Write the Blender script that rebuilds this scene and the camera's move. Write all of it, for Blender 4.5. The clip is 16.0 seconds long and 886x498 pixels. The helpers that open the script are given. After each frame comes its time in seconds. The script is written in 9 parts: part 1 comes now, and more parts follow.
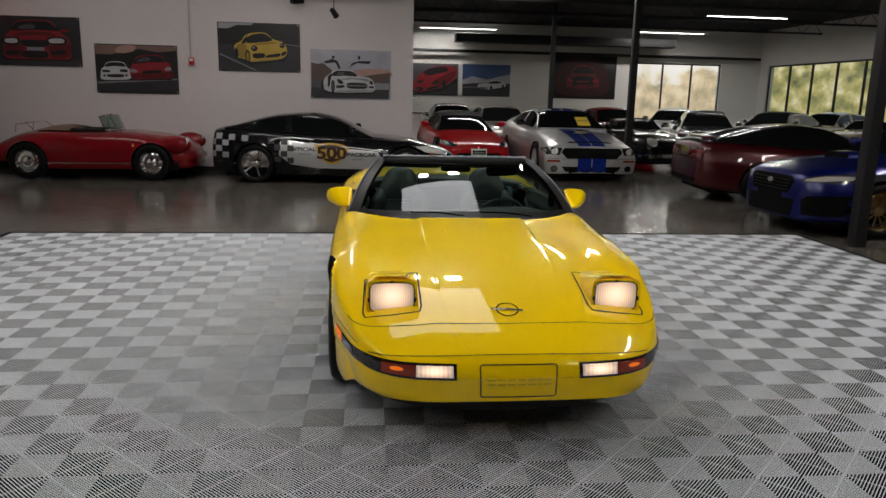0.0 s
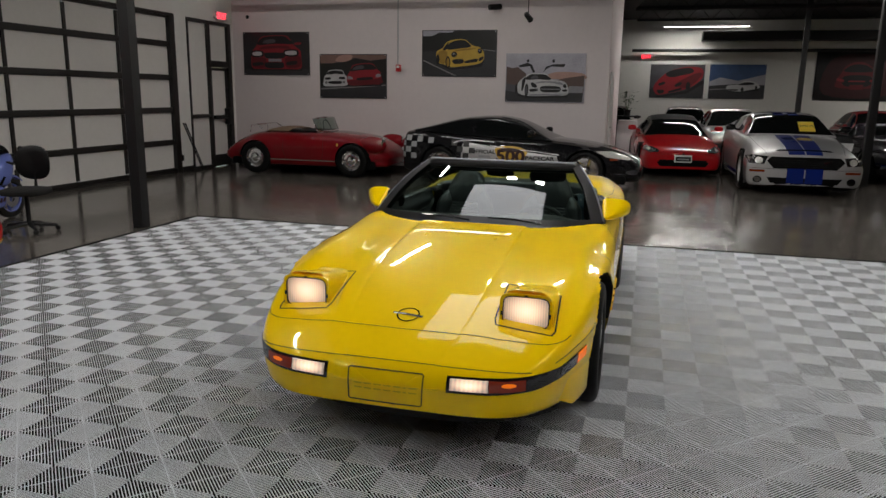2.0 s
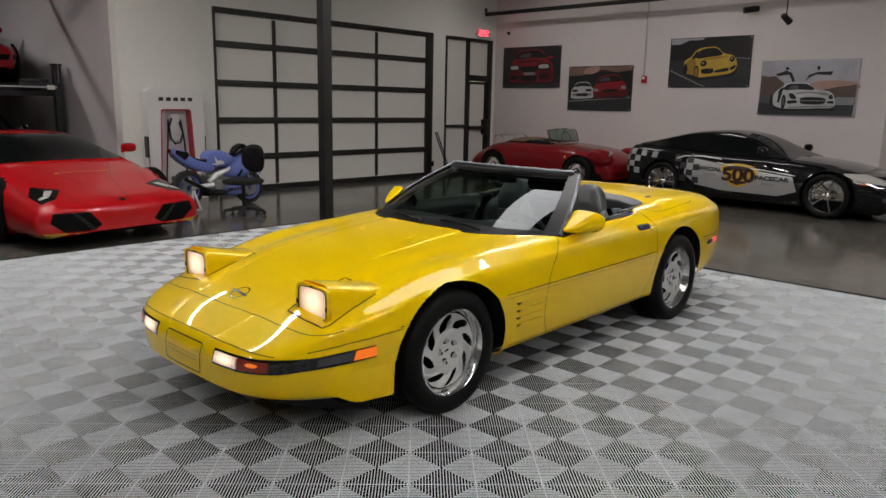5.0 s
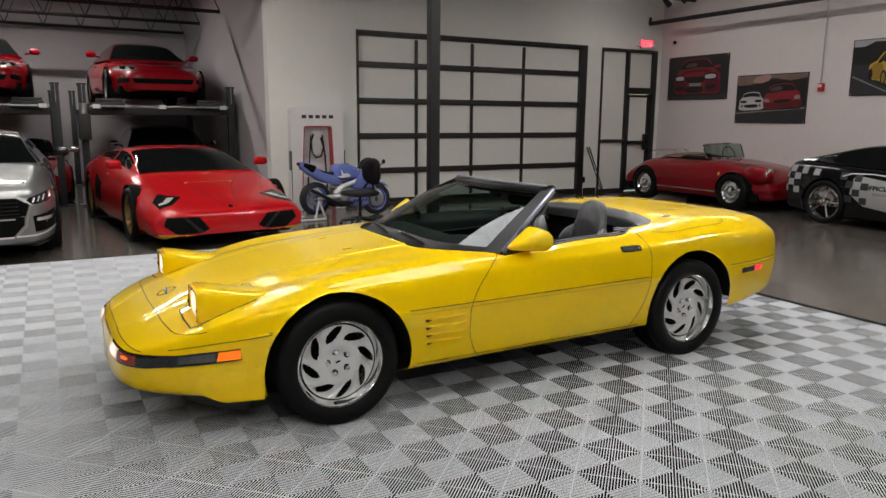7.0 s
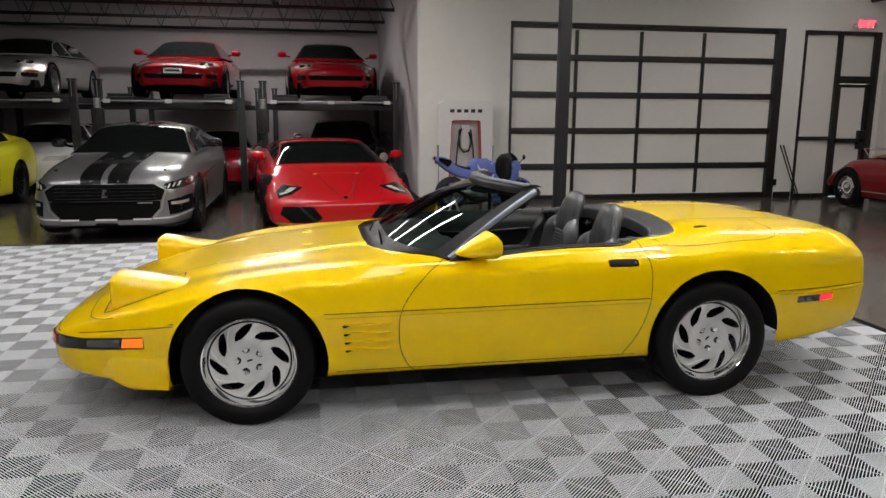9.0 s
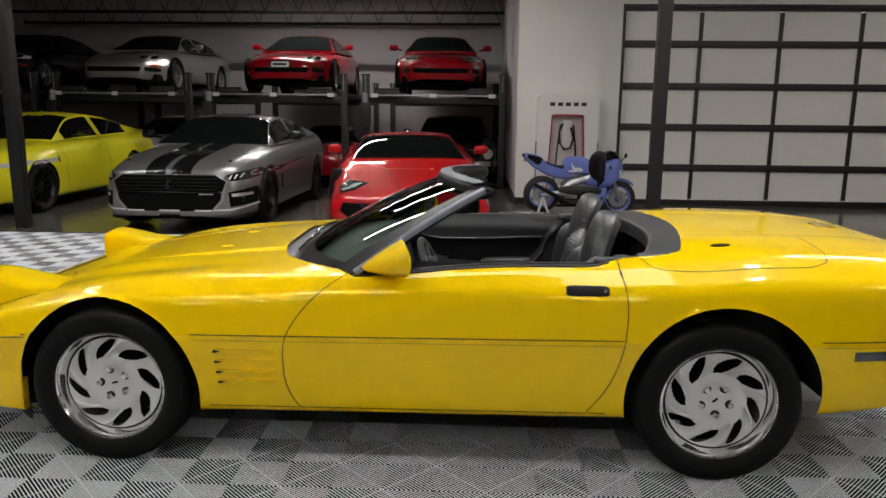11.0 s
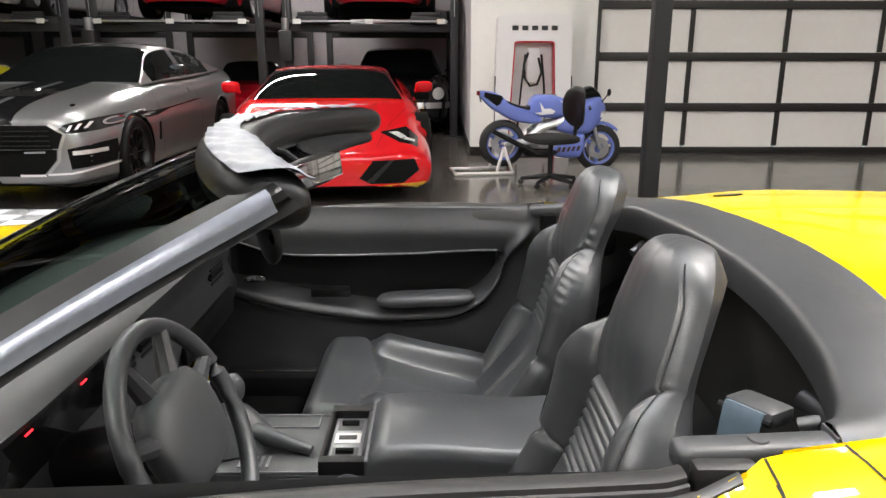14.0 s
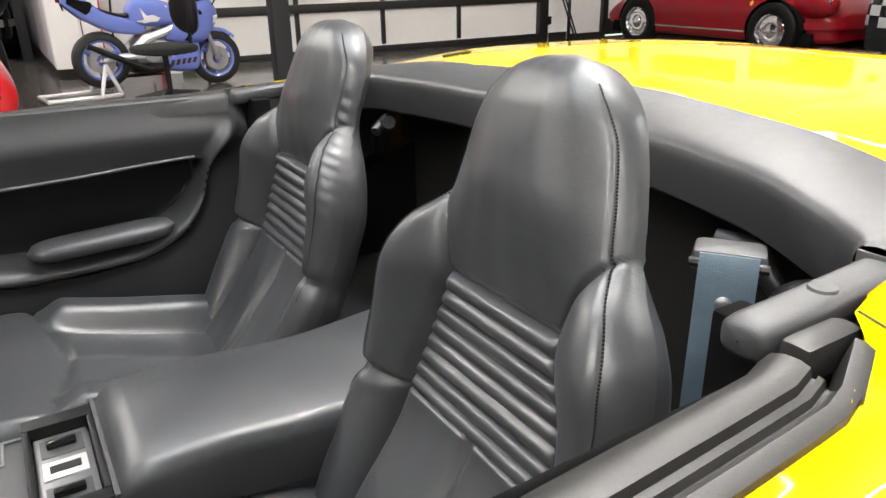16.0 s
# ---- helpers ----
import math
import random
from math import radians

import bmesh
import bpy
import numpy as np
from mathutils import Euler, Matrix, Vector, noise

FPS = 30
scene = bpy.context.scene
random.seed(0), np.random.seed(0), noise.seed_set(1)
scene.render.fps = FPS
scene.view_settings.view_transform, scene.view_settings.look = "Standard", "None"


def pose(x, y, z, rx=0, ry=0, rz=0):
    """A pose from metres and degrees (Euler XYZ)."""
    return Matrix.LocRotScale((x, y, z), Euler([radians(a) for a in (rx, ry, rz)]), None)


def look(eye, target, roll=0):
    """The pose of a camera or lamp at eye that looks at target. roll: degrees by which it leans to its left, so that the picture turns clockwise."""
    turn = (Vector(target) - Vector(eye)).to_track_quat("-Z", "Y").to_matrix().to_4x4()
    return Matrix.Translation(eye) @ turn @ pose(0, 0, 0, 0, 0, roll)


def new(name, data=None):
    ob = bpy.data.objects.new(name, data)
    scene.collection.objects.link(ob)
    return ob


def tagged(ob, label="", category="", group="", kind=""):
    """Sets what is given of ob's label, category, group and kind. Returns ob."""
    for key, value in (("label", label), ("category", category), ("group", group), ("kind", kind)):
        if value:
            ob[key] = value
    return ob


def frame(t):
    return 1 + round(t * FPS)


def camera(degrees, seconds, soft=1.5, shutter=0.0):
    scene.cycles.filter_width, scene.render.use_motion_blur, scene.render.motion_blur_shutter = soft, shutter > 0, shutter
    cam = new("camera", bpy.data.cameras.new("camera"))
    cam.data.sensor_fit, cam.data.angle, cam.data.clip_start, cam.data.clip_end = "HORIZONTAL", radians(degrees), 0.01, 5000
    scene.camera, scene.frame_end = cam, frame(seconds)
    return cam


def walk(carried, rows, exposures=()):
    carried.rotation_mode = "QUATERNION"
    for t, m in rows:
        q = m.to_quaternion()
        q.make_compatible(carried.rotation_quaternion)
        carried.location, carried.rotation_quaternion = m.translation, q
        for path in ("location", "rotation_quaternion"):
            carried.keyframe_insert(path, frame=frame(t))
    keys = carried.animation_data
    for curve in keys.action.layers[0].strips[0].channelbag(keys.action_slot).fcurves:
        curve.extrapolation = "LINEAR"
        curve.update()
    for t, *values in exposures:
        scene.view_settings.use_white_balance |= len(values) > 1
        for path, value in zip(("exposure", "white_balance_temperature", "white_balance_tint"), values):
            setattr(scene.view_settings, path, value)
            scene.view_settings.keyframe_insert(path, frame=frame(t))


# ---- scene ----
from mathutils.bvhtree import BVHTree

cam = camera(63.3, 16.0)
# seconds, eye, target, roll
PATH = [
    (0, (0.136, -0.21, 1.585), (0.345, 1.735, 1.17), 1.3),
    (0.5, (0.553, -0.273, 1.591), (0.556, 1.684, 1.177), 1.1),
    (1, (0.996, -0.224, 1.606), (0.814, 1.724, 1.189), 0.9),
    (1.5, (1.406, -0.18, 1.614), (1.06, 1.745, 1.195), 0.9),
    (2, (1.815, -0.049, 1.611), (1.296, 1.836, 1.192), 0.9),
    (2.5, (2.245, 0.061, 1.604), (1.554, 1.89, 1.183), 1.2),
    (3, (2.649, 0.224, 1.603), (1.802, 1.986, 1.183), 1.0),
    (3.5, (2.997, 0.418, 1.613), (2.034, 2.119, 1.194), 0.8),
    (4, (3.394, 0.616, 1.606), (2.283, 2.226, 1.187), 0.7),
    (4.2, (3.52, 0.713, 1.588), (2.362, 2.29, 1.171), 0.8),
    (6.3, (4.706, 1.971, 1.55), (3.087, 3.091, 1.194), 0.7),
    (6.5, (4.791, 2.111, 1.552), (3.138, 3.18, 1.195), 0.5),
    (7, (4.946, 2.506, 1.549), (3.223, 3.457, 1.193), 0.4),
    (7.5, (5.089, 2.888, 1.543), (3.297, 3.7, 1.186), 0.5),
    (8, (5.117, 3.308, 1.528), (3.264, 3.969, 1.166), 0.5),
    (8.5, (5.111, 3.691, 1.529), (3.212, 4.203, 1.165), 0.3),
    (9, (5.109, 4.078, 1.525), (3.175, 4.425, 1.155), 0.3),
    (9.2, (5.088, 4.221, 1.513), (3.144, 4.505, 1.14), 0.4),
    (11.3, (4.142, 5.309, 1.43), (2.18, 5.204, 1.052), 0.4),
    (11.5, (3.976, 5.35, 1.427), (2.017, 5.237, 1.044), 0.3),
    (12, (3.542, 5.364, 1.388), (1.591, 5.25, 0.959), 0.2),
    (12.5, (3.129, 5.398, 1.357), (1.182, 5.284, 0.914), 0.3),
    (13, (2.788, 5.412, 1.338), (0.843, 5.314, 0.885), 0.3),
    (13.5, (2.45, 5.385, 1.325), (0.514, 5.327, 0.826), 0.2),
    (14, (2.171, 5.44, 1.275), (0.242, 5.456, 0.749), 0.1),
    (14.5, (2.004, 5.49, 1.169), (0.106, 5.785, 0.612), -0.3),
    (15, (1.871, 5.365, 1.102), (0.145, 6.161, 0.48), -1.1),
    (15.5, (1.772, 5.288, 1.096), (0.139, 6.222, 0.418), -1.2),
    (16, (1.738, 5.276, 1.101), (0.148, 6.241, 0.364), -0.9),
]
walk(cam, [(t, look(eye, target, roll)) for t, eye, target, roll in PATH], [(0.0, 0.35), (3.5, 0.4), (5.0, 0.6), (7.0, 0.9), (9.2, 0.95), (11.5, 0.8), (13.0, 0.85), (13.5, 1.15), (14.0, 1.9), (14.5, 2.1), (15.0, 1.95), (15.5, 2.05), (16.0, 2.2)])

# ---- world and lights ----
world = bpy.data.worlds.new("world")
world.use_nodes = True
scene.world = world
sky = world.node_tree.nodes.new("ShaderNodeTexSky")
sky.sky_type, sky.sun_disc, sky.sun_elevation, sky.sun_rotation = "NISHITA", False, radians(14), radians(70)
world.node_tree.links.new(sky.outputs[0], world.node_tree.nodes["Background"].inputs[0])
world.node_tree.nodes["Background"].inputs[1].default_value = 0.12

sun = new("sun", bpy.data.lights.new("sun", "SUN"))
sun.data.energy, sun.data.angle, sun.data.color = 2.0, radians(0.6), (1.0, 0.9, 0.76)
sun.matrix_basis = look((30, 12, 12), (0, 0, 0))


def area_lamp(x, y, z, sx, sy, watts, colour=(1.0, 0.955, 0.905), tilt=0.0):
    data = bpy.data.lights.new("ceiling_light", "AREA")
    data.shape, data.size, data.size_y, data.energy, data.color = "RECTANGLE", sx, sy, watts, colour
    ob = new("ceiling_light", data)
    ob.matrix_basis = pose(x, y, z, tilt, 0, 0)
    return ob


# ---- materials ----
def material(name, colour, rough=0.5, metal=0.0, coat=0.0, vary=0.0, scale=6.0, bump=0.0, bump_scale=80.0, spec=0.5, rough_vary=0.0, random_tint=0.0):
    m = bpy.data.materials.new(name)
    m.use_nodes = True
    nt = m.node_tree
    bs = nt.nodes["Principled BSDF"]
    bs.inputs["Roughness"].default_value = rough
    bs.inputs["Metallic"].default_value = metal
    bs.inputs["Coat Weight"].default_value = coat
    bs.inputs["Coat Roughness"].default_value = 0.03
    bs.inputs["Coat IOR"].default_value = 1.5
    bs.inputs["Specular IOR Level"].default_value = spec
    bs.inputs["Base Color"].default_value = (*colour, 1)
    co = nt.nodes.new("ShaderNodeTexCoord")
    if vary or rough_vary:
        n1 = nt.nodes.new("ShaderNodeTexNoise")
        n1.inputs["Scale"].default_value, n1.inputs["Detail"].default_value = scale, 6
        n2 = nt.nodes.new("ShaderNodeTexNoise")
        n2.inputs["Scale"].default_value, n2.inputs["Detail"].default_value = scale * 9, 3
        nt.links.new(co.outputs["Object"], n1.inputs["Vector"])
        nt.links.new(co.outputs["Object"], n2.inputs["Vector"])
        add = nt.nodes.new("ShaderNodeMath")
        add.operation = "ADD"
        nt.links.new(n1.outputs[0], add.inputs[0])
        nt.links.new(n2.outputs[0], add.inputs[1])
        if vary:
            rng = nt.nodes.new("ShaderNodeMapRange")
            rng.inputs[1].default_value, rng.inputs[2].default_value = 0.6, 1.4
            rng.inputs[3].default_value, rng.inputs[4].default_value = 1 - vary, 1 + vary
            nt.links.new(add.outputs[0], rng.inputs[0])
            mix = nt.nodes.new("ShaderNodeVectorMath")
            mix.operation = "SCALE"
            mix.inputs[0].default_value = colour
            nt.links.new(rng.outputs[0], mix.inputs["Scale"])
            nt.links.new(mix.outputs[0], bs.inputs["Base Color"])
        if rough_vary:
            rr = nt.nodes.new("ShaderNodeMapRange")
            rr.inputs[1].default_value, rr.inputs[2].default_value = 0.6, 1.4
            rr.inputs[3].default_value, rr.inputs[4].default_value = max(0.02, rough - rough_vary), rough + rough_vary
            nt.links.new(add.outputs[0], rr.inputs[0])
            nt.links.new(rr.outputs[0], bs.inputs["Roughness"])
    if bump:
        nb = nt.nodes.new("ShaderNodeTexNoise")
        nb.inputs["Scale"].default_value, nb.inputs["Detail"].default_value = bump_scale, 4
        nt.links.new(co.outputs["Object"], nb.inputs["Vector"])
        bp = nt.nodes.new("ShaderNodeBump")
        bp.inputs["Strength"].default_value, bp.inputs["Distance"].default_value = bump, 0.002
        nt.links.new(nb.outputs[0], bp.inputs["Height"])
        nt.links.new(bp.outputs[0], bs.inputs["Normal"])
    return m


def paint(name, colour, metal=0.0, rough=0.32):
    m = material(name, colour, rough, metal, 1.0, 0.03, 3.0, spec=0.5 if metal else 0.05)
    m.node_tree.nodes["Principled BSDF"].inputs["Coat Roughness"].default_value = 0.012
    m.node_tree.nodes["Principled BSDF"].inputs["Coat IOR"].default_value = 1.42
    return m


def glowing(name, colour, strength, base=(0.8, 0.8, 0.8)):
    m = material(name, base, 0.2)
    bs = m.node_tree.nodes["Principled BSDF"]
    bs.inputs["Emission Color"].default_value = (*colour, 1)
    bs.inputs["Emission Strength"].default_value = strength
    return m


def glass(name, tint, rough=0.0, ior=1.5):
    m = bpy.data.materials.new(name)
    m.use_nodes = True
    nt = m.node_tree
    for n in list(nt.nodes):
        if n.type != "OUTPUT_MATERIAL":
            nt.nodes.remove(n)
    tr = nt.nodes.new("ShaderNodeBsdfTransparent")
    tr.inputs[0].default_value = (*tint, 1)
    gl = nt.nodes.new("ShaderNodeBsdfGlossy")
    gl.inputs["Roughness"].default_value = rough
    fr = nt.nodes.new("ShaderNodeFresnel")
    fr.inputs[0].default_value = ior
    mx = nt.nodes.new("ShaderNodeMixShader")
    nt.links.new(fr.outputs[0], mx.inputs[0])
    nt.links.new(tr.outputs[0], mx.inputs[1])
    nt.links.new(gl.outputs[0], mx.inputs[2])
    nt.links.new(mx.outputs[0], nt.nodes["Material Output"].inputs[0])
    return m


YELLOW = paint("yellow_paint", (0.97, 0.64, 0.0))
YELLOW2 = paint("lime_yellow_paint", (0.72, 0.66, 0.02))
RED = paint("red_paint", (0.26, 0.004, 0.010))
LRED = paint("bright_red_paint", (0.44, 0.006, 0.010))
MAROON = paint("maroon_paint", (0.058, 0.002, 0.004), 0.35)
WINE = paint("wine_red_paint", (0.20, 0.005, 0.010))
BLACKP = paint("black_paint", (0.006, 0.006, 0.007))
SILVER = paint("silver_paint", (0.36, 0.35, 0.34), 0.75)
GREYP = paint("grey_paint", (0.22, 0.22, 0.225), 0.6, 0.28)
WHITEP = paint("white_paint", (0.62, 0.62, 0.62))
PEARL = paint("pearl_silver_paint", (0.46, 0.46, 0.46), 0.5)
BLUEP = paint("blue_paint", (0.001, 0.006, 0.11), 0.5)
BLUESTRIPE = paint("blue_stripe_paint", (0.007, 0.020, 0.16))
BEIGE = paint("beige_paint", (0.45, 0.38, 0.26))
LILAC = paint("lilac_blue_paint", (0.16, 0.21, 0.56))
# Dark colour for panel gaps, and for shade drawn along body creases.
SEAM = material("seam_and_crease_shadow", (0.012, 0.010, 0.004), 0.8)
RUBBER = material("tyre_rubber", (0.008, 0.008, 0.008), 0.65, vary=0.15, scale=20, bump=0.15, bump_scale=220)
SIDEWALL = material("dressed_sidewall", (0.005, 0.005, 0.005), 0.5, vary=0.1, scale=20, spec=0.15)
TRIM = material("black_trim", (0.007, 0.007, 0.0075), 0.42, spec=0.3, vary=0.15, scale=12, bump=0.15, bump_scale=500)
GLOSSB = material("gloss_black_trim", (0.008, 0.008, 0.008), 0.12)
VINYL = material("grained_black_vinyl", (0.046, 0.047, 0.050), 0.43, spec=0.8, vary=0.12, scale=8, bump=0.22, bump_scale=700, rough_vary=0.06)
RAIL = material("weathered_rail_rubber", (0.030, 0.029, 0.028), 0.42, vary=0.25, scale=14, bump=0.1, bump_scale=300)
LEATHER = material("black_leather", (0.046, 0.048, 0.052), 0.40, spec=0.8, coat=0.12, vary=0.16, scale=11, bump=0.12, bump_scale=420, rough_vary=0.08)
LEATHER.node_tree.nodes["Principled BSDF"].inputs["Coat Roughness"].default_value = 0.30
STITCH = material("black_thread", (0.004, 0.004, 0.005), 0.7)
CARPET = material("black_carpet", (0.010, 0.010, 0.010), 0.95, vary=0.3, scale=60, bump=0.8, bump_scale=700)
# Near black: the shade in slots, intakes, wheel wells and underbodies is its colour.
DARK = material("void_shade_black", (0.004, 0.004, 0.004), 0.9, spec=0.1)
FILMH = material("header_film", (0.15, 0.16, 0.18), 0.5, vary=0.2, scale=14, bump=0.6, bump_scale=30)
FILM = material("pillar_film", (0.28, 0.30, 0.35), 0.30, 0.6, vary=0.12, scale=9, bump=0.15, bump_scale=40)
CHROME = material("chrome", (0.75, 0.75, 0.75), 0.08, 1.0)
POLISH = material("polished_lip", (0.82, 0.82, 0.81), 0.12, 0.9, vary=0.03, scale=20, rough_vary=0.03)
ALLOY = material("machined_alloy", (0.72, 0.72, 0.71), 0.34, 0.5, vary=0.03, scale=6, rough_vary=0.02)
ALLOYD = material("grey_alloy", (0.30, 0.30, 0.31), 0.35, 0.8, vary=0.05, scale=20)
BLACKALLOY = material("black_alloy", (0.012, 0.012, 0.012), 0.3, 0.3)
BRONZE = material("bronze_alloy", (0.32, 0.22, 0.10), 0.35, 0.8)
STEEL = material("painted_black_steel", (0.010, 0.010, 0.011), 0.5, vary=0.2, scale=5, bump=0.1, bump_scale=90)
LIFTST = material("lift_steel", (0.025, 0.025, 0.028), 0.45, 0.3, vary=0.2, scale=8)
GALV = material("galvanised_steel", (0.42, 0.42, 0.43), 0.4, 0.8, vary=0.12, scale=8)
GLASSD = material("tinted_glass", (0.005, 0.006, 0.006), 0.02, spec=0.22)
CABIN = material("cabin_dark", (0.005, 0.005, 0.0055), 0.7, spec=0.2)
CLEAR = glass("windscreen_glass", (0.31, 0.42, 0.37), ior=1.85)
LENS = material("headlamp_lens", (0.62, 0.61, 0.58), 0.10, 0.25, coat=1.0, vary=0.2, scale=30)
LENSD = material("smoked_lens", (0.05, 0.05, 0.055), 0.06, 0.2, coat=1.0, vary=0.3, scale=25)


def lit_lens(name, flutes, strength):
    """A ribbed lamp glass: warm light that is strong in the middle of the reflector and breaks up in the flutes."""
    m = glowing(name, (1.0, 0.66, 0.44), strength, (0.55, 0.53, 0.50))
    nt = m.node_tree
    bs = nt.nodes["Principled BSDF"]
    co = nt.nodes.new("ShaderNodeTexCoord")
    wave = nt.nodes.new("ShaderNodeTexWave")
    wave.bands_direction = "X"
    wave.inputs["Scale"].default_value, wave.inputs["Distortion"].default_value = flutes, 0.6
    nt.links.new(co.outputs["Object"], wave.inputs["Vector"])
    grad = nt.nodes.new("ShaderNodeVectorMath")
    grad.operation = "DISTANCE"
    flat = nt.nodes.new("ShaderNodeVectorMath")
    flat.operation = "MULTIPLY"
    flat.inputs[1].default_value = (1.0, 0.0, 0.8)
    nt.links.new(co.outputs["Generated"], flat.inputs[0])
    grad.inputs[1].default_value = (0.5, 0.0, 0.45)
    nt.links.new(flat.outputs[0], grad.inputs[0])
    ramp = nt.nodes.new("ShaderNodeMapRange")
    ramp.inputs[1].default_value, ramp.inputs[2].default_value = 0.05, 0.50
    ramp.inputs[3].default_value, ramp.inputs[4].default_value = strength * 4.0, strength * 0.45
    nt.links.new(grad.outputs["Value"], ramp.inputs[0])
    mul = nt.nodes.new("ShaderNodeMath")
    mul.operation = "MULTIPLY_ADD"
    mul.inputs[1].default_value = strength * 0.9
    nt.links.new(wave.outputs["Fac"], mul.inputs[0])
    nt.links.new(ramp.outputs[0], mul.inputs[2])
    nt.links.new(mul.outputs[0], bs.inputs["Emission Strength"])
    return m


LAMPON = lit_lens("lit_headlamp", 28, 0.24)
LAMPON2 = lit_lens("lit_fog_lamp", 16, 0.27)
AMBER = glowing("lit_amber_lens", (1.0, 0.20, 0.01), 0.42, (0.5, 0.10, 0.0))
AMBERD = material("amber_lens", (0.22, 0.035, 0.008), 0.1, coat=1.0)
AMBERLIT = glowing("glowing_amber_lens", (1.0, 0.10, 0.03), 0.035, (0.10, 0.012, 0.006))
REDLENS = glowing("lit_red_lens", (1.0, 0.02, 0.03), 1.2, (0.5, 0.0, 0.0))
REDLENSD = material("red_lens", (0.10, 0.002, 0.002), 0.1, coat=1.0)
WALL = material("painted_wall", (0.68, 0.62, 0.62), 0.7, vary=0.03, scale=1.2, bump=0.25, bump_scale=160)
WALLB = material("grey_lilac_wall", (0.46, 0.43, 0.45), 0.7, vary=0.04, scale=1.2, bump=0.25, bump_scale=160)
WALLW = material("white_painted_wall", (0.74, 0.73, 0.70), 0.7, vary=0.03, scale=1.2, bump=0.2, bump_scale=160)
CEIL = material("black_ceiling", (0.006, 0.006, 0.0066), 0.85, vary=0.2, scale=3)
EPOXY = material("grey_epoxy_floor", (0.112, 0.101, 0.089), 0.16, vary=0.06, scale=0.7, rough_vary=0.07, bump=0.03, bump_scale=12, spec=0.5)
FROST = material("frosted_pane", (0.74, 0.72, 0.69), 0.30, vary=0.03, scale=1.5)
FRAME = material("dark_bronze_frame", (0.011, 0.0095, 0.0085), 0.45, vary=0.15, scale=10)
CHEQ = material("grey_chequer_film", (0.34, 0.34, 0.35), 0.25, vary=0.05, scale=6)
BROWNINK = material("dark_brown_ink", (0.035, 0.012, 0.008), 0.4)
TILE = material("grey_tile_plastic", (0.735, 0.765, 0.80), 0.45, vary=0.07, scale=3.0, spec=0.3)
# Black of the mat edging, and of the sheet that shades the rib gaps.
EDGE = material("black_edge_and_gap_shade", (0.003, 0.003, 0.003), 0.8, spec=0.1)
PLATE = material("white_plate", (0.72, 0.72, 0.70), 0.4, vary=0.05, scale=30)
LED = glowing("led_strip", (1.0, 0.97, 0.92), 6.0)
SOFT = glowing("soft_panel", (0.96, 0.97, 1.0), 2.5)
EXITRED = glowing("exit_sign_red", (1.0, 0.03, 0.05), 3.0, (0.5, 0.02, 0.02))
ALARM = material("alarm_red", (0.5, 0.02, 0.02), 0.4)
TAN = material("tan_cover", (0.20, 0.13, 0.08), 0.8, vary=0.12, scale=12, bump=0.5, bump_scale=400)
WHITEPL = material("white_plastic", (0.72, 0.70, 0.70), 0.35, vary=0.03, scale=4)
REDPL = material("red_plastic", (0.42, 0.02, 0.03), 0.3)
BELTGREY = material("belt_bluegrey", (0.085, 0.125, 0.16), 0.6, vary=0.15, scale=60, bump=0.4, bump_scale=900)
INK = material("dark_ink", (0.02, 0.02, 0.02), 0.5)
GOLD = material("gold_ink", (0.55, 0.33, 0.03), 0.5)
YELLOWCARD = material("yellow_card", (0.80, 0.56, 0.02), 0.6)


# ---- mesh helpers ----
def thing(name, m, label, category, group="", kind=""):
    ob = new(name)
    ob.empty_display_size = 0.1
    ob.matrix_basis = m
    return tagged(ob, label, category, group, kind)


def finish(me, angle=38):
    me.shade_smooth()
    me.set_sharp_from_angle(angle=radians(angle))


def part(name, bm, mat, parent=None, label="", angle=38):
    me = bpy.data.meshes.new(name)
    bm.to_mesh(me)
    bm.free()
    me.materials.append(mat)
    finish(me, angle)
    ob = new(name, me)
    if parent:
        ob.parent = parent
    return tagged(ob, label)


def share(name, me, parent, m, label=""):
    ob = new(name, me)
    ob.parent = parent
    ob.matrix_basis = m
    return tagged(ob, label)


def box(bm, x0, x1, y0, y1, z0, z1, bevel=0.0):
    made = bmesh.ops.create_cube(bm, size=1.0)["verts"]
    for v in made:
        v.co = Vector((x0 + (v.co.x + 0.5) * (x1 - x0), y0 + (v.co.y + 0.5) * (y1 - y0), z0 + (v.co.z + 0.5) * (z1 - z0)))
    if bevel:
        edges = list({e for v in made for e in v.link_edges})
        bmesh.ops.bevel(bm, geom=edges, offset=bevel, segments=2, affect="EDGES", profile=0.6)
    return bm


def boxed(x0, x1, y0, y1, z0, z1, bevel=0.0):
    return box(bmesh.new(), x0, x1, y0, y1, z0, z1, bevel)


def tube(bm, pts, r, n=8, closed=False):
    pts = [Vector(p) for p in pts]
    rs = list(r) if isinstance(r, (list, tuple)) else [r] * len(pts)
    rings, count = [], len(pts)
    for i, p in enumerate(pts):
        a = pts[i - 1] if i or closed else p
        b = pts[(i + 1) % count] if i + 1 < count or closed else p
        d = (b - a).normalized()
        up = Vector((0, 0, 1)) if abs(d.z) < 0.9 else Vector((1, 0, 0))
        s = d.cross(up).normalized()
        u = s.cross(d)
        rings.append([bm.verts.new(p + rs[i] * (math.cos(k * math.tau / n) * s + math.sin(k * math.tau / n) * u)) for k in range(n)])
    for i in range(count if closed else count - 1):
        q, w = rings[i], rings[(i + 1) % count]
        for k in range(n):
            bm.faces.new((q[k], q[(k + 1) % n], w[(k + 1) % n], w[k]))
    if not closed:
        bm.faces.new(rings[0][::-1])
        bm.faces.new(rings[-1])
    return bm


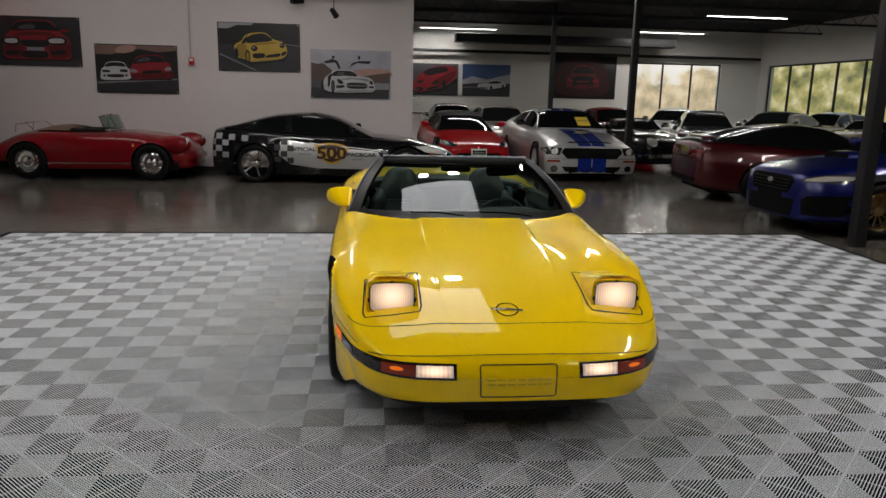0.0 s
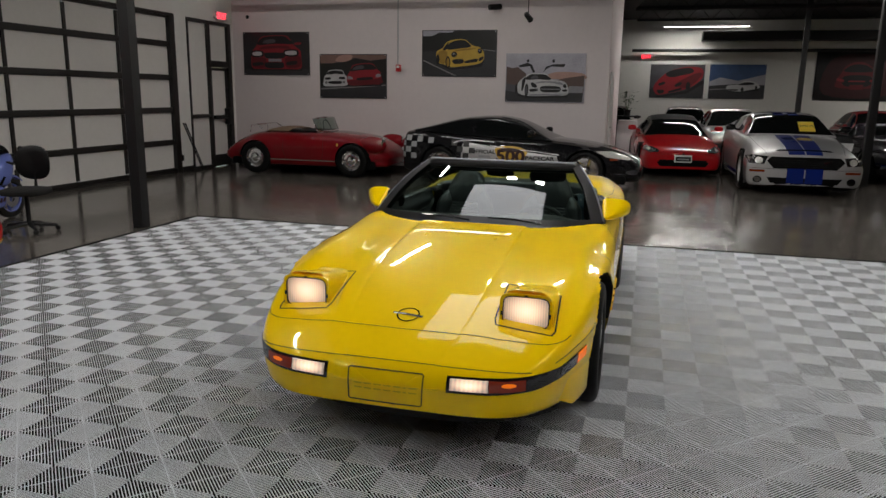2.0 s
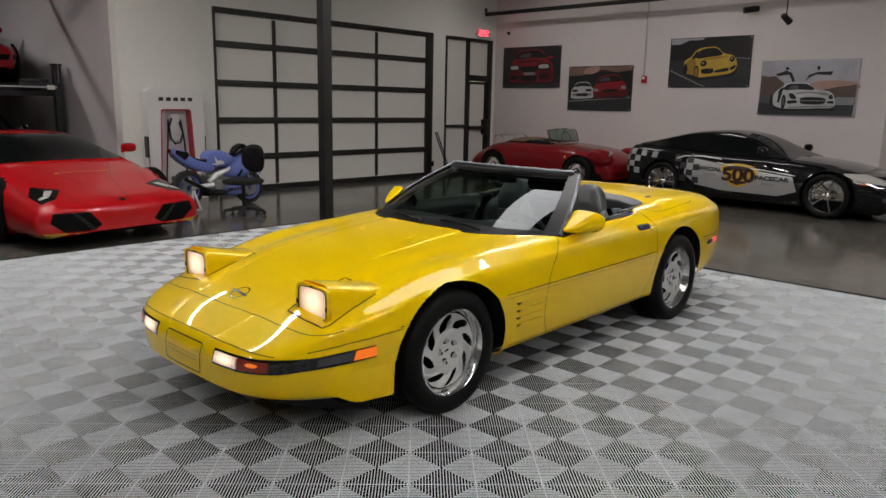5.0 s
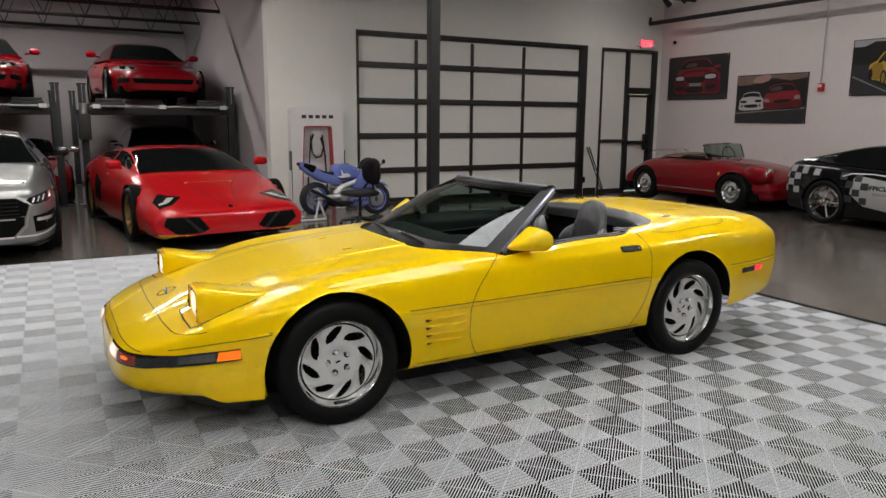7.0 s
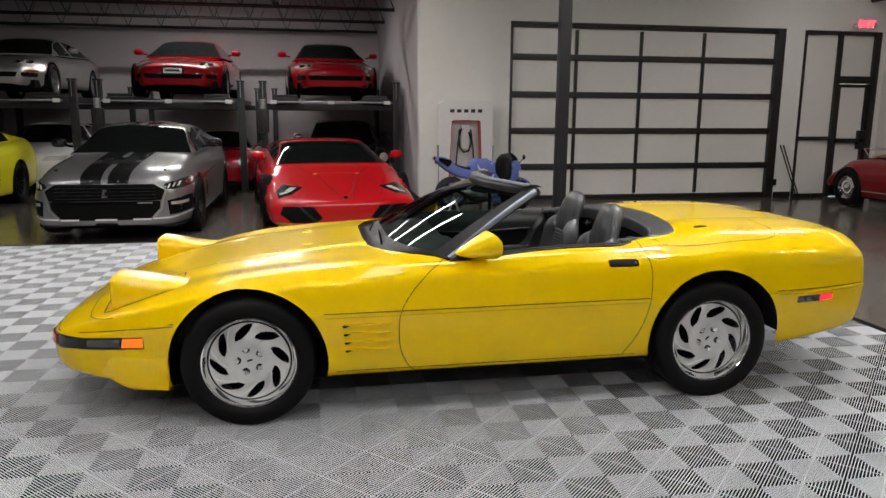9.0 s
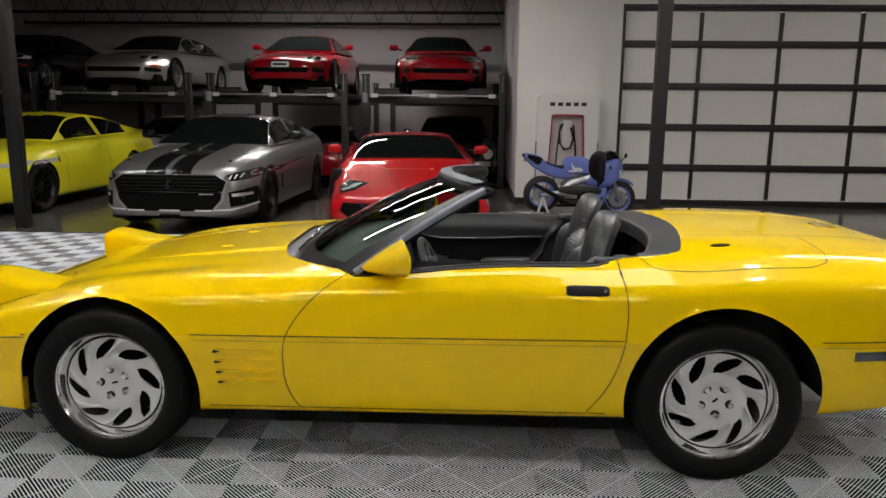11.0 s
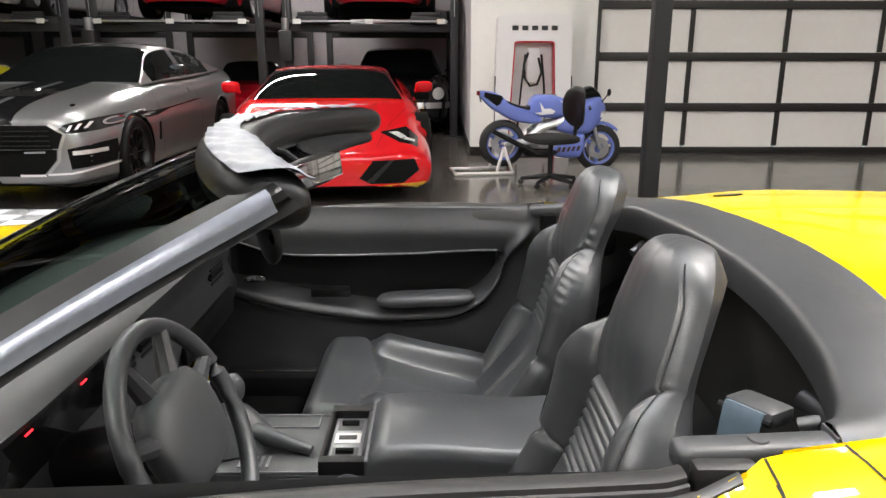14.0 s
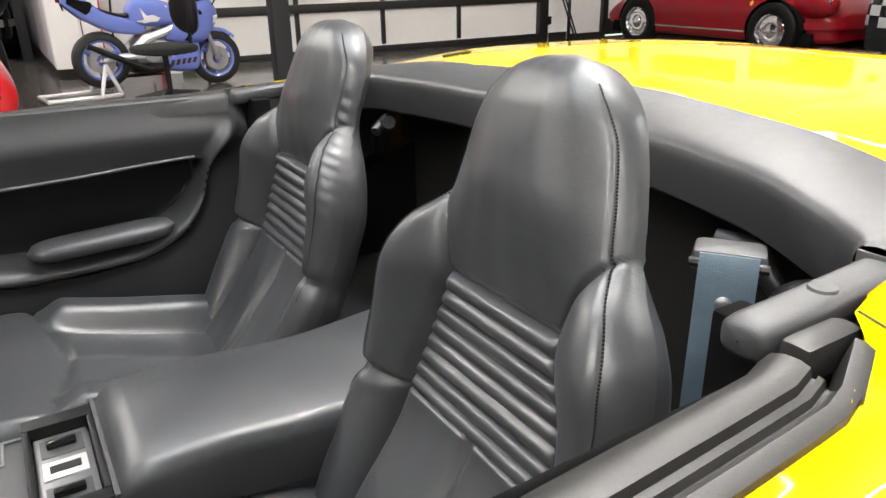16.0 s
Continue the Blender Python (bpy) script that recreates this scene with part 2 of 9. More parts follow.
def tubed(pts, r, n=8, closed=False):
    return tube(bmesh.new(), pts, r, n, closed)


def lathe(bm, profile, n=48, axis="x"):
    """profile: (along, radius) pairs turned about the axis."""
    rings = []
    for a, r in profile:
        ring = []
        for k in range(n):
            c, s = r * math.cos(k * math.tau / n), r * math.sin(k * math.tau / n)
            ring.append(bm.verts.new((a, c, s) if axis == "x" else (c, s, a) if axis == "z" else (s, a, c)))
        rings.append(ring)
    for q, w in zip(rings, rings[1:]):
        for k in range(n):
            bm.faces.new((q[k], q[(k + 1) % n], w[(k + 1) % n], w[k]))
    return bm


def lathed(profile, n=48, axis="x"):
    return lathe(bmesh.new(), profile, n, axis)


def grid_mesh(points, closed_u=False):
    """points[u][v] -> quads."""
    bm = bmesh.new()
    vs = [[bm.verts.new(p) for p in row] for row in points]
    rows = list(zip(vs, vs[1:])) + ([(vs[-1], vs[0])] if closed_u else [])
    for a, b in rows:
        for k in range(len(a) - 1):
            bm.faces.new((a[k], a[k + 1], b[k + 1], b[k]))
    return bm


def ellipsoid(bm, centre, size, n=20, power=1.0):
    made = bmesh.ops.create_uvsphere(bm, u_segments=n, v_segments=n // 2 + 2, radius=1.0)["verts"]
    for v in made:
        v.co = Vector([c + s * math.copysign(abs(a) ** power, a) for c, s, a in zip(centre, size, v.co)])
    return bm


def curve(tab):
    """A smooth, monotone-keeping curve through (place, value) pairs."""
    xs, ys = np.array([p[0] for p in tab], float), np.array([p[1] for p in tab], float)
    h, d = np.diff(xs), np.diff(ys) / np.diff(xs)
    m = np.zeros(len(xs))
    m[0], m[-1] = d[0], d[-1]
    for i in range(1, len(xs) - 1):
        if d[i - 1] * d[i] > 0:
            w1, w2 = 2 * h[i] + h[i - 1], h[i] + 2 * h[i - 1]
            m[i] = (w1 + w2) / (w1 / d[i - 1] + w2 / d[i])

    def at(x):
        x = min(max(x, xs[0]), xs[-1])
        i = min(int(np.searchsorted(xs, x, side="right")) - 1, len(xs) - 2)
        t = (x - xs[i]) / h[i]
        return float((2 * t**3 - 3 * t**2 + 1) * ys[i] + (t**3 - 2 * t**2 + t) * h[i] * m[i] + (3 * t**2 - 2 * t**3) * ys[i + 1] + (t**3 - t**2) * h[i] * m[i + 1])

    return at


def spline(pts, n):
    """n points along a Catmull-Rom line through 2D points."""
    p = [np.array(q, float) for q in pts]
    p = [2 * p[0] - p[1]] + p + [2 * p[-1] - p[-2]]
    out, spans = [], len(p) - 3
    for k in range(n):
        s = k / (n - 1) * spans
        i = min(int(s), spans - 1)
        t = s - i
        a, b, c, d = p[i : i + 4]
        out.append(0.5 * (2 * b + (c - a) * t + (2 * a - 5 * b + 4 * c - d) * t * t + (3 * b - a - 3 * c + d) * t**3))
    return out


def carve(V, F, inside, move):
    """Cuts the faces out whose corners all lie inside, and moves the rest of the inside corners to the cut's edge."""
    hid = [inside(v) for v in V]
    kept = [f for f in F if not all(hid[i] for i in f)]
    for i in {i for f in kept for i in f if hid[i]}:
        V[i] = move(V[i])
    return kept


def mesh_of(V, F):
    bm = bmesh.new()
    used = sorted({i for f in F for i in f})
    vs = {i: bm.verts.new(V[i]) for i in used}
    for f in F:
        c = list(dict.fromkeys(vs[i] for i in f))
        if len(c) > 2:
            try:
                bm.faces.new(c)
            except ValueError:
                pass
    bmesh.ops.remove_doubles(bm, verts=bm.verts[:], dist=0.0004)
    return bm


def aim(axis, sign, a, b):
    if axis == "x":
        return Vector((sign * 4, a, b)), Vector((-sign, 0, 0))
    if axis == "y":
        return Vector((a, sign * 9, b)), Vector((0, -sign, 0))
    return Vector((a, b, 5)), Vector((0, 0, -1))


def cast(tree, axis, sign, a, b):
    o, d = aim(axis, sign, a, b)
    p, n, _, _ = tree.ray_cast(o, d)
    if p is None:
        t = o + d * (4 if axis == "x" else 9 if axis == "y" else 4.2)
        p, n, _, _ = tree.find_nearest(t)
    if n.dot(d) > 0:
        n = -n
    return p, n


def decal(tree, outline, axis, sign, lift=0.004, res=0.04, depth=0.012):
    """A thin piece with this 2D outline, laid onto the surface as seen along the axis."""
    bm = bmesh.new()
    f = bm.faces.new([bm.verts.new((a, b, 0)) for a, b in outline])
    bmesh.ops.triangulate(bm, faces=[f])
    for _ in range(6):
        long = [e for e in bm.edges if e.calc_length() > res]
        if not long:
            break
        bmesh.ops.subdivide_edges(bm, edges=long, cuts=1, use_grid_fill=False)
        bmesh.ops.triangulate(bm, faces=[q for q in bm.faces if len(q.verts) > 3])
    for v in bm.verts:
        p, n = cast(tree, axis, sign, v.co.x, v.co.y)
        v.co = p + n * lift
    back = aim(axis, sign, 0, 0)[1] * depth
    rim = bmesh.ops.extrude_edge_only(bm, edges=[e for e in bm.edges if e.is_boundary])["geom"]
    for v in rim:
        if isinstance(v, bmesh.types.BMVert):
            v.co += back
    bmesh.ops.recalc_face_normals(bm, faces=bm.faces[:])
    return bm


def ribbon(bm, tree, line, axis, sign, width=0.005, lift=0.0012, step=0.02):
    """A narrow strip laid onto the surface along a 2D line."""
    pts = []
    for (a, b), (c, d) in zip(line, line[1:]):
        k = max(1, int(math.hypot(c - a, d - b) / step))
        pts += [(a + (c - a) * i / k, b + (d - b) * i / k) for i in range(k)]
    pts.append(line[-1])
    hits = [cast(tree, axis, sign, *p) for p in pts]
    rows = []
    for i, (p, n) in enumerate(hits):
        t = (hits[min(i + 1, len(hits) - 1)][0] - hits[max(i - 1, 0)][0]).normalized()
        s = n.cross(t).normalized() * width / 2
        rows.append((bm.verts.new(p + n * lift - s), bm.verts.new(p + n * lift + s)))
    for q, w in zip(rows, rows[1:]):
        bm.faces.new((q[0], q[1], w[1], w[0]))
    return bm


def rounded(pts, n=5):
    """Corners softened by a closed spline."""
    out, m = [], len(pts)
    for k in range(m):
        a, b_, c, d = (np.array(pts[(k + q) % m], float) for q in (-1, 0, 1, 2))
        for t in [q / n for q in range(n)]:
            p = 0.5 * (2 * b_ + (c - a) * t + (2 * a - 5 * b_ + 4 * c - d) * t * t + (3 * b_ - a - 3 * c + d) * t**3)
            out.append((float(p[0]), float(p[1])))
    return out


def smooth(a, b, x):
    t = min(1.0, max(0.0, (x - a) / (b - a)))
    return t * t * (3 - 2 * t)


def oval(cx, cy, rx, ry, n=20, power=1.0):
    out = []
    for k in range(n):
        c, s = math.cos(k * math.tau / n), math.sin(k * math.tau / n)
        out.append((cx + rx * math.copysign(abs(c) ** power, c), cy + ry * math.copysign(abs(s) ** power, s)))
    return out


def rect(a0, a1, b0, b1):
    return [(a0, b0), (a1, b0), (a1, b1), (a0, b1)]


def words(text, size, mat, parent, m, name="lettering", width=1.0, bold=0.0):
    """Raised letters in the built-in font, as a mesh."""
    cu = bpy.data.curves.new(name, "FONT")
    cu.body, cu.size, cu.extrude, cu.align_x, cu.align_y, cu.offset = text, size, 0.0015, "CENTER", "CENTER", bold
    tmp = new(name, cu)
    bpy.context.view_layer.update()
    me = bpy.data.meshes.new_from_object(tmp.evaluated_get(bpy.context.evaluated_depsgraph_get()))
    bpy.data.objects.remove(tmp)
    me.materials.clear()
    me.materials.append(mat)
    for v in me.vertices:
        v.co.x *= width
    ob = new(name, me)
    ob.parent = parent
    ob.matrix_basis = m
    return ob


# ---- structure ----
def structure(name, bm, mat, label, angle=30):
    ob = part(name, bm, mat, None, label, angle)
    ob["kind"] = "structure"
    return ob


# Grey for the unseen south wall, kept dark so less light bounces back.
WALLG = material("bounce_cutting_grey", (0.20, 0.20, 0.20), 0.7, vary=0.03, scale=1.2, bump=0.25, bump_scale=160)
TOP = 4.6
floor = structure("floor", boxed(-15.2, 18, -7, 31, -0.25, -0.014), EPOXY, "polished grey epoxy concrete showroom floor")
structure("ceiling", boxed(-15.2, 18, -7, 31, TOP, TOP + 0.2), CEIL, "black painted showroom ceiling deck")

b = bmesh.new()
for y0, y1, z0 in ((5.87, 7.44, -0.25), (7.44, 12.63, 3.08), (12.63, 13.02, -0.25), (13.02, 14.62, 3.06), (14.62, 14.74, -0.25)):
    box(b, -7.45, -7.2, y0, y1, z0, TOP)
structure("wall_west", b, WALLW, "white painted wall with glazed garage door")
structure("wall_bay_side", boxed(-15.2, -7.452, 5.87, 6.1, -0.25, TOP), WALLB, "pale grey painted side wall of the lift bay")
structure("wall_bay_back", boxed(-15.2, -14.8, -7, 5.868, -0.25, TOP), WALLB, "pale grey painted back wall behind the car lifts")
structure("wall_poster", boxed(-7.45, 1.05, 14.742, 20.2, -0.25, TOP), WALL, "pale grey painted wall hung with car posters")
b = bmesh.new()
for x0, x1, z0, z1 in ((-7.5, 11.4, -0.25, TOP), (11.4, 15.25, 3.18, TOP), (11.4, 15.25, -0.25, 0.35), (15.25, 17, -0.25, TOP)):
    box(b, x0, x1, 30.2, 30.5, z0, z1)
structure("wall_north", b, WALLW, "white far wall with a wide window")
b = bmesh.new()
for y0, y1, z0, z1 in ((-7, 19, -0.25, TOP), (19, 29.6, 3.15, TOP), (19, 29.6, -0.25, 0.3), (29.6, 30.2, -0.25, TOP)):
    box(b, 17, 17.3, y0, y1, z0, z1)
structure("wall_east", b, WALLW, "white wall with a tall storefront window")
structure("wall_south", boxed(-15.2, 17.3, -7.3, -7.002, -0.25, TOP), WALLG, "unseen grey wall closing the showroom, darkened against bounce light")
structure("wall_office", boxed(-7.75, -7.452, 20.2, 30.2, -0.25, TOP), WALLW, "plain white wall closing the far room")

b = bmesh.new()
box(b, -7.2, -7.188, 5.87, 7.42, -0.014, 0.10)
box(b, -7.2, -7.188, 12.65, 13.0, -0.014, 0.10)
box(b, -14.79, -7.21, 5.858, 5.87, -0.014, 0.10)
box(b, -7.18, 1.04, 14.73, 14.742, -0.014, 0.10)
structure("baseboard", b, FRAME, "dark vinyl baseboard along the walls")


# glazed garage door
def garage_door():
    door = thing("garage_door", pose(-7.2, 0, 0), "black-framed garage door with frosted panes, closed", "door", kind="structure")
    door.name = "door_1"
    y0, y1, zt = 7.44, 12.63, 3.08
    b = bmesh.new()
    box(b, -0.14, 0.015, y0, y0 + 0.045, -0.014, zt, 0.004)
    box(b, -0.14, 0.015, y1 - 0.16, y1, -0.014, zt, 0.004)
    box(b, -0.14, 0.015, y0 + 0.045, y1 - 0.16, zt - 0.05, zt, 0.004)
    box(b, -0.14, 0.0, y0 + 0.045, y1 - 0.16, -0.2, 0.022, 0.004)
    part("door_frame", b, FRAME, door)
    ys = [7.50, 8.642, 9.844, 11.047, 12.42]
    zs = [0.06, 0.607, 1.237, 1.862, 2.497, 3.02]
    for z in zs:
        h = 0.085 if z in zs[1:-1] else 0.05
        part("rail", boxed(-0.1, -0.02, y0 + 0.047, y1 - 0.162, z - h / 2 - 0.01, z + h / 2 + 0.01, 0.004), FRAME, door)
    for y in ys[1:-1]:
        for a, c in zip(zs, zs[1:]):
            part("mullion", boxed(-0.095, -0.025, y - 0.028, y + 0.028, a + 0.055, c - 0.055), FRAME, door)
    edges = [y0 + 0.03] + ys[1:-1] + [y1 - 0.16]
    for a, c in zip(edges, edges[1:]):
        for d, e in zip(zs, zs[1:]):
            part("pane", boxed(-0.07, -0.055, a + 0.02, c - 0.02, d + 0.03, e - 0.03), FROST, door)
    return door


garage_door()


def exit_door():
    door = thing("door_2", pose(-7.2, 0, 0), "black-framed glazed exit door with a side light, closed", "door", kind="structure")
    b = bmesh.new()
    for y0, y1 in ((13.02, 13.07), (13.74, 13.82), (14.5, 14.62)):
        box(b, -0.12, 0.02, y0, y1, -0.014, 3.06, 0.003)
    for y0, y1, z in ((13.07, 13.74, 0.02), (13.07, 13.74, 1.10), (13.07, 13.74, 3.03), (13.82, 14.5, 3.03), (13.82, 14.5, 2.22)):
        box(b, -0.11, 0.01, y0, y1, z - 0.035, z + 0.035, 0.003)
    box(b, -0.11, 0.01, 13.82, 14.5, 2.12, 2.19, 0.003)
    part("door_frame", b, FRAME, door)
    for y0, y1, z0, z1 in ((13.07, 13.74, 0.05, 1.07), (13.07, 13.74, 1.13, 3.0), (13.82, 14.5, 2.25, 3.0), (13.9, 14.42, 0.25, 2.06)):
        part("pane", boxed(-0.06, -0.048, y0, y1, z0, z1), FROST, door)
    b = bmesh.new()
    for y0, y1 in ((13.83, 13.9), (14.42, 14.49)):
        box(b, -0.08, -0.03, y0, y1, 0.0, 2.11, 0.004)
    box(b, -0.08, -0.03, 13.9, 14.42, 2.05, 2.11)
    box(b, -0.08, -0.03, 13.9, 14.42, 0.0, 0.25)
    leaf = part("leaf_frame", b, FRAME, door)
    part("push_bar", boxed(-0.03, 0.05, 13.86, 14.46, 1.02, 1.10, 0.01), TRIM, leaf)
    part("door_closer", boxed(-0.03, 0.05, 14.32, 14.48, 0.9, 1.25, 0.01), TRIM, leaf)
    return door


exit_door()

# white door in the end of the poster wall
d = thing("door_3", pose(1.05, 0, 0), "white painted flush door in a white frame, closed", "door", kind="structure")
b = bmesh.new()
for y0, y1, z0, z1 in ((15.45, 15.55, -0.014, 2.13), (16.45, 16.55, -0.014, 2.13), (15.55, 16.45, 2.04, 2.13)):
    box(b, 0.002, 0.03, y0, y1, z0, z1, 0.004)
part("door_frame", b, WHITEPL, d)
leaf = part("door_leaf", boxed(0.002, 0.02, 15.555, 16.445, 0, 2.035, 0.003), WHITEPL, d)
part("door_handle", tubed([(0.02, 15.65, 1.0), (0.06, 15.65, 1.0), (0.06, 15.77, 1.0)], 0.01), GALV, leaf, "steel lever handle")


def window(name, along, fixed, a0, a1, z0, z1, count, label):
    win = thing(name, pose(0, 0, 0), label, "window", kind="structure")

    def bar(bm, p0, p1, q0, q1):
        if along == "x":
            box(bm, p0, p1, fixed + 0.08, fixed + 0.16, q0, q1, 0.004)
        else:
            box(bm, fixed + 0.08, fixed + 0.16, p0, p1, q0, q1, 0.004)

    w = (a1 - a0) / count
    b = bmesh.new()
    for z in (z0, z1 - 0.06):
        bar(b, a0, a1, z, z + 0.06)
    part("window_frame", b, FRAME, win)
    for k in range(count + 1):
        b = bmesh.new()
        bar(b, a0 + k * w - (0.03 if k else 0), a0 + k * w + (0.03 if k < count else 0), z0 + 0.062, z1 - 0.062)
        part("window_mullion", b, FRAME, win)
    for k in range(count):
        b = bmesh.new()
        if along == "x":
            b.faces.new([b.verts.new((x, fixed + 0.12, z)) for x, z in rect(a0 + k * w + 0.032, a0 + (k + 1) * w - 0.032, z0 + 0.064, z1 - 0.064)])
        else:
            b.faces.new([b.verts.new((fixed + 0.12, y, z)) for y, z in rect(a0 + k * w + 0.032, a0 + (k + 1) * w - 0.032, z0 + 0.064, z1 - 0.064)[::-1]])
        p = part("pane", b, WINGL, win)
        p.visible_shadow = False


WINGL = glass("storefront_glass", (0.85, 0.88, 0.86))
window("window_1", "x", 30.2, 11.4, 15.25, 0.35, 3.18, 3, "wide storefront window with three panes")
window("window_2", "y", 17.0, 19.0, 29.6, 0.3, 3.15, 7, "tall storefront windows with autumn trees beyond")


def backdrop_material(name, cols, sky_colour, strength, crown):
    m = bpy.data.materials.new(name)
    m.use_nodes = True
    nt = m.node_tree
    bs = nt.nodes["Principled BSDF"]
    bs.inputs["Roughness"].default_value = 1.0
    co = nt.nodes.new("ShaderNodeTexCoord")
    n1 = nt.nodes.new("ShaderNodeTexNoise")
    n1.inputs["Scale"].default_value, n1.inputs["Detail"].default_value = 1.1, 9
    nt.links.new(co.outputs["Object"], n1.inputs["Vector"])
    r1 = nt.nodes.new("ShaderNodeValToRGB")
    r1.color_ramp.elements[0].position, r1.color_ramp.elements[0].color = cols[0][0], (*cols[0][1], 1)
    r1.color_ramp.elements[1].position, r1.color_ramp.elements[1].color = cols[3][0], (*cols[3][1], 1)
    for p, c in cols[1:3]:
        e = r1.color_ramp.elements.new(p)
        e.color = (*c, 1)
    nt.links.new(n1.outputs[0], r1.inputs[0])
    # open sky above an uneven treeline
    sep = nt.nodes.new("ShaderNodeSeparateXYZ")
    nt.links.new(co.outputs["Object"], sep.inputs[0])
    n2 = nt.nodes.new("ShaderNodeTexNoise")
    n2.inputs["Scale"].default_value, n2.inputs["Detail"].default_value = 0.5, 7
    nt.links.new(co.outputs["Object"], n2.inputs["Vector"])
    rise = nt.nodes.new("ShaderNodeMath")
    rise.operation = "MULTIPLY_ADD"
    rise.inputs[1].default_value = 5.0
    nt.links.new(n2.outputs[0], rise.inputs[0])
    nt.links.new(sep.outputs["Z"], rise.inputs[2])
    edge = nt.nodes.new("ShaderNodeMapRange")
    edge.inputs[1].default_value, edge.inputs[2].default_value = crown + 2.2, crown + 2.9
    nt.links.new(rise.outputs[0], edge.inputs[0])
    mix = nt.nodes.new("ShaderNodeMix")
    mix.data_type = "RGBA"
    mix.inputs[7].default_value = (*sky_colour, 1)
    nt.links.new(edge.outputs[0], mix.inputs[0])
    nt.links.new(r1.outputs[0], mix.inputs[6])
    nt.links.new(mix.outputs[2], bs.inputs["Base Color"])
    # The picture glows by itself; emission stands in for daylight on it.
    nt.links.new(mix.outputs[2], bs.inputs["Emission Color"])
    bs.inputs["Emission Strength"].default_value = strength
    return m


HAZY = backdrop_material("glowing_hazy_trees", ((0.30, (0.40, 0.31, 0.20)), (0.45, (0.58, 0.45, 0.29)), (0.56, (0.72, 0.55, 0.36)), (0.68, (0.84, 0.68, 0.50))), (1.0, 0.90, 0.82), 0.72, 3.4)
TREES = backdrop_material("glowing_autumn_trees", ((0.30, (0.11, 0.11, 0.05)), (0.43, (0.28, 0.26, 0.10)), (0.53, (0.48, 0.40, 0.15)), (0.66, (0.74, 0.66, 0.42))), (0.90, 0.84, 0.74), 0.60, 8.0)
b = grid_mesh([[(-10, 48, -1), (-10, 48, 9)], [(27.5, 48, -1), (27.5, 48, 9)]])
structure("backdrop_north", b, HAZY, "self-lit panel of hazy brown trees under a pale sky")
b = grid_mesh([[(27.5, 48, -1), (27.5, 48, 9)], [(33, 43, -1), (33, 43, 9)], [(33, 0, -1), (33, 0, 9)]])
structure("backdrop_east", b, TREES, "self-lit panel of yellow autumn trees across the road")
structure("ground", grid_mesh([[(-200, -200, -0.26), (-200, 200, -0.26)], [(200, -200, -0.26), (200, 200, -0.26)]]), material("asphalt", (0.05, 0.05, 0.05), 0.9, vary=0.2, scale=1), "grey asphalt outside the windows")


# square steel columns
def column(x, y, r=0.07):
    c = thing("column", pose(x, y, 0), "square black steel column on the floor", "column", "steel columns", "structure")
    part("shaft", boxed(-r, r, -r, r, -0.014, TOP, 0.008), STEEL, c)


for x, y in ((-4.02, 7.285), (5.77, 7.42), (5.97, 15.6), (5.97, 22.85), (-4.2, -0.35)):
    column(x, y)


# roof trusses, pipes and ducts
def truss(x0, y0, x1, y1, z0=3.75, z1=4.5, bays=16):
    t = thing("roof_truss", pose(0, 0, 0), "black open-web steel roof truss", "truss", "roof trusses", "structure")
    a, c = Vector((x0, y0, 0)), Vector((x1, y1, 0))
    for z in (z0, z1):
        d = (c - a).normalized().cross(Vector((0, 0, 1))) * 0.04
        b = bmesh.new()
        tube(b, [a + Vector((0, 0, z)), c + Vector((0, 0, z))], 0.035, 4)
        part("chord", b, STEEL, t)
    b = bmesh.new()
    for k in range(bays):
        p, q = a.lerp(c, k / bays), a.lerp(c, (k + 1) / bays)
        m = p.lerp(q, 0.5)
        tube(b, [p + Vector((0, 0, z0)), m + Vector((0, 0, z1)), q + Vector((0, 0, z0))], 0.012, 5)
    part("web", b, STEEL, t)


for x in (-14.5, -12.4, -10.3, -8.2, -6.2):
    truss(x, -6.5, x, 5.8 if x < -7 else 14.6, 3.62 if x < -7 else 4.0, 4.5)
for y in (16.5, 19.6, 22.7, 25.8):
    truss(1.3, y, 16.8, y, 4.15, 4.55, 20)

b = bmesh.new()
tube(b, [(1.1, 29.9, 3.42), (16.8, 29.9, 3.42)], 0.06, 10)
structure("pipe_run", b, STEEL, "black pipe along the far wall")
b = bmesh.new()
tube(b, [(-7.15, 14.3, 3.62), (1.2, 14.3, 3.62)], 0.045, 10)
tube(b, [(-7.15, 14.3, 3.62), (-7.15, 14.3, 3.75)], 0.03, 8)
structure("pipe_wall", b, STEEL, "black sprinkler pipe along the poster wall")
b = bmesh.new()
box(b, 3.6, 12.6, 28.9, 29.6, 3.72, 4.05, 0.03)
structure("duct", b, STEEL, "black sheet-metal duct under the ceiling")
b = bmesh.new()
tube(b, [(-3.29, 14.7, 2.2), (-3.29, 14.7, 3.6), (-3.29, 14.62, 3.68), (-3.29, 14.3, 3.68)], 0.014, 8)
structure("conduit", b, GALV, "steel conduit down the wall to the alarm")


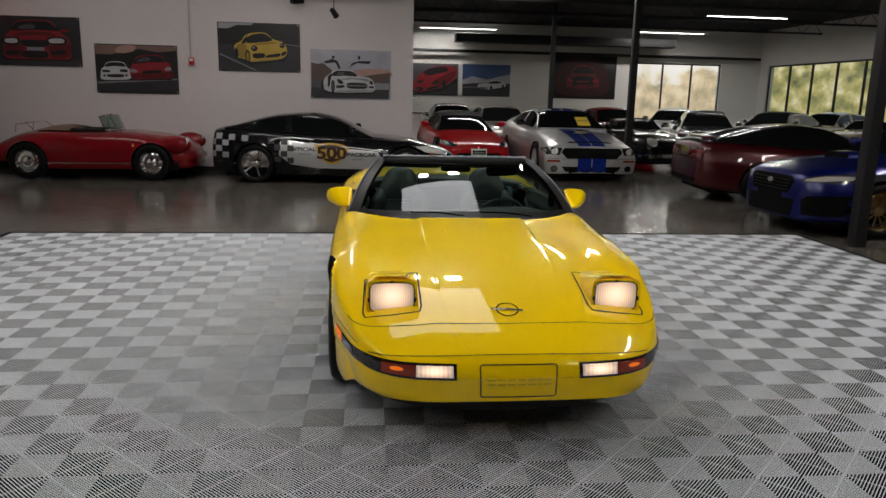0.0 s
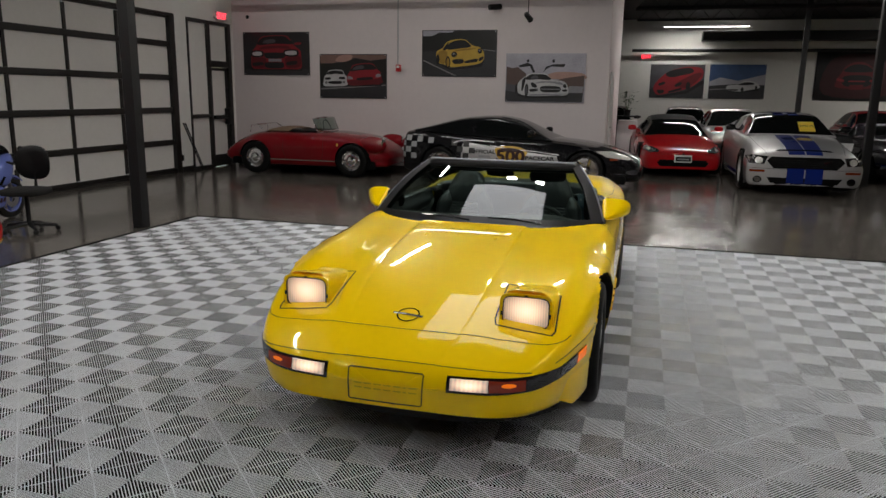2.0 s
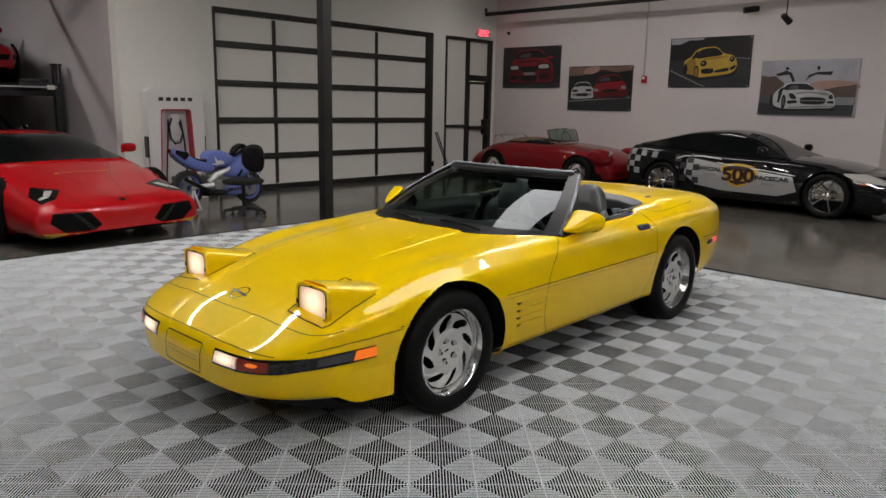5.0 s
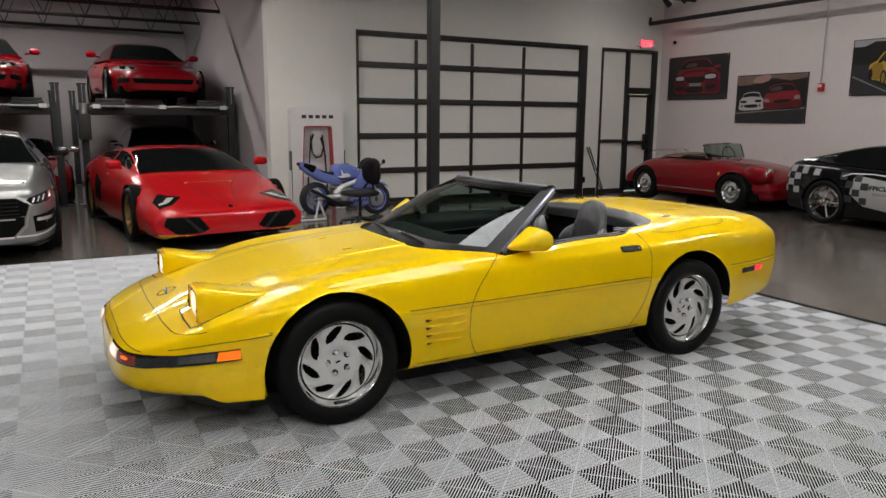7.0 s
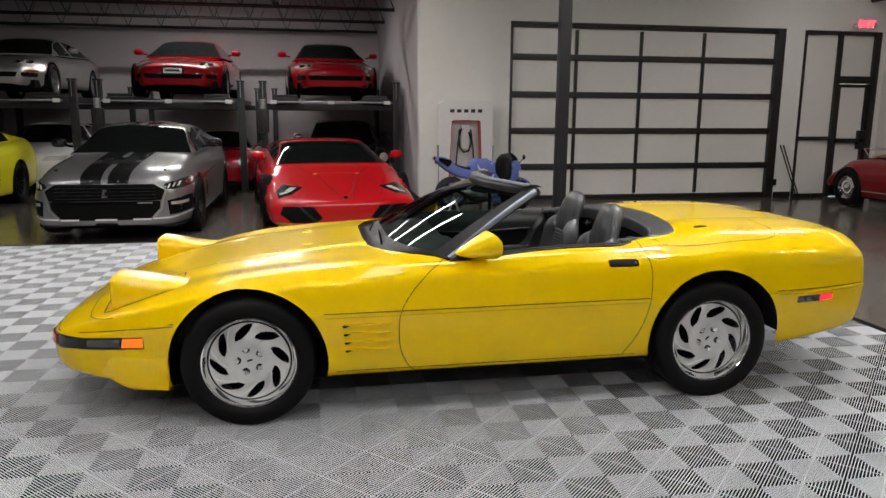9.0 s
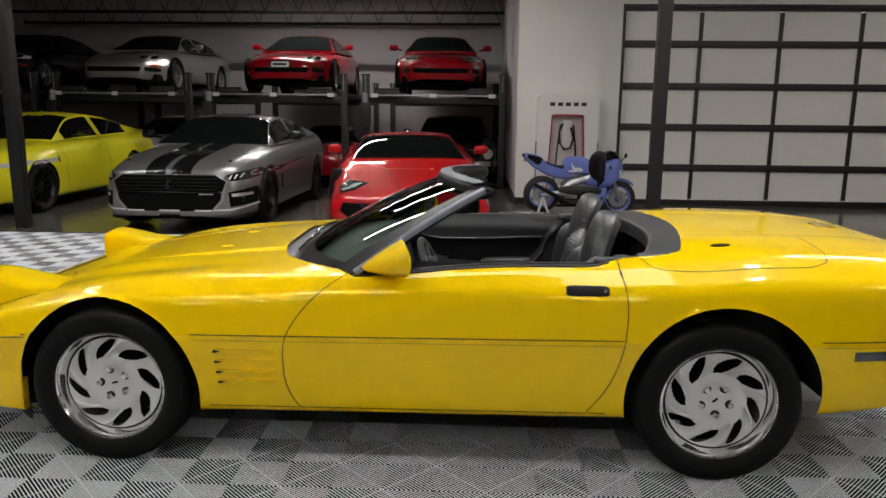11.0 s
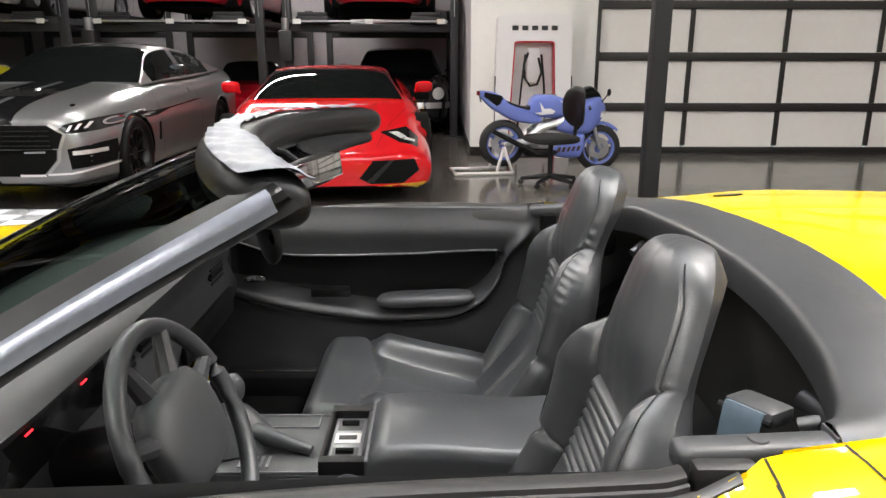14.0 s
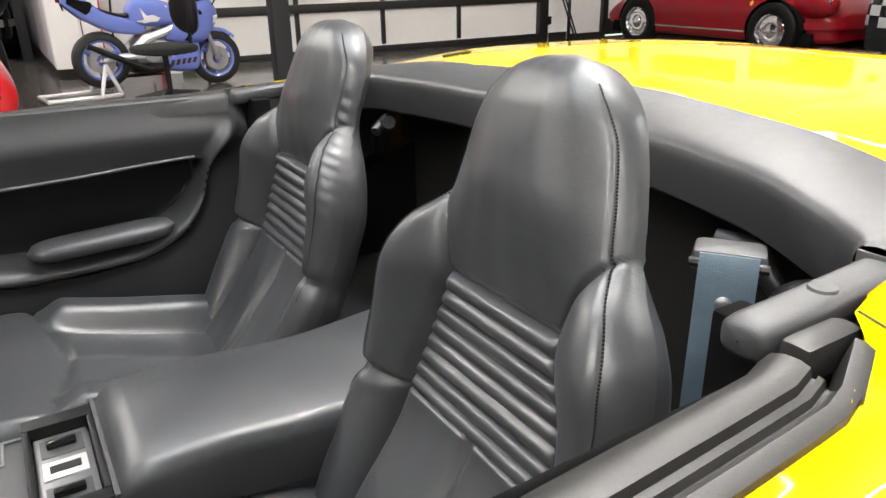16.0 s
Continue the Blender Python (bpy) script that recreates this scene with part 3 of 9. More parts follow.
# ---- lamps that hang under the ceiling ----
def led_strip(x, y, z, length, along="x", watts=60):
    f = thing("led_strip_light", pose(x, y, z, 0, 0, 0 if along == "x" else 90), "slim white linear LED ceiling light, lit", "ceiling light", "linear ceiling lights")
    part("housing", boxed(-length / 2, length / 2, -0.05, 0.05, 0.012, 0.06, 0.006), WHITEPL, f)
    part("diffuser", boxed(-length / 2 + 0.01, length / 2 - 0.01, -0.04, 0.04, 0.0, 0.011), LED, f)
    for k in (-0.4, 0.4):
        part("hanger", tubed([(k * length, 0, 0.06), (k * length, 0, TOP - z)], 0.004, 5), STEEL, f)
    a = area_lamp(x, y, z - 0.01, length, 0.08, watts)
    if along == "y":
        a.matrix_basis = pose(x, y, z - 0.01, 0, 0, 90)


for x, y, z, n in ((11.9, 22.1, 4.2, 2.6), (3.7, 29.0, 4.2, 3.0), (12.0, 28.0, 4.2, 2.6), (8.6, 17.6, 4.35, 2.4), (3.6, 19.0, 4.35, 2.4)):
    led_strip(x, y, z, n, "x", 62)
for x, y in ((-1.6, 9.6), (3.4, 10.6), (-2.2, 3.0), (3.6, 3.2), (-5.6, 3.4), (3.2, -1.0), (-1.8, -1.2), (8.6, 6.5), (-11.0, 2.0), (7.6, 1.6)):
    led_strip(x, y, 4.25, 2.4, "y", 75 if x < -10 else 32 if y < 0 else 43)
for x, y in ((-5.0, 12.9), (-1.6, 12.9)):
    led_strip(x, y, 4.3, 2.4, "x", 9)


def flood_panel(x, y, z, sx, sy, watts, label, mat=LED):
    f = thing("light_panel", pose(x, y, z), label, "ceiling light")
    part("frame", boxed(-sx / 2 - 0.02, sx / 2 + 0.02, -sy / 2 - 0.02, sy / 2 + 0.02, 0.012, 0.06, 0.006), WHITEPL, f)
    part("diffuser", boxed(-sx / 2, sx / 2, -sy / 2, sy / 2, 0.0, 0.011), mat, f)
    part("hanger", tubed([(0, 0, 0.06), (0, 0, TOP - z)], 0.01, 6), STEEL, f)
    if watts:
        area_lamp(x, y, z - 0.01, sx, sy, watts)


flood_panel(0.6, 5.5, 4.2, 1.7, 2.5, 0, "large soft white LED light panel, lit", SOFT)
flood_panel(0.45, 7.35, 4.2, 0.22, 0.22, 20, "small square LED light panel, lit")
flood_panel(1.15, 7.35, 4.2, 0.22, 0.22, 20, "small square LED light panel, lit")


def track_spot(x, y, z, yaw, pitch, mat=STEEL):
    s = thing("track_spotlight", pose(x, y, z), "small black spotlight head on a ceiling track", "spotlight", "track spotlights")
    part("stem", tubed([(0, 0, 0), (0, 0, TOP - z)], 0.01, 6), STEEL, s)
    d = Vector((math.cos(radians(yaw)) * math.cos(radians(pitch)), math.sin(radians(yaw)) * math.cos(radians(pitch)), math.sin(radians(pitch))))
    part("head", tubed([d * -0.1, d * -0.08, d * 0.05, d * 0.1], [0.03, 0.05, 0.055, 0.06], 14), mat, s)


for x, y, z, yaw in ((-6.4, 14.0, 3.95, 90), (-5.9, 13.9, 3.95, 70), (-0.5, 14.25, 3.1, 60), (-5.0, 14.1, 3.95, 100), (-9.6, 3.4, 3.6, 30), (-9.5, 1.0, 3.6, 10), (4.2, 14.6, 3.9, 80)):
    track_spot(x, y, z, yaw, -35)


# ---- car bodies as lofted shells: x across, y from the front axle to the rear, z up ----
def loft(stations, section, nv):
    """Vertices and quads of a left-right symmetric shell."""
    V, F, n = [], [], 2 * nv - 1
    for c in stations:
        half = spline(section(c), nv)
        V += [Vector((-p[0], c, p[1])) for p in half[:0:-1]] + [Vector((max(p[0], 0.0), c, p[1])) for p in half]
    for i in range(len(stations) - 1):
        for k in range(n - 1):
            a = i * n + k
            F.append((a, a + 1, a + n + 1, a + n))
    last = (len(stations) - 1) * n
    F += [tuple(range(n))[::-1], tuple(range(last, last + n))]
    return V, F


def arch(V, F, cy, cz, r, xmin=0.45):
    for s in (-1, 1):

        def inside(v):
            return v.x * s > xmin and math.hypot(v.y - cy, v.z - cz) < r

        def move(v):
            d = max(1e-4, math.hypot(v.y - cy, v.z - cz))
            return Vector((v.x, cy + (v.y - cy) * r / d, cz + (v.z - cz) * r / d))

        F = carve(V, F, inside, move)
    return F


def steps(a, b, n):
    return [a + (b - a) * k / n for k in range(n)]


def liner(cy, cz, r, x0, x1, sign):
    bm = bmesh.new()
    rows = []
    for k in range(25):
        t = math.pi * (0.02 + 0.96 * k / 24)
        y, z = cy + r * math.cos(t), cz + r * math.sin(t)
        rows.append([bm.verts.new((sign * x, y, z)) for x in (x0, x1(y, z) if callable(x1) else x1)])
    for q, w in zip(rows, rows[1:]):
        bm.faces.new((q[0], q[1], w[1], w[0]))
    bm.faces.new([r_[0] for r_ in rows])
    return bm


def tyre_mesh(r, rim, w, name="tyre"):
    h = w / 2
    prof = [(-h * 0.8, rim - 0.004), (-h * 0.98, rim + 0.012), (-h * 1.06, rim + (r - rim) * 0.45), (-h * 1.0, rim + (r - rim) * 0.8), (-h * 0.88, r - 0.006), (-h * 0.7, r)]
    for k in (-0.36, 0.0, 0.36):
        prof += [(h * k - 0.006, r), (h * k - 0.004, r - 0.007), (h * k + 0.004, r - 0.007), (h * k + 0.006, r)]
    prof += [(-a, q) for a, q in prof[5::-1]]
    b = lathed(prof, 64)
    me = bpy.data.meshes.new(name)
    b.to_mesh(me)
    b.free()
    me.materials.append(SIDEWALL)
    finish(me, 50)
    return me


def saw_rim_mesh(R, w):
    """Flat disc with curved saw-blade vents round the hub; outer face towards +x."""
    b = bmesh.new()
    h = w / 2
    radii = [0.03, 0.10, 0.18, 0.26, 0.34, 0.42, 0.50, 0.53, 0.56, 0.59, 0.63, 0.67, 0.71, 0.75, 0.79, 0.82, 0.845, 0.87]
    n, slots = 192, 8
    per = n // slots
    rows = []
    for q in radii:
        row = []
        for k in range(n):
            f = (k % per) / per
            swirl = 0.0 if q < 0.45 else (q - 0.45) * 1.5
            t = k * math.tau / n - swirl
            dish = 0.56 + 0.10 * smooth01((q - 0.18) / 0.25) - 0.16 * max(0.0, q - 0.5)
            blade = 0.20 * math.sin(math.pi * min(1, max(0, (q - 0.50) / 0.37))) * (0.45 - f)
            row.append(b.verts.new((h * (dish + blade), R * q * math.cos(t), R * q * math.sin(t))))
        rows.append(row)
    for i in range(len(radii) - 1):
        mid = 0.5 * (radii[i] + radii[i + 1])
        g = (mid - 0.515) / (0.85 - 0.515)
        for k in range(n):
            f = k % per
            if 0.0 < g < 1.0:
                wide = 6.6 * math.sqrt(max(0.0, math.sin(math.pi * g**0.7)))
                if abs(f + 0.5 - 7.5) < wide:
                    continue
            b.faces.new((rows[i][k], rows[i][(k + 1) % n], rows[i + 1][(k + 1) % n], rows[i + 1][k]))
    b.faces.new(rows[0])
    bmesh.ops.recalc_face_normals(b, faces=b.faces[:])
    return mesh_from(b, ALLOY, "rim", 32)


def lip_mesh(R, w):
    h = w / 2
    return mesh_from(lathed([(-h, R * 0.97), (-h * 0.9, R * 0.86), (h * 0.36, R * 0.855), (h * 0.46, R * 0.865), (h * 0.58, R * 0.89), (h * 0.80, R * 0.94), (h * 0.93, R * 0.968), (h * 0.97, R * 0.985), (h * 0.95, R * 1.015), (h * 0.78, R * 1.0)], 96), POLISH, "rim_lip", 40)


def smooth01(t):
    t = min(1.0, max(0.0, t))
    return t * t * (3 - 2 * t)


def mesh_from(bm, mat, name, angle=38):
    me = bpy.data.meshes.new(name)
    bm.to_mesh(me)
    bm.free()
    me.materials.append(mat)
    finish(me, angle)
    return me


# ================= yellow convertible =================
FA, RA, HUB, TYR = 0.0, 2.44, 0.322, 0.326
h_top = curve([(-1.03, 0.37), (-1.015, 0.42), (-0.985, 0.462), (-0.93, 0.495), (-0.80, 0.558), (-0.65, 0.612), (-0.45, 0.668), (-0.2, 0.722), (0.1, 0.768), (0.45, 0.806), (0.83, 0.832), (1.2, 0.845), (1.9, 0.872), (2.3, 0.900), (2.6, 0.915), (3.0, 0.912), (3.25, 0.896), (3.38, 0.875), (3.44, 0.84), (3.475, 0.77), (3.495, 0.66)])
h_wid = curve([(-1.03, 0.06), (-1.022, 0.26), (-1.0, 0.45), (-0.96, 0.565), (-0.90, 0.645), (-0.80, 0.715), (-0.65, 0.77), (-0.40, 0.836), (0.0, 0.887), (0.5, 0.906), (1.2, 0.905), (2.1, 0.902), (2.6, 0.905), (2.95, 0.888), (3.2, 0.845), (3.36, 0.80), (3.44, 0.76), (3.475, 0.70), (3.495, 0.58)])
h_mid = curve([(-1.03, 0.36), (-0.98, 0.395), (-0.85, 0.435), (-0.6, 0.49), (-0.3, 0.53), (0.4, 0.56), (3.0, 0.575), (3.4, 0.585), (3.495, 0.57)])
h_crest = curve([(-1.03, 0.008), (-0.9, 0.018), (-0.65, 0.030), (-0.4, 0.026), (-0.05, 0.012), (0.3, 0.022), (0.8, 0.038), (1.05, 0.04), (1.6, 0.028), (2.05, 0.036), (2.35, 0.036), (2.7, 0.024), (3.1, 0.024), (3.495, 0.03)])
h_low = curve([(-1.03, 0.275), (-1.01, 0.268), (-0.97, 0.262), (-0.88, 0.248), (-0.6, 0.212), (-0.3, 0.185), (0.5, 0.225), (2.1, 0.235), (2.9, 0.27), (3.2, 0.30), (3.4, 0.33), (3.495, 0.42)])


h_crx = curve([(-1.03, 0.80), (0.4, 0.80), (0.95, 0.86), (1.4, 0.86), (2.05, 0.80), (2.45, 0.775), (3.495, 0.775)])


def hero_section(c):
    w, t, m, k, lo = h_wid(c), h_top(c), h_mid(c), h_crest(c), h_low(c)
    zk = t - k
    sh = m + (zk - m) * (0.66 if c < 0.3 else 0.62)
    xk = w * h_crx(c)
    # the raised middle of the bonnet and the dip between it and the wing
    dip = 0.012 * math.exp(-(((c - 0.05) / 0.42) ** 2))
    edge = 0.012 * math.exp(-((max(0.0, 0.30 - c) / 0.22) ** 2)) * (1 - smooth01((c - 0.62) / 0.2))
    return [(0.0, t), (w * 0.20, t - 0.0005), (w * 0.345, t - 0.002), (w * 0.375, t - 0.003 - 0.55 * edge), (w * 0.41, t - 0.06 * k - edge), (w * 0.50, t - 0.12 * k - 0.2 * dip - edge), (w * 0.62, t - 0.42 * k - dip - 0.5 * edge), (xk, zk), (xk + (w - xk) * 0.52, zk - (zk - sh) * 0.42), (w * 0.972, sh), (w * 0.997, m + 0.012), (w, m - 0.012), (w * 0.985, m - (m - lo) * 0.5), (w * 0.955, lo + 0.03), (w * 0.90, lo)]


hero = thing("convertible", pose(0.80, 3.74, 0), "bright yellow low sports convertible, top down, lights on", "car")
st = steps(-1.03, -0.93, 14) + steps(-0.93, -0.5, 22) + steps(-0.5, 2.9, 136) + steps(2.9, 3.4, 22) + steps(3.4, 3.495, 12) + [3.495]
V, F = loft(st, hero_section, 76)
V0, F0 = [v.copy() for v in V], list(F)
F = arch(V, F, FA, HUB - 0.008, 0.383)
F = arch(V, F, RA + 0.012, HUB + 0.012, 0.380)


# the cockpit: from the windscreen's foot to the cover behind the seats
cover_half = curve([(2.016, 0.7145), (2.03, 0.703), (2.051, 0.685), (2.144, 0.672), (2.22, 0.665), (2.28, 0.646), (2.325, 0.602), (2.352, 0.522), (2.395, 0.33), (2.415, 0.20), (2.43, 0.0)])
cover_back = curve([(0.0, 2.43), (0.20, 2.415), (0.33, 2.395), (0.522, 2.352), (0.602, 2.325), (0.646, 2.28), (0.665, 2.22)])


def cock_half(c):
    return 0.795 - 0.0634 * (c - 1.15) if c < 1.95 else cover_half(c) if c > 2.016 else 0.7443 - 0.0298 * (c - 1.95) / 0.066


def cock_front(x):
    return 0.60 + 0.33 * (abs(x) / 0.735) ** 4


def in_cock(v):
    return not (v.z < 0.70 or v.y < cock_front(v.x) or v.y > 2.43 or abs(v.x) > cock_half(v.y))


def to_cock(v):
    x, y = abs(v.x), v.y
    s = 1 if v.x >= 0 else -1
    w = cock_half(y)
    cand = [(abs(w - x), Vector((s * w, y, v.z))), (abs(y - cock_front(v.x)), Vector((v.x, cock_front(v.x), v.z)))]
    if y > 2.2:
        cand.append((abs(cover_back(x) - y), Vector((v.x, cover_back(x), v.z))))
    return min(cand, key=lambda q: q[0])[1]


F = carve(V, F, in_cock, to_cock)
body_bm = mesh_of(V, F)
tree0 = BVHTree.FromPolygons([tuple(v) for v in V0], F0)
body = part("body", body_bm, YELLOW, hero, "glossy yellow fibreglass body", 50)

for s in (-1, 1):
    for cy in (FA, RA):
        part("wheel_liner", liner(cy + (0.012 if cy else 0.0), HUB + (0.012 if cy else -0.008), 0.381, 0.56, lambda y, z: cast(tree0, "x", 1, y, z)[0].x - 0.002, s), TRIM, hero)
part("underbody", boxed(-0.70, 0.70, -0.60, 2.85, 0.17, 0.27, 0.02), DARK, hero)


# seams and rubbing strips
def flow(pts, n=6):
    """Rounds a line of points into a flowing one."""
    out = []
    for i in range(len(pts) - 1):
        p0, p1, p2, p3 = (Vector(pts[min(max(k, 0), len(pts) - 1)]) for k in (i - 1, i, i + 1, i + 2))
        for k in range(n):
            t = k / n
            out.append(tuple(0.5 * (2 * p1 + (p2 - p0) * t + (2 * p0 - 5 * p1 + 4 * p2 - p3) * t * t + (3 * p1 - p0 - 3 * p2 + p3) * t**3)))
    return out + [tuple(pts[-1])]


def hero_line(name, lines, mat, width=0.0038, lift=0.0015, label=""):
    b = bmesh.new()
    for axis, sign, pts in lines:
        ribbon(b, tree0, pts, axis, sign, width, lift)
    return part(name, b, mat, hero, label)


for s in (-1, 1):
    side = lambda pts: ("x", s, pts)
    front_curve = [(0.975, 0.800), (0.885, 0.745), (0.80, 0.66), (0.742, 0.56), (0.732, 0.46), (0.742, 0.36), (0.79, 0.265), (0.85, 0.235)]
    rear_curve = [(2.050, 0.845), (2.052, 0.825), (2.058, 0.79), (2.068, 0.70), (2.062, 0.58), (2.035, 0.46), (1.99, 0.36), (1.93, 0.275)]
    hero_line("door_seam", [side(flow(front_curve))], SEAM)
    hero_line("door_seam", [side(flow(rear_curve))], SEAM)
    hero_line("rub_strip_groove", [side([(-0.36, 0.532), (-0.34, 0.532)]), side([(0.365, 0.566), (2.055, 0.578)]), side([(2.80, 0.588), (3.40, 0.592)])], SEAM, 0.004)
    # Body yellow darkened, so the line reads as shade on the moulding edge.
    hero_line("rub_strip_edge", [side([(0.37, 0.545), (2.05, 0.557)]), side([(2.81, 0.567), (3.38, 0.571)])], paint("shaded_yellow", (0.62, 0.40, 0.002)), 0.004)
    hero_line("bumper_seam", [side([(-0.80, 0.475), (-0.56, 0.502), (-0.345, 0.522)])], SEAM)
    hero_line("sill_seam", [side([(0.42, 0.262), (2.0, 0.268)])], SEAM, 0.004)
    hero_line("bonnet_seam", [("z", 1, [(s * 0.0, -0.80)] + flow([(s * 0.45, -0.79), (s * 0.62, -0.768), (s * 0.69, -0.735), (s * 0.73, -0.69), (s * 0.755, -0.63)]))], SEAM)
    hero_line("cover_lid_seam", [("z", 1, flow([(s * 0.672, 2.146), (s * 0.70, 2.154), (s * 0.738, 2.168), (s * 0.765, 2.195), (s * 0.780, 2.25), (s * 0.788, 2.35), (s * 0.79, 2.50), (s * 0.785, 2.72), (s * 0.765, 2.82), (s * 0.70, 2.87), (s * 0.4, 2.885)]))], SEAM, 0.0034)
    hero_line("door_top_seam", [("z", 1, [(s * 0.686, 2.053), (s * 0.72, 2.052), (s * 0.76, 2.050), (s * 0.80, 2.050)])], SEAM, 0.0034)
hero_line("bumper_groove", [("y", -1, [(x, 0.4705 - 0.012 * (abs(x) / 0.66) ** 2) for x in steps(-0.66, 0.665, 30)])], SEAM, 0.004, 0.002)
hero_line("plate_recess", [("y", -1, [(-0.165, 0.435), (0.165, 0.435), (0.172, 0.43), (0.168, 0.30), (0.16, 0.295), (-0.16, 0.295), (-0.168, 0.30), (-0.172, 0.43), (-0.165, 0.435)])], SEAM, 0.006, 0.002)
b = bmesh.new()
for k, (x0, x1) in enumerate(((-0.14, -0.105), (-0.095, -0.06), (-0.05, -0.015), (-0.005, 0.03), (0.04, 0.075), (0.085, 0.10), (0.11, 0.145))):
    for z in (0.352, 0.373):
        ribbon(b, tree0, [(x0, z), (x1, z)], "y", -1, 0.006, 0.003)
# Flat strips in darkened body yellow paint the shade of moulded letters.
part("raised_lettering", b, paint("yellow_relief_shade", (0.62, 0.41, 0.002)), hero)

# emblem on the nose
b = bmesh.new()
ribbon(b, tree0, [(0.052 * math.cos(k * math.tau / 24), -0.70 + 0.048 * math.sin(k * math.tau / 24)) for k in range(25)], "z", 1, 0.006, 0.003)
part("emblem_ring", b, GLOSSB, hero)
b = bmesh.new()
ribbon(b, tree0, [(-0.075, -0.695), (0.0, -0.70), (0.075, -0.71)], "z", 1, 0.014, 0.0045)
part("emblem_flags", b, INK, hero)
b = bmesh.new()
ribbon(b, tree0, [(-0.07, -0.70), (-0.01, -0.70)], "z", 1, 0.006, 0.006)
part("emblem_chequer", b, WHITEPL, hero)

# front lamp clusters that wrap into the sides
for s in (-1, 1):
    cl = part("front_lamp", decal(tree0, [(s * 0.275, 0.372), (s * 0.275, 0.44), (s * 0.50, 0.444), (s * 0.735, 0.452), (s * 0.745, 0.40), (s * 0.64, 0.382), (s * 0.45, 0.372)], "y", -1, 0.002, 0.03), GLOSSB, hero, "black lamp cluster")
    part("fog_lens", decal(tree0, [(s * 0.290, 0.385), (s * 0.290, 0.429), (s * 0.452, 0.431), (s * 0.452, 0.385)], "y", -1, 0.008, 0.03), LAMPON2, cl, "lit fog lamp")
    part("turn_lens", decal(tree0, [(s * 0.456, 0.386), (s * 0.456, 0.431), (s * 0.60, 0.435), (s * 0.60, 0.391)], "y", -1, 0.008, 0.03), AMBERLIT, cl, "lit amber turn lamp")
    part("turn_bulb", decal(tree0, oval(s * 0.535, 0.416, 0.030, 0.009, 14), "y", -1, 0.0095, 0.03), AMBER, cl)
    sd = part("side_lamp_panel", decal(tree0, [(-0.90, 0.39), (-0.89, 0.445), (-0.49, 0.468), (-0.485, 0.412), (-0.62, 0.40)], "x", s, 0.003, 0.03), GLOSSB, hero, "black side lamp panel")
    part("side_lens", decal(tree0, [(-0.765, 0.408), (-0.76, 0.445), (-0.60, 0.455), (-0.60, 0.415)], "x", s, 0.007, 0.03), LENSD, sd)
    part("side_marker", decal(tree0, [(-0.595, 0.412), (-0.585, 0.457), (-0.49, 0.464), (-0.488, 0.418)], "x", s, 0.008, 0.03), AMBER, sd, "lit amber side marker")
    rm = part("rear_marker", decal(tree0, [(2.93, 0.515), (2.93, 0.552), (3.17, 0.556), (3.17, 0.519)], "x", s, 0.003, 0.03), LENSD, hero, "smoked rear side marker")
    part("marker_bulb", decal(tree0, [(3.08, 0.519), (3.08, 0.552), (3.165, 0.553), (3.165, 0.522)], "x", s, 0.006, 0.03), REDLENS, rm, "lit red side marker")
    for k in range(4):
        z = 0.497 - 0.043 * k
        g = part("gill", decal(tree0, [(0.46, z), (0.47, z + 0.016), (0.70, z + 0.013), (0.70, z + 0.008)], "x", s, 0.008, 0.04, 0.02), YELLOW, hero)
        part("gill_slot", decal(tree0, [(0.457 + 0.004 * k, z + 0.001), (0.454 + 0.004 * k, z + 0.006), (0.459 + 0.004 * k, z + 0.011), (0.472 + 0.004 * k, z + 0.0105), (0.49 + 0.004 * k, z + 0.0085), (0.474 + 0.004 * k, z + 0.003), (0.466 + 0.004 * k, z - 0.001)], "x", s, 0.0092, 0.012), DARK, g)


# black air dam under the nose, and the skirt ahead of each front wheel
rows = []
for k in range(33):
    x = 0.70 * (k / 16 - 1)
    y = -0.74 + 0.30 * abs(x / 0.70) ** 3
    rows.append([(x, y, 0.33), (x, y - 0.004, 0.20), (x, y - 0.010, 0.105), (x, y + 0.004, 0.10), (x, y + 0.012, 0.33)])
part("air_dam", grid_mesh(rows), TRIM, hero, "black rubber air dam")
for s in (-1, 1):
    rows = []
    for k in range(13):
        c = -0.72 + 0.335 * k / 12
        x = cast(tree0, "x", s, c, 0.36)[0].x + s * (0.0015 - 0.014 * (1 - smooth(-0.72, -0.64, c)))
        foot = 0.262 - 0.066 * smooth(-0.73, -0.55, c)
        rows.append([(x - s * 0.004, c, 0.375), (x + s * 0.001, c, 0.34), (x - s * 0.004, c, foot + 0.02), (x - s * 0.010, c, foot), (x - s * 0.040, c, foot + 0.002), (x - s * 0.045, c, 0.36)])
    part("wheel_skirt", grid_mesh(rows), YELLOW, hero, "", 60)


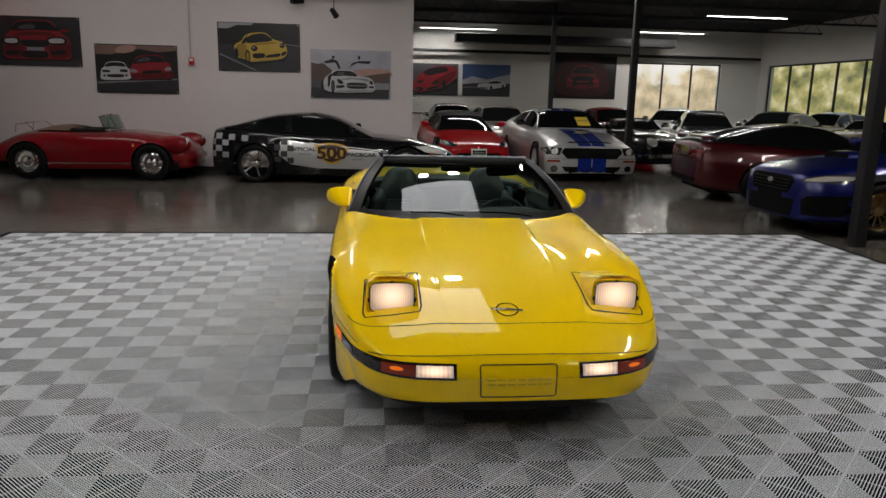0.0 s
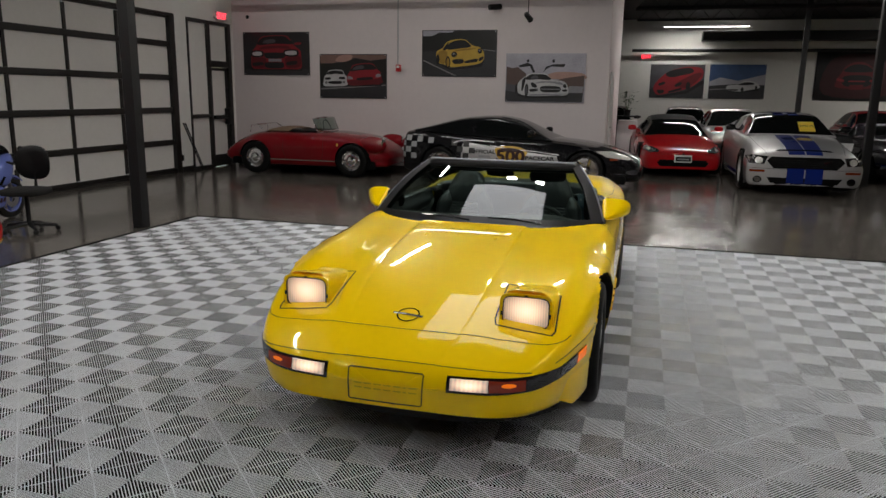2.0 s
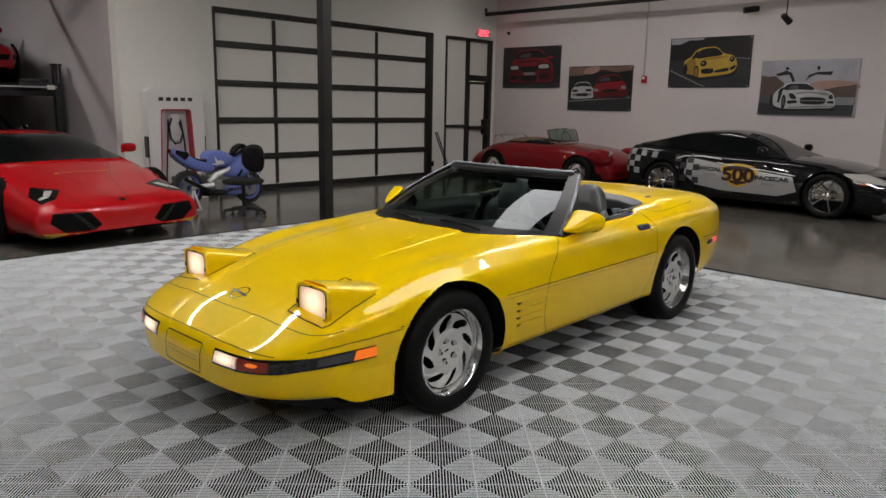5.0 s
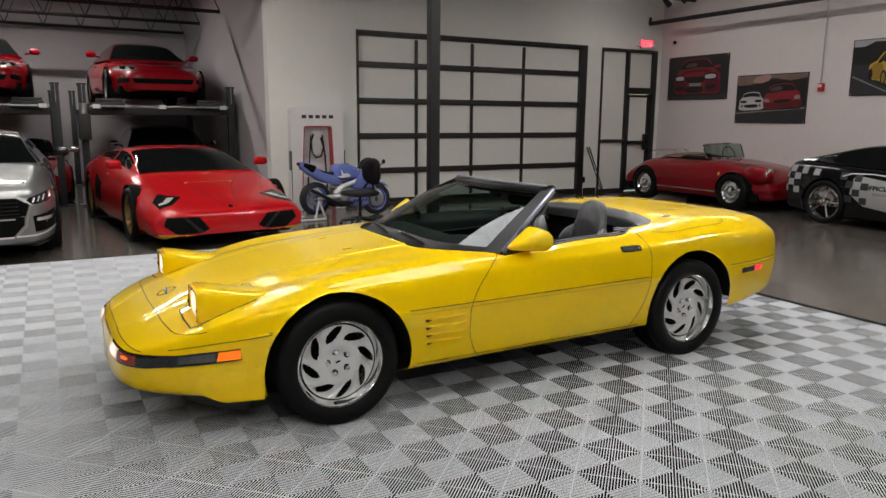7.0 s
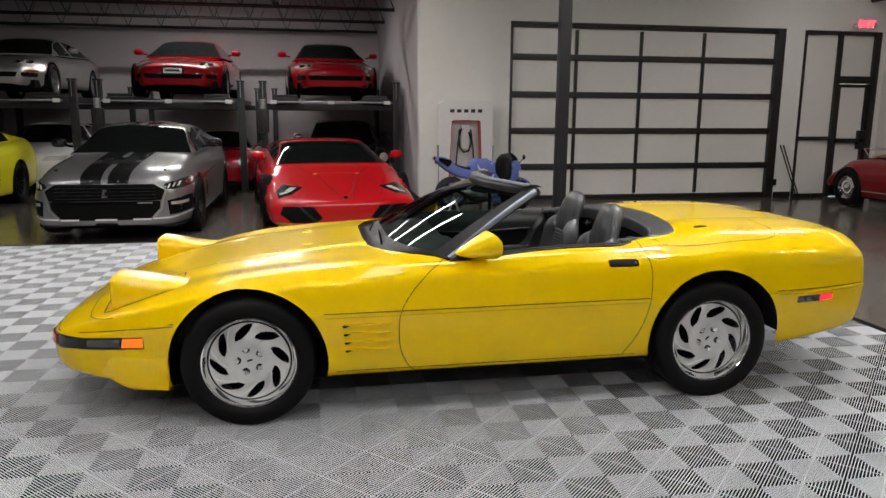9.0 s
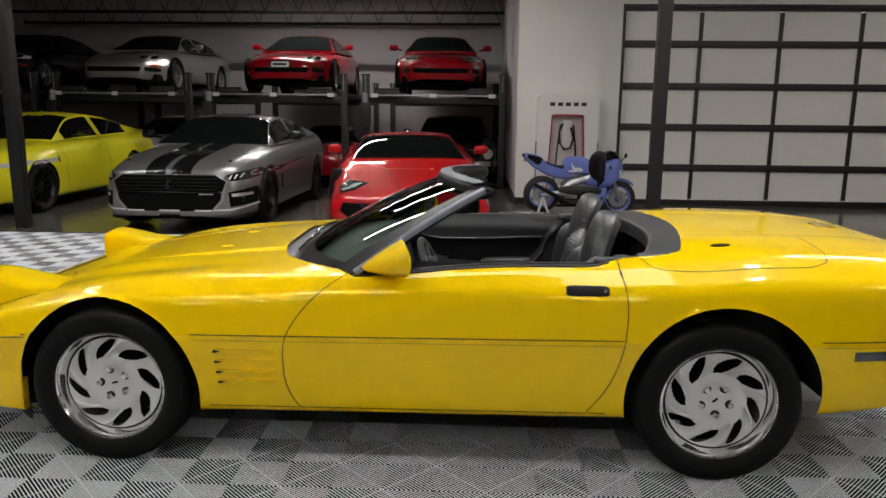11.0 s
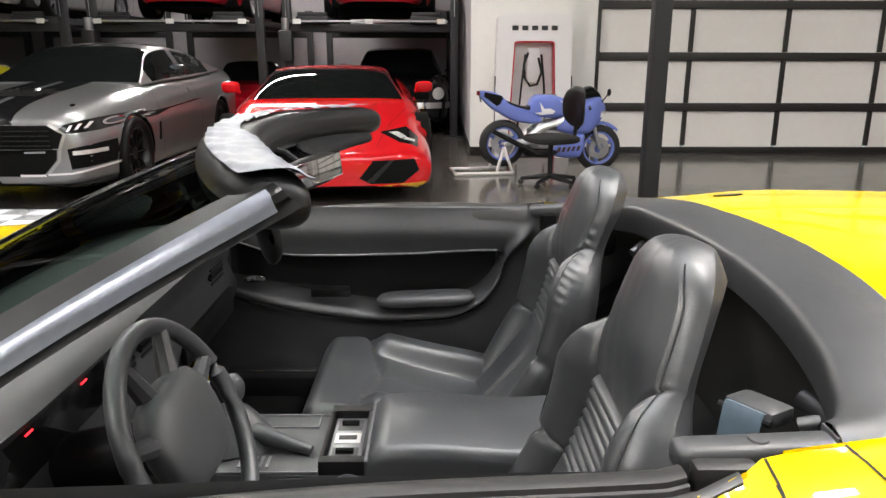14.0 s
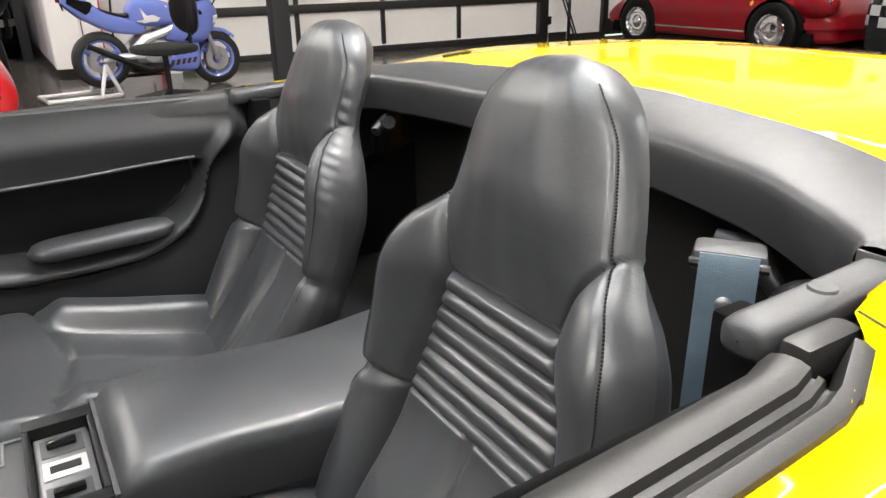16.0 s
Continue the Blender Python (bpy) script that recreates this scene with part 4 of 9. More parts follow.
# pop-up headlamps
def headlamp(s):
    x0, y0, z0 = s * 0.548, -0.655, 0.645
    hw, hh = 0.126, 0.088
    rows = []
    for k in range(15):
        f = k / 14
        y = y0 + 0.02 + f * 0.33
        zc = z0 * (1 - f) + (h_top(y) - 0.03) * f - 0.01 * math.sin(math.pi * f)
        top = (z0 + hh + 0.010) * (1 - f**1.6) + (h_top(y) - 0.012) * f**1.6
        bot = min(z0 - hh - 0.01, h_top(y) - 0.10)
        w = hw * (1 + 0.05 * f)
        sec = []
        for q in range(25):
            t = math.pi * (1 - q / 24)
            cx, cz = math.cos(t), math.sin(t)
            px = w * math.copysign(abs(cx) ** 0.45, cx)
            pz = bot + (top - bot) * abs(cz) ** 0.45
            sec.append((x0 + px, y, pz))
        rows.append(sec)
    pod = part("headlamp_pod", grid_mesh(rows), YELLOW, hero, "raised yellow headlamp pod", 60)
    ring = [(x0 + p[0], p[1]) for p in oval(0, 0, hw - 0.004, hh - 0.002, 40, 0.35)]
    inner = [(x0 + p[0], p[1]) for p in oval(0, 0, 0.106, 0.073, 40, 0.35)]
    bez = [[(x, y0 + 0.022, z0 + z) for x, z in ring + ring[:1]], [(x, y0, z0 + z) for x, z in ring + ring[:1]], [(x, y0 + 0.002, z0 + z) for x, z in inner + inner[:1]], [(x, y0 + 0.02, z0 + z) for x, z in inner + inner[:1]]]
    part("bezel", grid_mesh(bez), YELLOW, pod)
    lens = []
    for j in range(7):
        f = j / 6
        lens.append([(x0 + (x - x0) * f, y0 + 0.004 + 0.008 * f * f, z0 + z * f) for x, z in inner + inner[:1]])
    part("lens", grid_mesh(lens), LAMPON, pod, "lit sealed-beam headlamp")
    part("lens_rim", tubed([(x, y0 + 0.003, z0 + z) for x, z in inner], 0.0032, 6, True), TRIM, pod, "thin dark rim round the lens")
    part("clip", boxed(x0 - 0.008, x0 + 0.008, y0 - 0.004, y0 + 0.01, z0 + 0.072, z0 + 0.082, 0.002), TRIM, pod)
    for q in (-1, 1):
        part("clip", boxed(x0 + q * 0.111 - 0.005, x0 + q * 0.111 + 0.005, y0 - 0.004, y0 + 0.01, z0 - 0.02, z0, 0.002), TRIM, pod)
    hole = [(s * 0.55, -0.700), (s * 0.420, -0.698), (s * 0.408, -0.655), (s * 0.410, -0.345), (s * 0.55, -0.335), (s * 0.676, -0.375), (s * 0.686, -0.655), (s * 0.674, -0.690), (s * 0.55, -0.700)]
    b = bmesh.new()
    ribbon(b, tree0, hole, "z", 1, 0.008, 0.0012)
    part("pod_gap", b, SEAM, pod)


headlamp(-1)
headlamp(1)

# bonnet creases and washer jets
for s in (-1, 1):
    b = bmesh.new()
    for k, (y, z) in enumerate(((0.28, 0), (0.30, 0))):
        ellipsoid(b, (s * 0.21, y, h_top(y) + 0.002), (0.008, 0.02, 0.005), 10)
    part("washer_jet", b, YELLOW, hero)


# door handles and lid locks
for s in (-1, 1):
    hd = part("door_handle", decal(tree0, oval(1.915, 0.762, 0.082, 0.0165, 24, 0.3), "x", s, 0.003, 0.03), TRIM, hero, "black recessed door handle")
    part("handle_flap", decal(tree0, rect(1.838, 1.955, 0.7505, 0.7735), "x", s, 0.008, 0.03), TRIM, hd)
    b = bmesh.new()
    p, n = cast(tree0, "x", s, 1.98, 0.762)
    ellipsoid(b, p + n * 0.004, (0.006, 0.008, 0.008), 10)
    part("lock_barrel", b, CHROME, hd)
    part("lid_lock", decal(tree0, oval(s * 0.57, 2.50, 0.018, 0.04, 16), "z", 1, 0.003, 0.02), TRIM, hero)
fe = part("fuel_lid", decal(tree0, oval(0.0, 3.18, 0.085, 0.085, 28), "z", 1, 0.0025, 0.03), YELLOW, hero, "round fuel lid emblem")
b = bmesh.new()
ribbon(b, tree0, [(0.06 * math.cos(k * math.tau / 24), 3.18 + 0.06 * math.sin(k * math.tau / 24)) for k in range(25)], "z", 1, 0.012, 0.006)
part("emblem_ring", b, GLOSSB, fe)
b = bmesh.new()
ribbon(b, tree0, [(-0.09, 3.19), (0.09, 3.17)], "z", 1, 0.02, 0.008)
part("emblem_flags", b, CHROME, fe)


# windscreen: curved glass in a black frame
def screen_point(u, v):
    """u -1..1 across, v 0 foot .. 1 header"""
    foot = Vector((0.765 * u, 0.695 + 0.29 * u**4, 0.815 - 0.015 * u * u))
    head = Vector((0.545 * u, 1.350 + 0.165 * u * u, 1.137 - 0.014 * u * u))
    p = foot.lerp(head, v)
    p.z += 0.030 * math.sin(math.pi * v) * (1 - 0.4 * u * u)
    p.x += 0.02 * u * math.sin(math.pi * v)
    return p


g = part("windscreen", grid_mesh([[screen_point(-0.985 + 1.97 * i / 30, 0.0 + 0.99 * j / 16) for i in range(31)] for j in range(17)]), CLEAR, hero, "green-tinted windscreen glass", 80)
g.visible_shadow = False
for s in (-1, 1):
    rows = []
    for k in range(21):
        v = k / 20 * 1.02 - 0.02
        p, q = screen_point(s * 0.94, v), screen_point(s * 1.0, v)
        out = Vector((s * 0.03, 0.012, 0.004))
        rows.append([p + Vector((0, -0.004, 0.006)), q + Vector((0, -0.006, 0.008)), q + out + Vector((0, 0, 0.0)), q + out + Vector((0, 0.006, -0.008)), q + out + Vector((-s * 0.006, 0.008, -0.012)), q + out + Vector((-s * 0.004, 0.022, -0.020)), p + Vector((0, 0.036, -0.034)), p + Vector((0, 0.02, -0.02))])
    pil = part("windscreen_pillar", grid_mesh(rows), TRIM, hero, "black windscreen pillar", 25)
    strip = []
    for k in range(21):
        v = k / 20 * 0.97 + 0.01
        q = screen_point(s * 1.0, v)
        strip.append([q + Vector((s * 0.023, 0.002, 0.005)), q + Vector((s * 0.025, 0.003, 0.010)), q + Vector((s * 0.034, 0.010, 0.006)), q + Vector((s * 0.037, 0.014, -0.004)), q + Vector((s * 0.034, 0.018, -0.014))])
    part("pillar_strip", grid_mesh(strip), FILM, pil, "bright metal strip along the pillar edge", 60)
rows = []
for k in range(71):
    f = -1 + 2 * k / 70
    u = 1.035 * math.copysign(1 - (1 - abs(f)) ** 1.25, f)
    r = max(0.02, (1 - abs(u / 1.036) ** 26)) ** 0.5
    p = screen_point(u, 1.0) + Vector((0, -0.006, -0.020))
    rows.append([p + Vector((0, 0.055 * r * math.copysign(abs(math.cos(t)) ** 0.75, math.cos(t)), 0.037 * r * math.copysign(abs(math.sin(t)) ** 0.75, math.sin(t)))) for t in [q * math.tau / 28 for q in range(29)]])
hdr = part("windscreen_header", grid_mesh(rows), TRIM, hero, "black padded windscreen header", 75)
rows = []
for k in range(161):
    u = -1.0 + 2.0 * k / 160
    p = screen_point(u, 1.0) + Vector((0, -0.006, -0.020))
    row = []
    for q in range(17):
        low = 1.35 - 0.95 * min(1.0, max(0.0, (u - 0.35) / 0.4)) + 0.25 * math.sin(7.0 * u + 0.5) * math.sin(2.3 * u)
        t = low + (2.15 - low) * q / 16
        j = 0.0022 * abs(math.sin(13 * u + 3.1 * t)) + 0.0018 * abs(math.sin(29 * u - 5.0 * t + 1.3 * math.sin(9 * u))) + 0.0012 * math.sin(53 * u + 8 * t)
        row.append(p + Vector((0, (0.058 + j) * math.copysign(abs(math.cos(t)) ** 0.75, math.cos(t)), (0.0405 + j) * math.copysign(abs(math.sin(t)) ** 0.75, math.sin(t)))))
    rows.append(row)
part("header_film", grid_mesh(rows), FILMH, hdr, "crumpled pale film on the header", 80)
# scuttle panel and wipers
rows = []
for k in range(41):
    u = -0.965 + 1.93 * k / 40
    p = screen_point(u, 0.0)
    ye = min(cock_front(p.x) - 0.004, p.y - 0.006)
    e, _ = cast(tree0, "z", 1, p.x, ye)
    e = Vector((p.x, ye, e.z - 0.006))
    rows.append([e + Vector((0, 0, -0.03)), e, e.lerp(p, 0.3) + Vector((0, 0, -0.012)), e.lerp(p, 0.7) + Vector((0, 0, -0.014)), p + Vector((0, 0.0, 0.001)), screen_point(u, 0.06) + Vector((0, 0, 0.002))])
part("scuttle", grid_mesh(rows), TRIM, hero)
for s, u0 in ((1, -0.05), (1, 0.55)):
    a, c = screen_point(u0, 0.0), screen_point(u0 - 0.45, 0.035)
    part("wiper", tubed([a + Vector((0, -0.03, 0.01)), a.lerp(c, 0.5) + Vector((0, -0.02, 0.018)), c + Vector((0, -0.01, 0.012))], 0.006, 6), GLOSSB, hero)
# interior mirror and sun visors
MIRM = pose(0.0, 1.462, 1.056, 6, 0, -15)
b = ellipsoid(bmesh.new(), (0, 0, 0), (0.115, 0.014, 0.030), 20, 0.6)
b.transform(MIRM)
im = part("interior_mirror", b, TRIM, hero)
b = boxed(-0.104, 0.104, 0.012, 0.016, -0.023, 0.023, 0.002)
b.transform(MIRM)
part("mirror_glass", b, CHROME, im)
part("mirror_stalk", tubed([(0.0, 1.45, 1.06), (0.0, 1.41, 1.09), (0.0, 1.365, 1.10)], 0.008, 8), TRIM, im)


def sun_visor(x0, x1, reach, rear_z):
    rows = []
    for i in range(33):
        f = i / 32
        r = max(0.03, 1 - abs(2 * f - 1) ** 10) ** 0.5
        x = x0 + (x1 - x0) * f
        front = 1.39 + 0.115 * (x / 0.545) ** 2
        row = []
        for t in [k * math.tau / 24 for k in range(25)]:
            c = math.copysign(abs(math.cos(t)) ** 0.55, math.cos(t))
            g = 0.5 + 0.5 * c * r
            row.append((x, front + reach * g + 0.014 * r * math.sin(t) * (1 if reach < 0.05 else 0), 1.088 + (rear_z - 1.088) * g + 0.011 * r * math.sin(t)))
        rows.append(row)
    return part("sun_visor", grid_mesh(rows), CABIN, hero, "black padded sun visor", 60)


sun_visor(0.225, 0.485, 0.018, 1.005)
sun_visor(-0.50, -0.12, 0.06, 1.062)


# outside mirrors: a wedge that rises from a low point in front to an upright rear edge
def outside_mirror(s):
    rows = []
    for k in range(17):
        f = k / 16
        y = 1.032 + 0.172 * f
        top, bot = 0.832 + 0.108 * f**0.85, 0.826 - 0.030 * f**0.5 + 0.012 * f
        xi, xo = 0.79 - 0.035 * f, 0.80 + 0.155 * f**0.6
        cx, cz, w, h = (xi + xo) / 2, (top + bot) / 2, (xo - xi) / 2, (top - bot) / 2
        rows.append([(s * (cx + w * math.copysign(abs(math.cos(t)) ** 0.6, math.cos(t))), y + 0.034 * f * math.cos(t), cz + h * math.copysign(abs(math.sin(t)) ** 0.7, math.sin(t)) * (1 - 0.22 * math.cos(t))) for t in [q * math.tau / 32 for q in range(33)]])
    last = rows[-1]
    mid = Vector((0, 0, 0))
    for p in last[:-1]:
        mid += Vector(p) / 32
    rows.append([mid + (Vector(p) - mid) * 0.93 + Vector((0, 0.006, 0)) for p in last])
    rows.append([mid + (Vector(p) - mid) * 0.90 + Vector((0, -0.012, 0)) for p in last])
    m = part("door_mirror", grid_mesh(rows), YELLOW, hero, "yellow door mirror", 50)
    glass_rows = [[mid + (Vector(p) - mid) * q + Vector((0, -0.006, 0)) for p in last] for q in (0.0, 0.5, 0.905)]
    part("mirror_glass", grid_mesh(glass_rows), LENSD, m)
    sail = [[(s * 0.70, 1.00, 0.815), (s * 0.735, 0.99, 0.822), (s * 0.80, 1.03, 0.825)], [(s * 0.68, 1.08, 0.865), (s * 0.725, 1.075, 0.872), (s * 0.79, 1.09, 0.850)], [(s * 0.66, 1.18, 0.915), (s * 0.71, 1.175, 0.925), (s * 0.775, 1.17, 0.925)], [(s * 0.665, 1.23, 0.84), (s * 0.71, 1.235, 0.85), (s * 0.765, 1.225, 0.85)], [(s * 0.68, 1.22, 0.80), (s * 0.72, 1.22, 0.80), (s * 0.77, 1.21, 0.80)]]
    part("mirror_sail", grid_mesh(sail), TRIM, m, "black mirror mount", 60)


outside_mirror(-1)
outside_mirror(1)

# ---- wheels ----
TY = tyre_mesh(TYR, 0.222, 0.255)
RIM = saw_rim_mesh(0.225, 0.25)
LIP = lip_mesh(0.225, 0.25)
CAP = mesh_from(boxed(0.066, 0.0728, -0.013, 0.013, -0.004, 0.004, 0.001), DARK, "hub_slot")
b = bmesh.new()
tube(b, [(0.066, 0, 0), (0.078, 0, 0), (0.092, 0, 0)], [0.0135, 0.0135, 0.0105], 6)
NUT = mesh_from(b, CHROME, "wheel_nut")
WELL = mesh_from(lathed([(0.064, 0.0185), (0.0745, 0.0185), (0.0745, 0.0155), (0.0732, 0.013)], 20), DARK, "nut_well")
b = bmesh.new()
lathe(b, [(-0.02, 0.06), (0.0, 0.165), (0.012, 0.165), (0.012, 0.06)], 40)
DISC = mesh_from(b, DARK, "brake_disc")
for s in (-1, 1):
    for cy in (FA, RA):
        x = 0.736 if cy == FA else 0.762
        turn = pose(s * x, cy, HUB, 0, 0, 0 if s > 0 else 180)
        wh = new("wheel", TY)
        wh.parent, wh.matrix_basis = hero, turn @ pose(0, 0, 0, 17 if cy == FA else 40, 0, 0)
        tagged(wh, "black tyre with dressed sidewall")
        for nm, me in (("rim", RIM), ("rim_lip", LIP), ("hub_slot", CAP), ("brake_disc", DISC)):
            share(nm, me, wh, pose(0, 0, 0), "polished alloy saw-blade rim" if nm == "rim" else "")
        for k in range(5):
            t = k * math.tau / 5 + 0.3
            at = pose(0, 0.060 * math.cos(t), 0.060 * math.sin(t))
            share("nut_well", WELL, wh, at)
            share("wheel_nut", NUT, wh, at)


# ---- cockpit of the convertible ----
part("cabin_floor", boxed(-0.64, 0.64, 0.60, 2.33, 0.18, 0.215, 0.01), CARPET, hero, "black carpeted floor")
part("footwell_bulkhead", boxed(-0.66, 0.66, 0.62, 0.66, 0.2, 0.76), DARK, hero)
part("rear_bulkhead", boxed(-0.62, 0.62, 2.37, 2.39, 0.2, 0.84), CARPET, hero)
part("rear_shelf", boxed(-0.62, 0.62, 2.02, 2.368, 0.40, 0.44, 0.02), CARPET, hero)


hollow_top = curve([(0.98, 0.745), (1.08, 0.735), (1.22, 0.695), (1.30, 0.688), (1.60, 0.695), (1.86, 0.708), (2.0, 0.708)])
hollow_low = curve([(0.98, 0.62), (1.06, 0.60), (1.20, 0.565), (1.36, 0.535), (1.55, 0.515), (1.72, 0.522), (1.82, 0.56), (1.88, 0.63), (1.905, 0.71), (2.0, 0.80)])


def door_card(s):
    rows = []
    for i in range(205):
        c = 0.98 + (2.0 - 0.98) * i / 204
        row = []
        for j in range(161):
            z = 0.215 + (0.838 - 0.215) * j / 160
            x = 0.697 - 0.010 * smooth(0.60, 0.75, z)
            x += 0.035 * smooth(0.62, 0.80, z) * (1 - smooth(1.0, 1.9, c))
            x -= 0.020 * math.exp(-(((z - 0.765) / 0.045) ** 2))
            # the hollow between the padded roll and the armrest ledge
            top, low = hollow_top(c), hollow_low(c)
            x += 0.058 * (1 - smooth(top - 0.016, top, z)) * smooth(low, low + 0.028, z) * smooth(0.98, 1.10, c)
            # the ledge stands proud
            x -= 0.030 * math.exp(-(((z - low + 0.012) / 0.022) ** 2)) * smooth(1.0, 1.2, c) * (1 - smooth(1.93, 1.99, c))
            x += 0.02 * (1 - smooth(0.30, 0.48, z))
            row.append((s * x, c, z))
        rows.append(row)
    d = part("door_card", grid_mesh(rows), VINYL, hero, "black moulded door trim", 70)

    inner = []
    for c in steps(1.07, 1.885, 120):
        low, top = hollow_low(c) + 0.026, hollow_top(c) - 0.014
        i = round((c - 0.98) / 1.02 * 204)
        line = []
        for k in range(13):
            z = low + (max(top, low + 0.004) - low) * k / 12
            q = (z - 0.215) / 0.623 * 160
            j = min(159, max(0, int(q)))
            x = rows[i][j][0] + (rows[i][j + 1][0] - rows[i][j][0]) * (q - j)
            line.append((x - s * 0.004, c, z))
        inner.append(line)
    part("door_insert", grid_mesh(inner), TRIM, d, "matt black door insert", 70)

    def on_card(c, z, out=0.0):
        i = min(204, max(0, round((c - 0.98) / 1.02 * 204)))
        j = min(160, max(0, round((z - 0.215) / 0.623 * 160)))
        return (rows[i][j][0] - s * out, c, z)

    b = bmesh.new()
    tube(b, [on_card(c, hollow_top(c) + 0.004, 0.001) for c in steps(1.0, 1.90, 40)], 0.0028, 6)
    # Pale tube that draws the highlight along the hollow's upper edge.
    part("hollow_highlight", b, GALV, d, "pale line that stands in for the hollow's edge highlight")
    b = bmesh.new()
    tube(b, [on_card(c, hollow_low(c) - 0.022, 0.002) for c in steps(1.05, 1.86, 40)], 0.003, 6)
    part("ledge_lip", b, GLOSSB, d)
    rows2 = []
    for i in range(23):
        f = i / 22
        c = 1.515 + 0.30 * f
        r = math.sqrt(max(0.0, 1 - (2 * f - 1) ** 6))
        rows2.append([(s * (0.680 + 0.045 * r * math.copysign(abs(math.cos(t)) ** 0.7, math.cos(t))), c, 0.556 + 0.012 * f + 0.020 * r * math.copysign(abs(math.sin(t)) ** 0.7, math.sin(t))) for t in [k * math.tau / 20 for k in range(21)]])
    part("armrest", grid_mesh(rows2), VINYL, d, "padded armrest", 60)
    b = bmesh.new()
    box(b, min(s * 0.68, s * 0.70), max(s * 0.68, s * 0.70), 1.32, 1.44, 0.565, 0.60, 0.004)
    part("switch_pod", b, GLOSSB, d)
    b = ellipsoid(bmesh.new(), (s * 0.690, 1.15, 0.62), (0.012, 0.035, 0.014), 14)
    part("door_pull", b, CHROME, d, "chrome inner handle")
    part("kick_plate", boxed(min(s * 0.62, s * 0.70), max(s * 0.62, s * 0.70), 1.05, 1.9, 0.215, 0.33, 0.01), TRIM, d)
    part("sill_strip", boxed(min(s * 0.655, s * 0.695), max(s * 0.655, s * 0.695), 1.06, 1.33, 0.331, 0.337, 0.002), CHROME, d, "bright metal sill strip")
    # rubber rail along the top of the door
    rows = []
    for i in range(41):
        c = 1.00 + 0.962 * i / 40
        x = cock_half(c) + 0.002
        z = cast(tree0, "z", 1, s * (x + 0.006), c)[0].z + 0.007
        rows.append([(s * (x + dx), c, z + dz) for dx, dz in ((0.004, -0.02), (0.003, 0.000), (-0.002, 0.002), (-0.010, 0.002), (-0.0125, -0.004), (-0.017, -0.006), (-0.0195, -0.006), (-0.0215, 0.000), (-0.026, 0.001), (-0.0275, -0.003), (-0.030, -0.003), (-0.032, 0.004), (-0.040, 0.006), (-0.052, 0.005), (-0.062, 0.001), (-0.070, -0.010), (-0.076, -0.035))])
    part("door_top_rail", grid_mesh(rows), RAIL, hero, "black rubber window seal", 50)
    rows = []
    for i in range(9):
        c = 1.962 + 0.054 * i / 8
        x = cock_half(c) + 0.002
        z = cast(tree0, "z", 1, s * (x + 0.010), c)[0].z + 0.007
        rows.append([(s * (x + dx), c, z + dz) for dx, dz in ((0.007, -0.03), (0.005, -0.001), (-0.002, 0.002), (-0.010, 0.002), (-0.0125, -0.006), (-0.020, -0.03))])
    part("seal_end", grid_mesh(rows), RAIL, hero, "", 50)


def quarter_trim(s):
    rows = []
    for i in range(21):
        c = 2.035 + 0.29 * i / 20
        rows.append([(s * (0.665 - 0.05 * (i / 20)), c, 0.215), (s * (0.660 - 0.05 * (i / 20)), c, 0.60), (s * (0.645 - 0.04 * (i / 20)), c, 0.80), (s * (0.645 - 0.04 * (i / 20)), c, 0.838)])
    part("quarter_trim", grid_mesh(rows), VINYL, hero, "", 60)
    part("door_jamb", boxed(min(s * 0.60, s * 0.668), max(s * 0.60, s * 0.668), 1.998, 2.036, 0.25, 0.835, 0.004), DARK, hero)
    rows = []
    for f, g in ((0, 0.05), (0.006, 0.6), (0.03, 0.92), (0.10, 1.0), (0.4, 1.0), (0.7, 1.0), (0.99, 1.0), (1.0, 0.3)):
        zt = cast(tree0, "z", 1, s * 0.69, 1.965 + 0.175 * f)[0].z + 0.002
        rows.append([(s * (0.650 + 0.006 * f + 0.021 * math.copysign(abs(math.cos(t)) ** 0.6, math.cos(t)) * g), 1.965 + 0.175 * f, zt - 0.012 + 0.016 * g * math.copysign(abs(math.sin(t)) ** 0.6, math.sin(t))) for t in [k * math.tau / 20 for k in range(21)]])
    la = part("latch_cover", grid_mesh(rows), VINYL, hero, "grey plastic latch cover", 60)
    part("cover_button", lathed([(0.0, 0.001), (0.0, 0.011), (-0.004, 0.013)], 18, "z"), VINYL, la).matrix_basis = pose(s * 0.653, 2.06, cast(tree0, "z", 1, s * 0.69, 2.06)[0].z + 0.0075)
    zb = cast(tree0, "z", 1, s * 0.70, 2.03)[0].z
    bracket = boxed(min(s * 0.674, s * 0.700), max(s * 0.674, s * 0.700), 1.975, 2.045, zb - 0.03, zb + 0.001, 0.008)
    part("latch_bracket", bracket, RAIL, la, "grey latch bracket")
    part("joint_strip", boxed(min(s * 0.632, s * 0.668), max(s * 0.632, s * 0.668), 2.1405, 2.1435, 0.80, cast(tree0, "z", 1, s * 0.66, 2.142)[0].z + 0.004), ALLOYD, la)


for s in (-1, 1):
    door_card(s)
    quarter_trim(s)


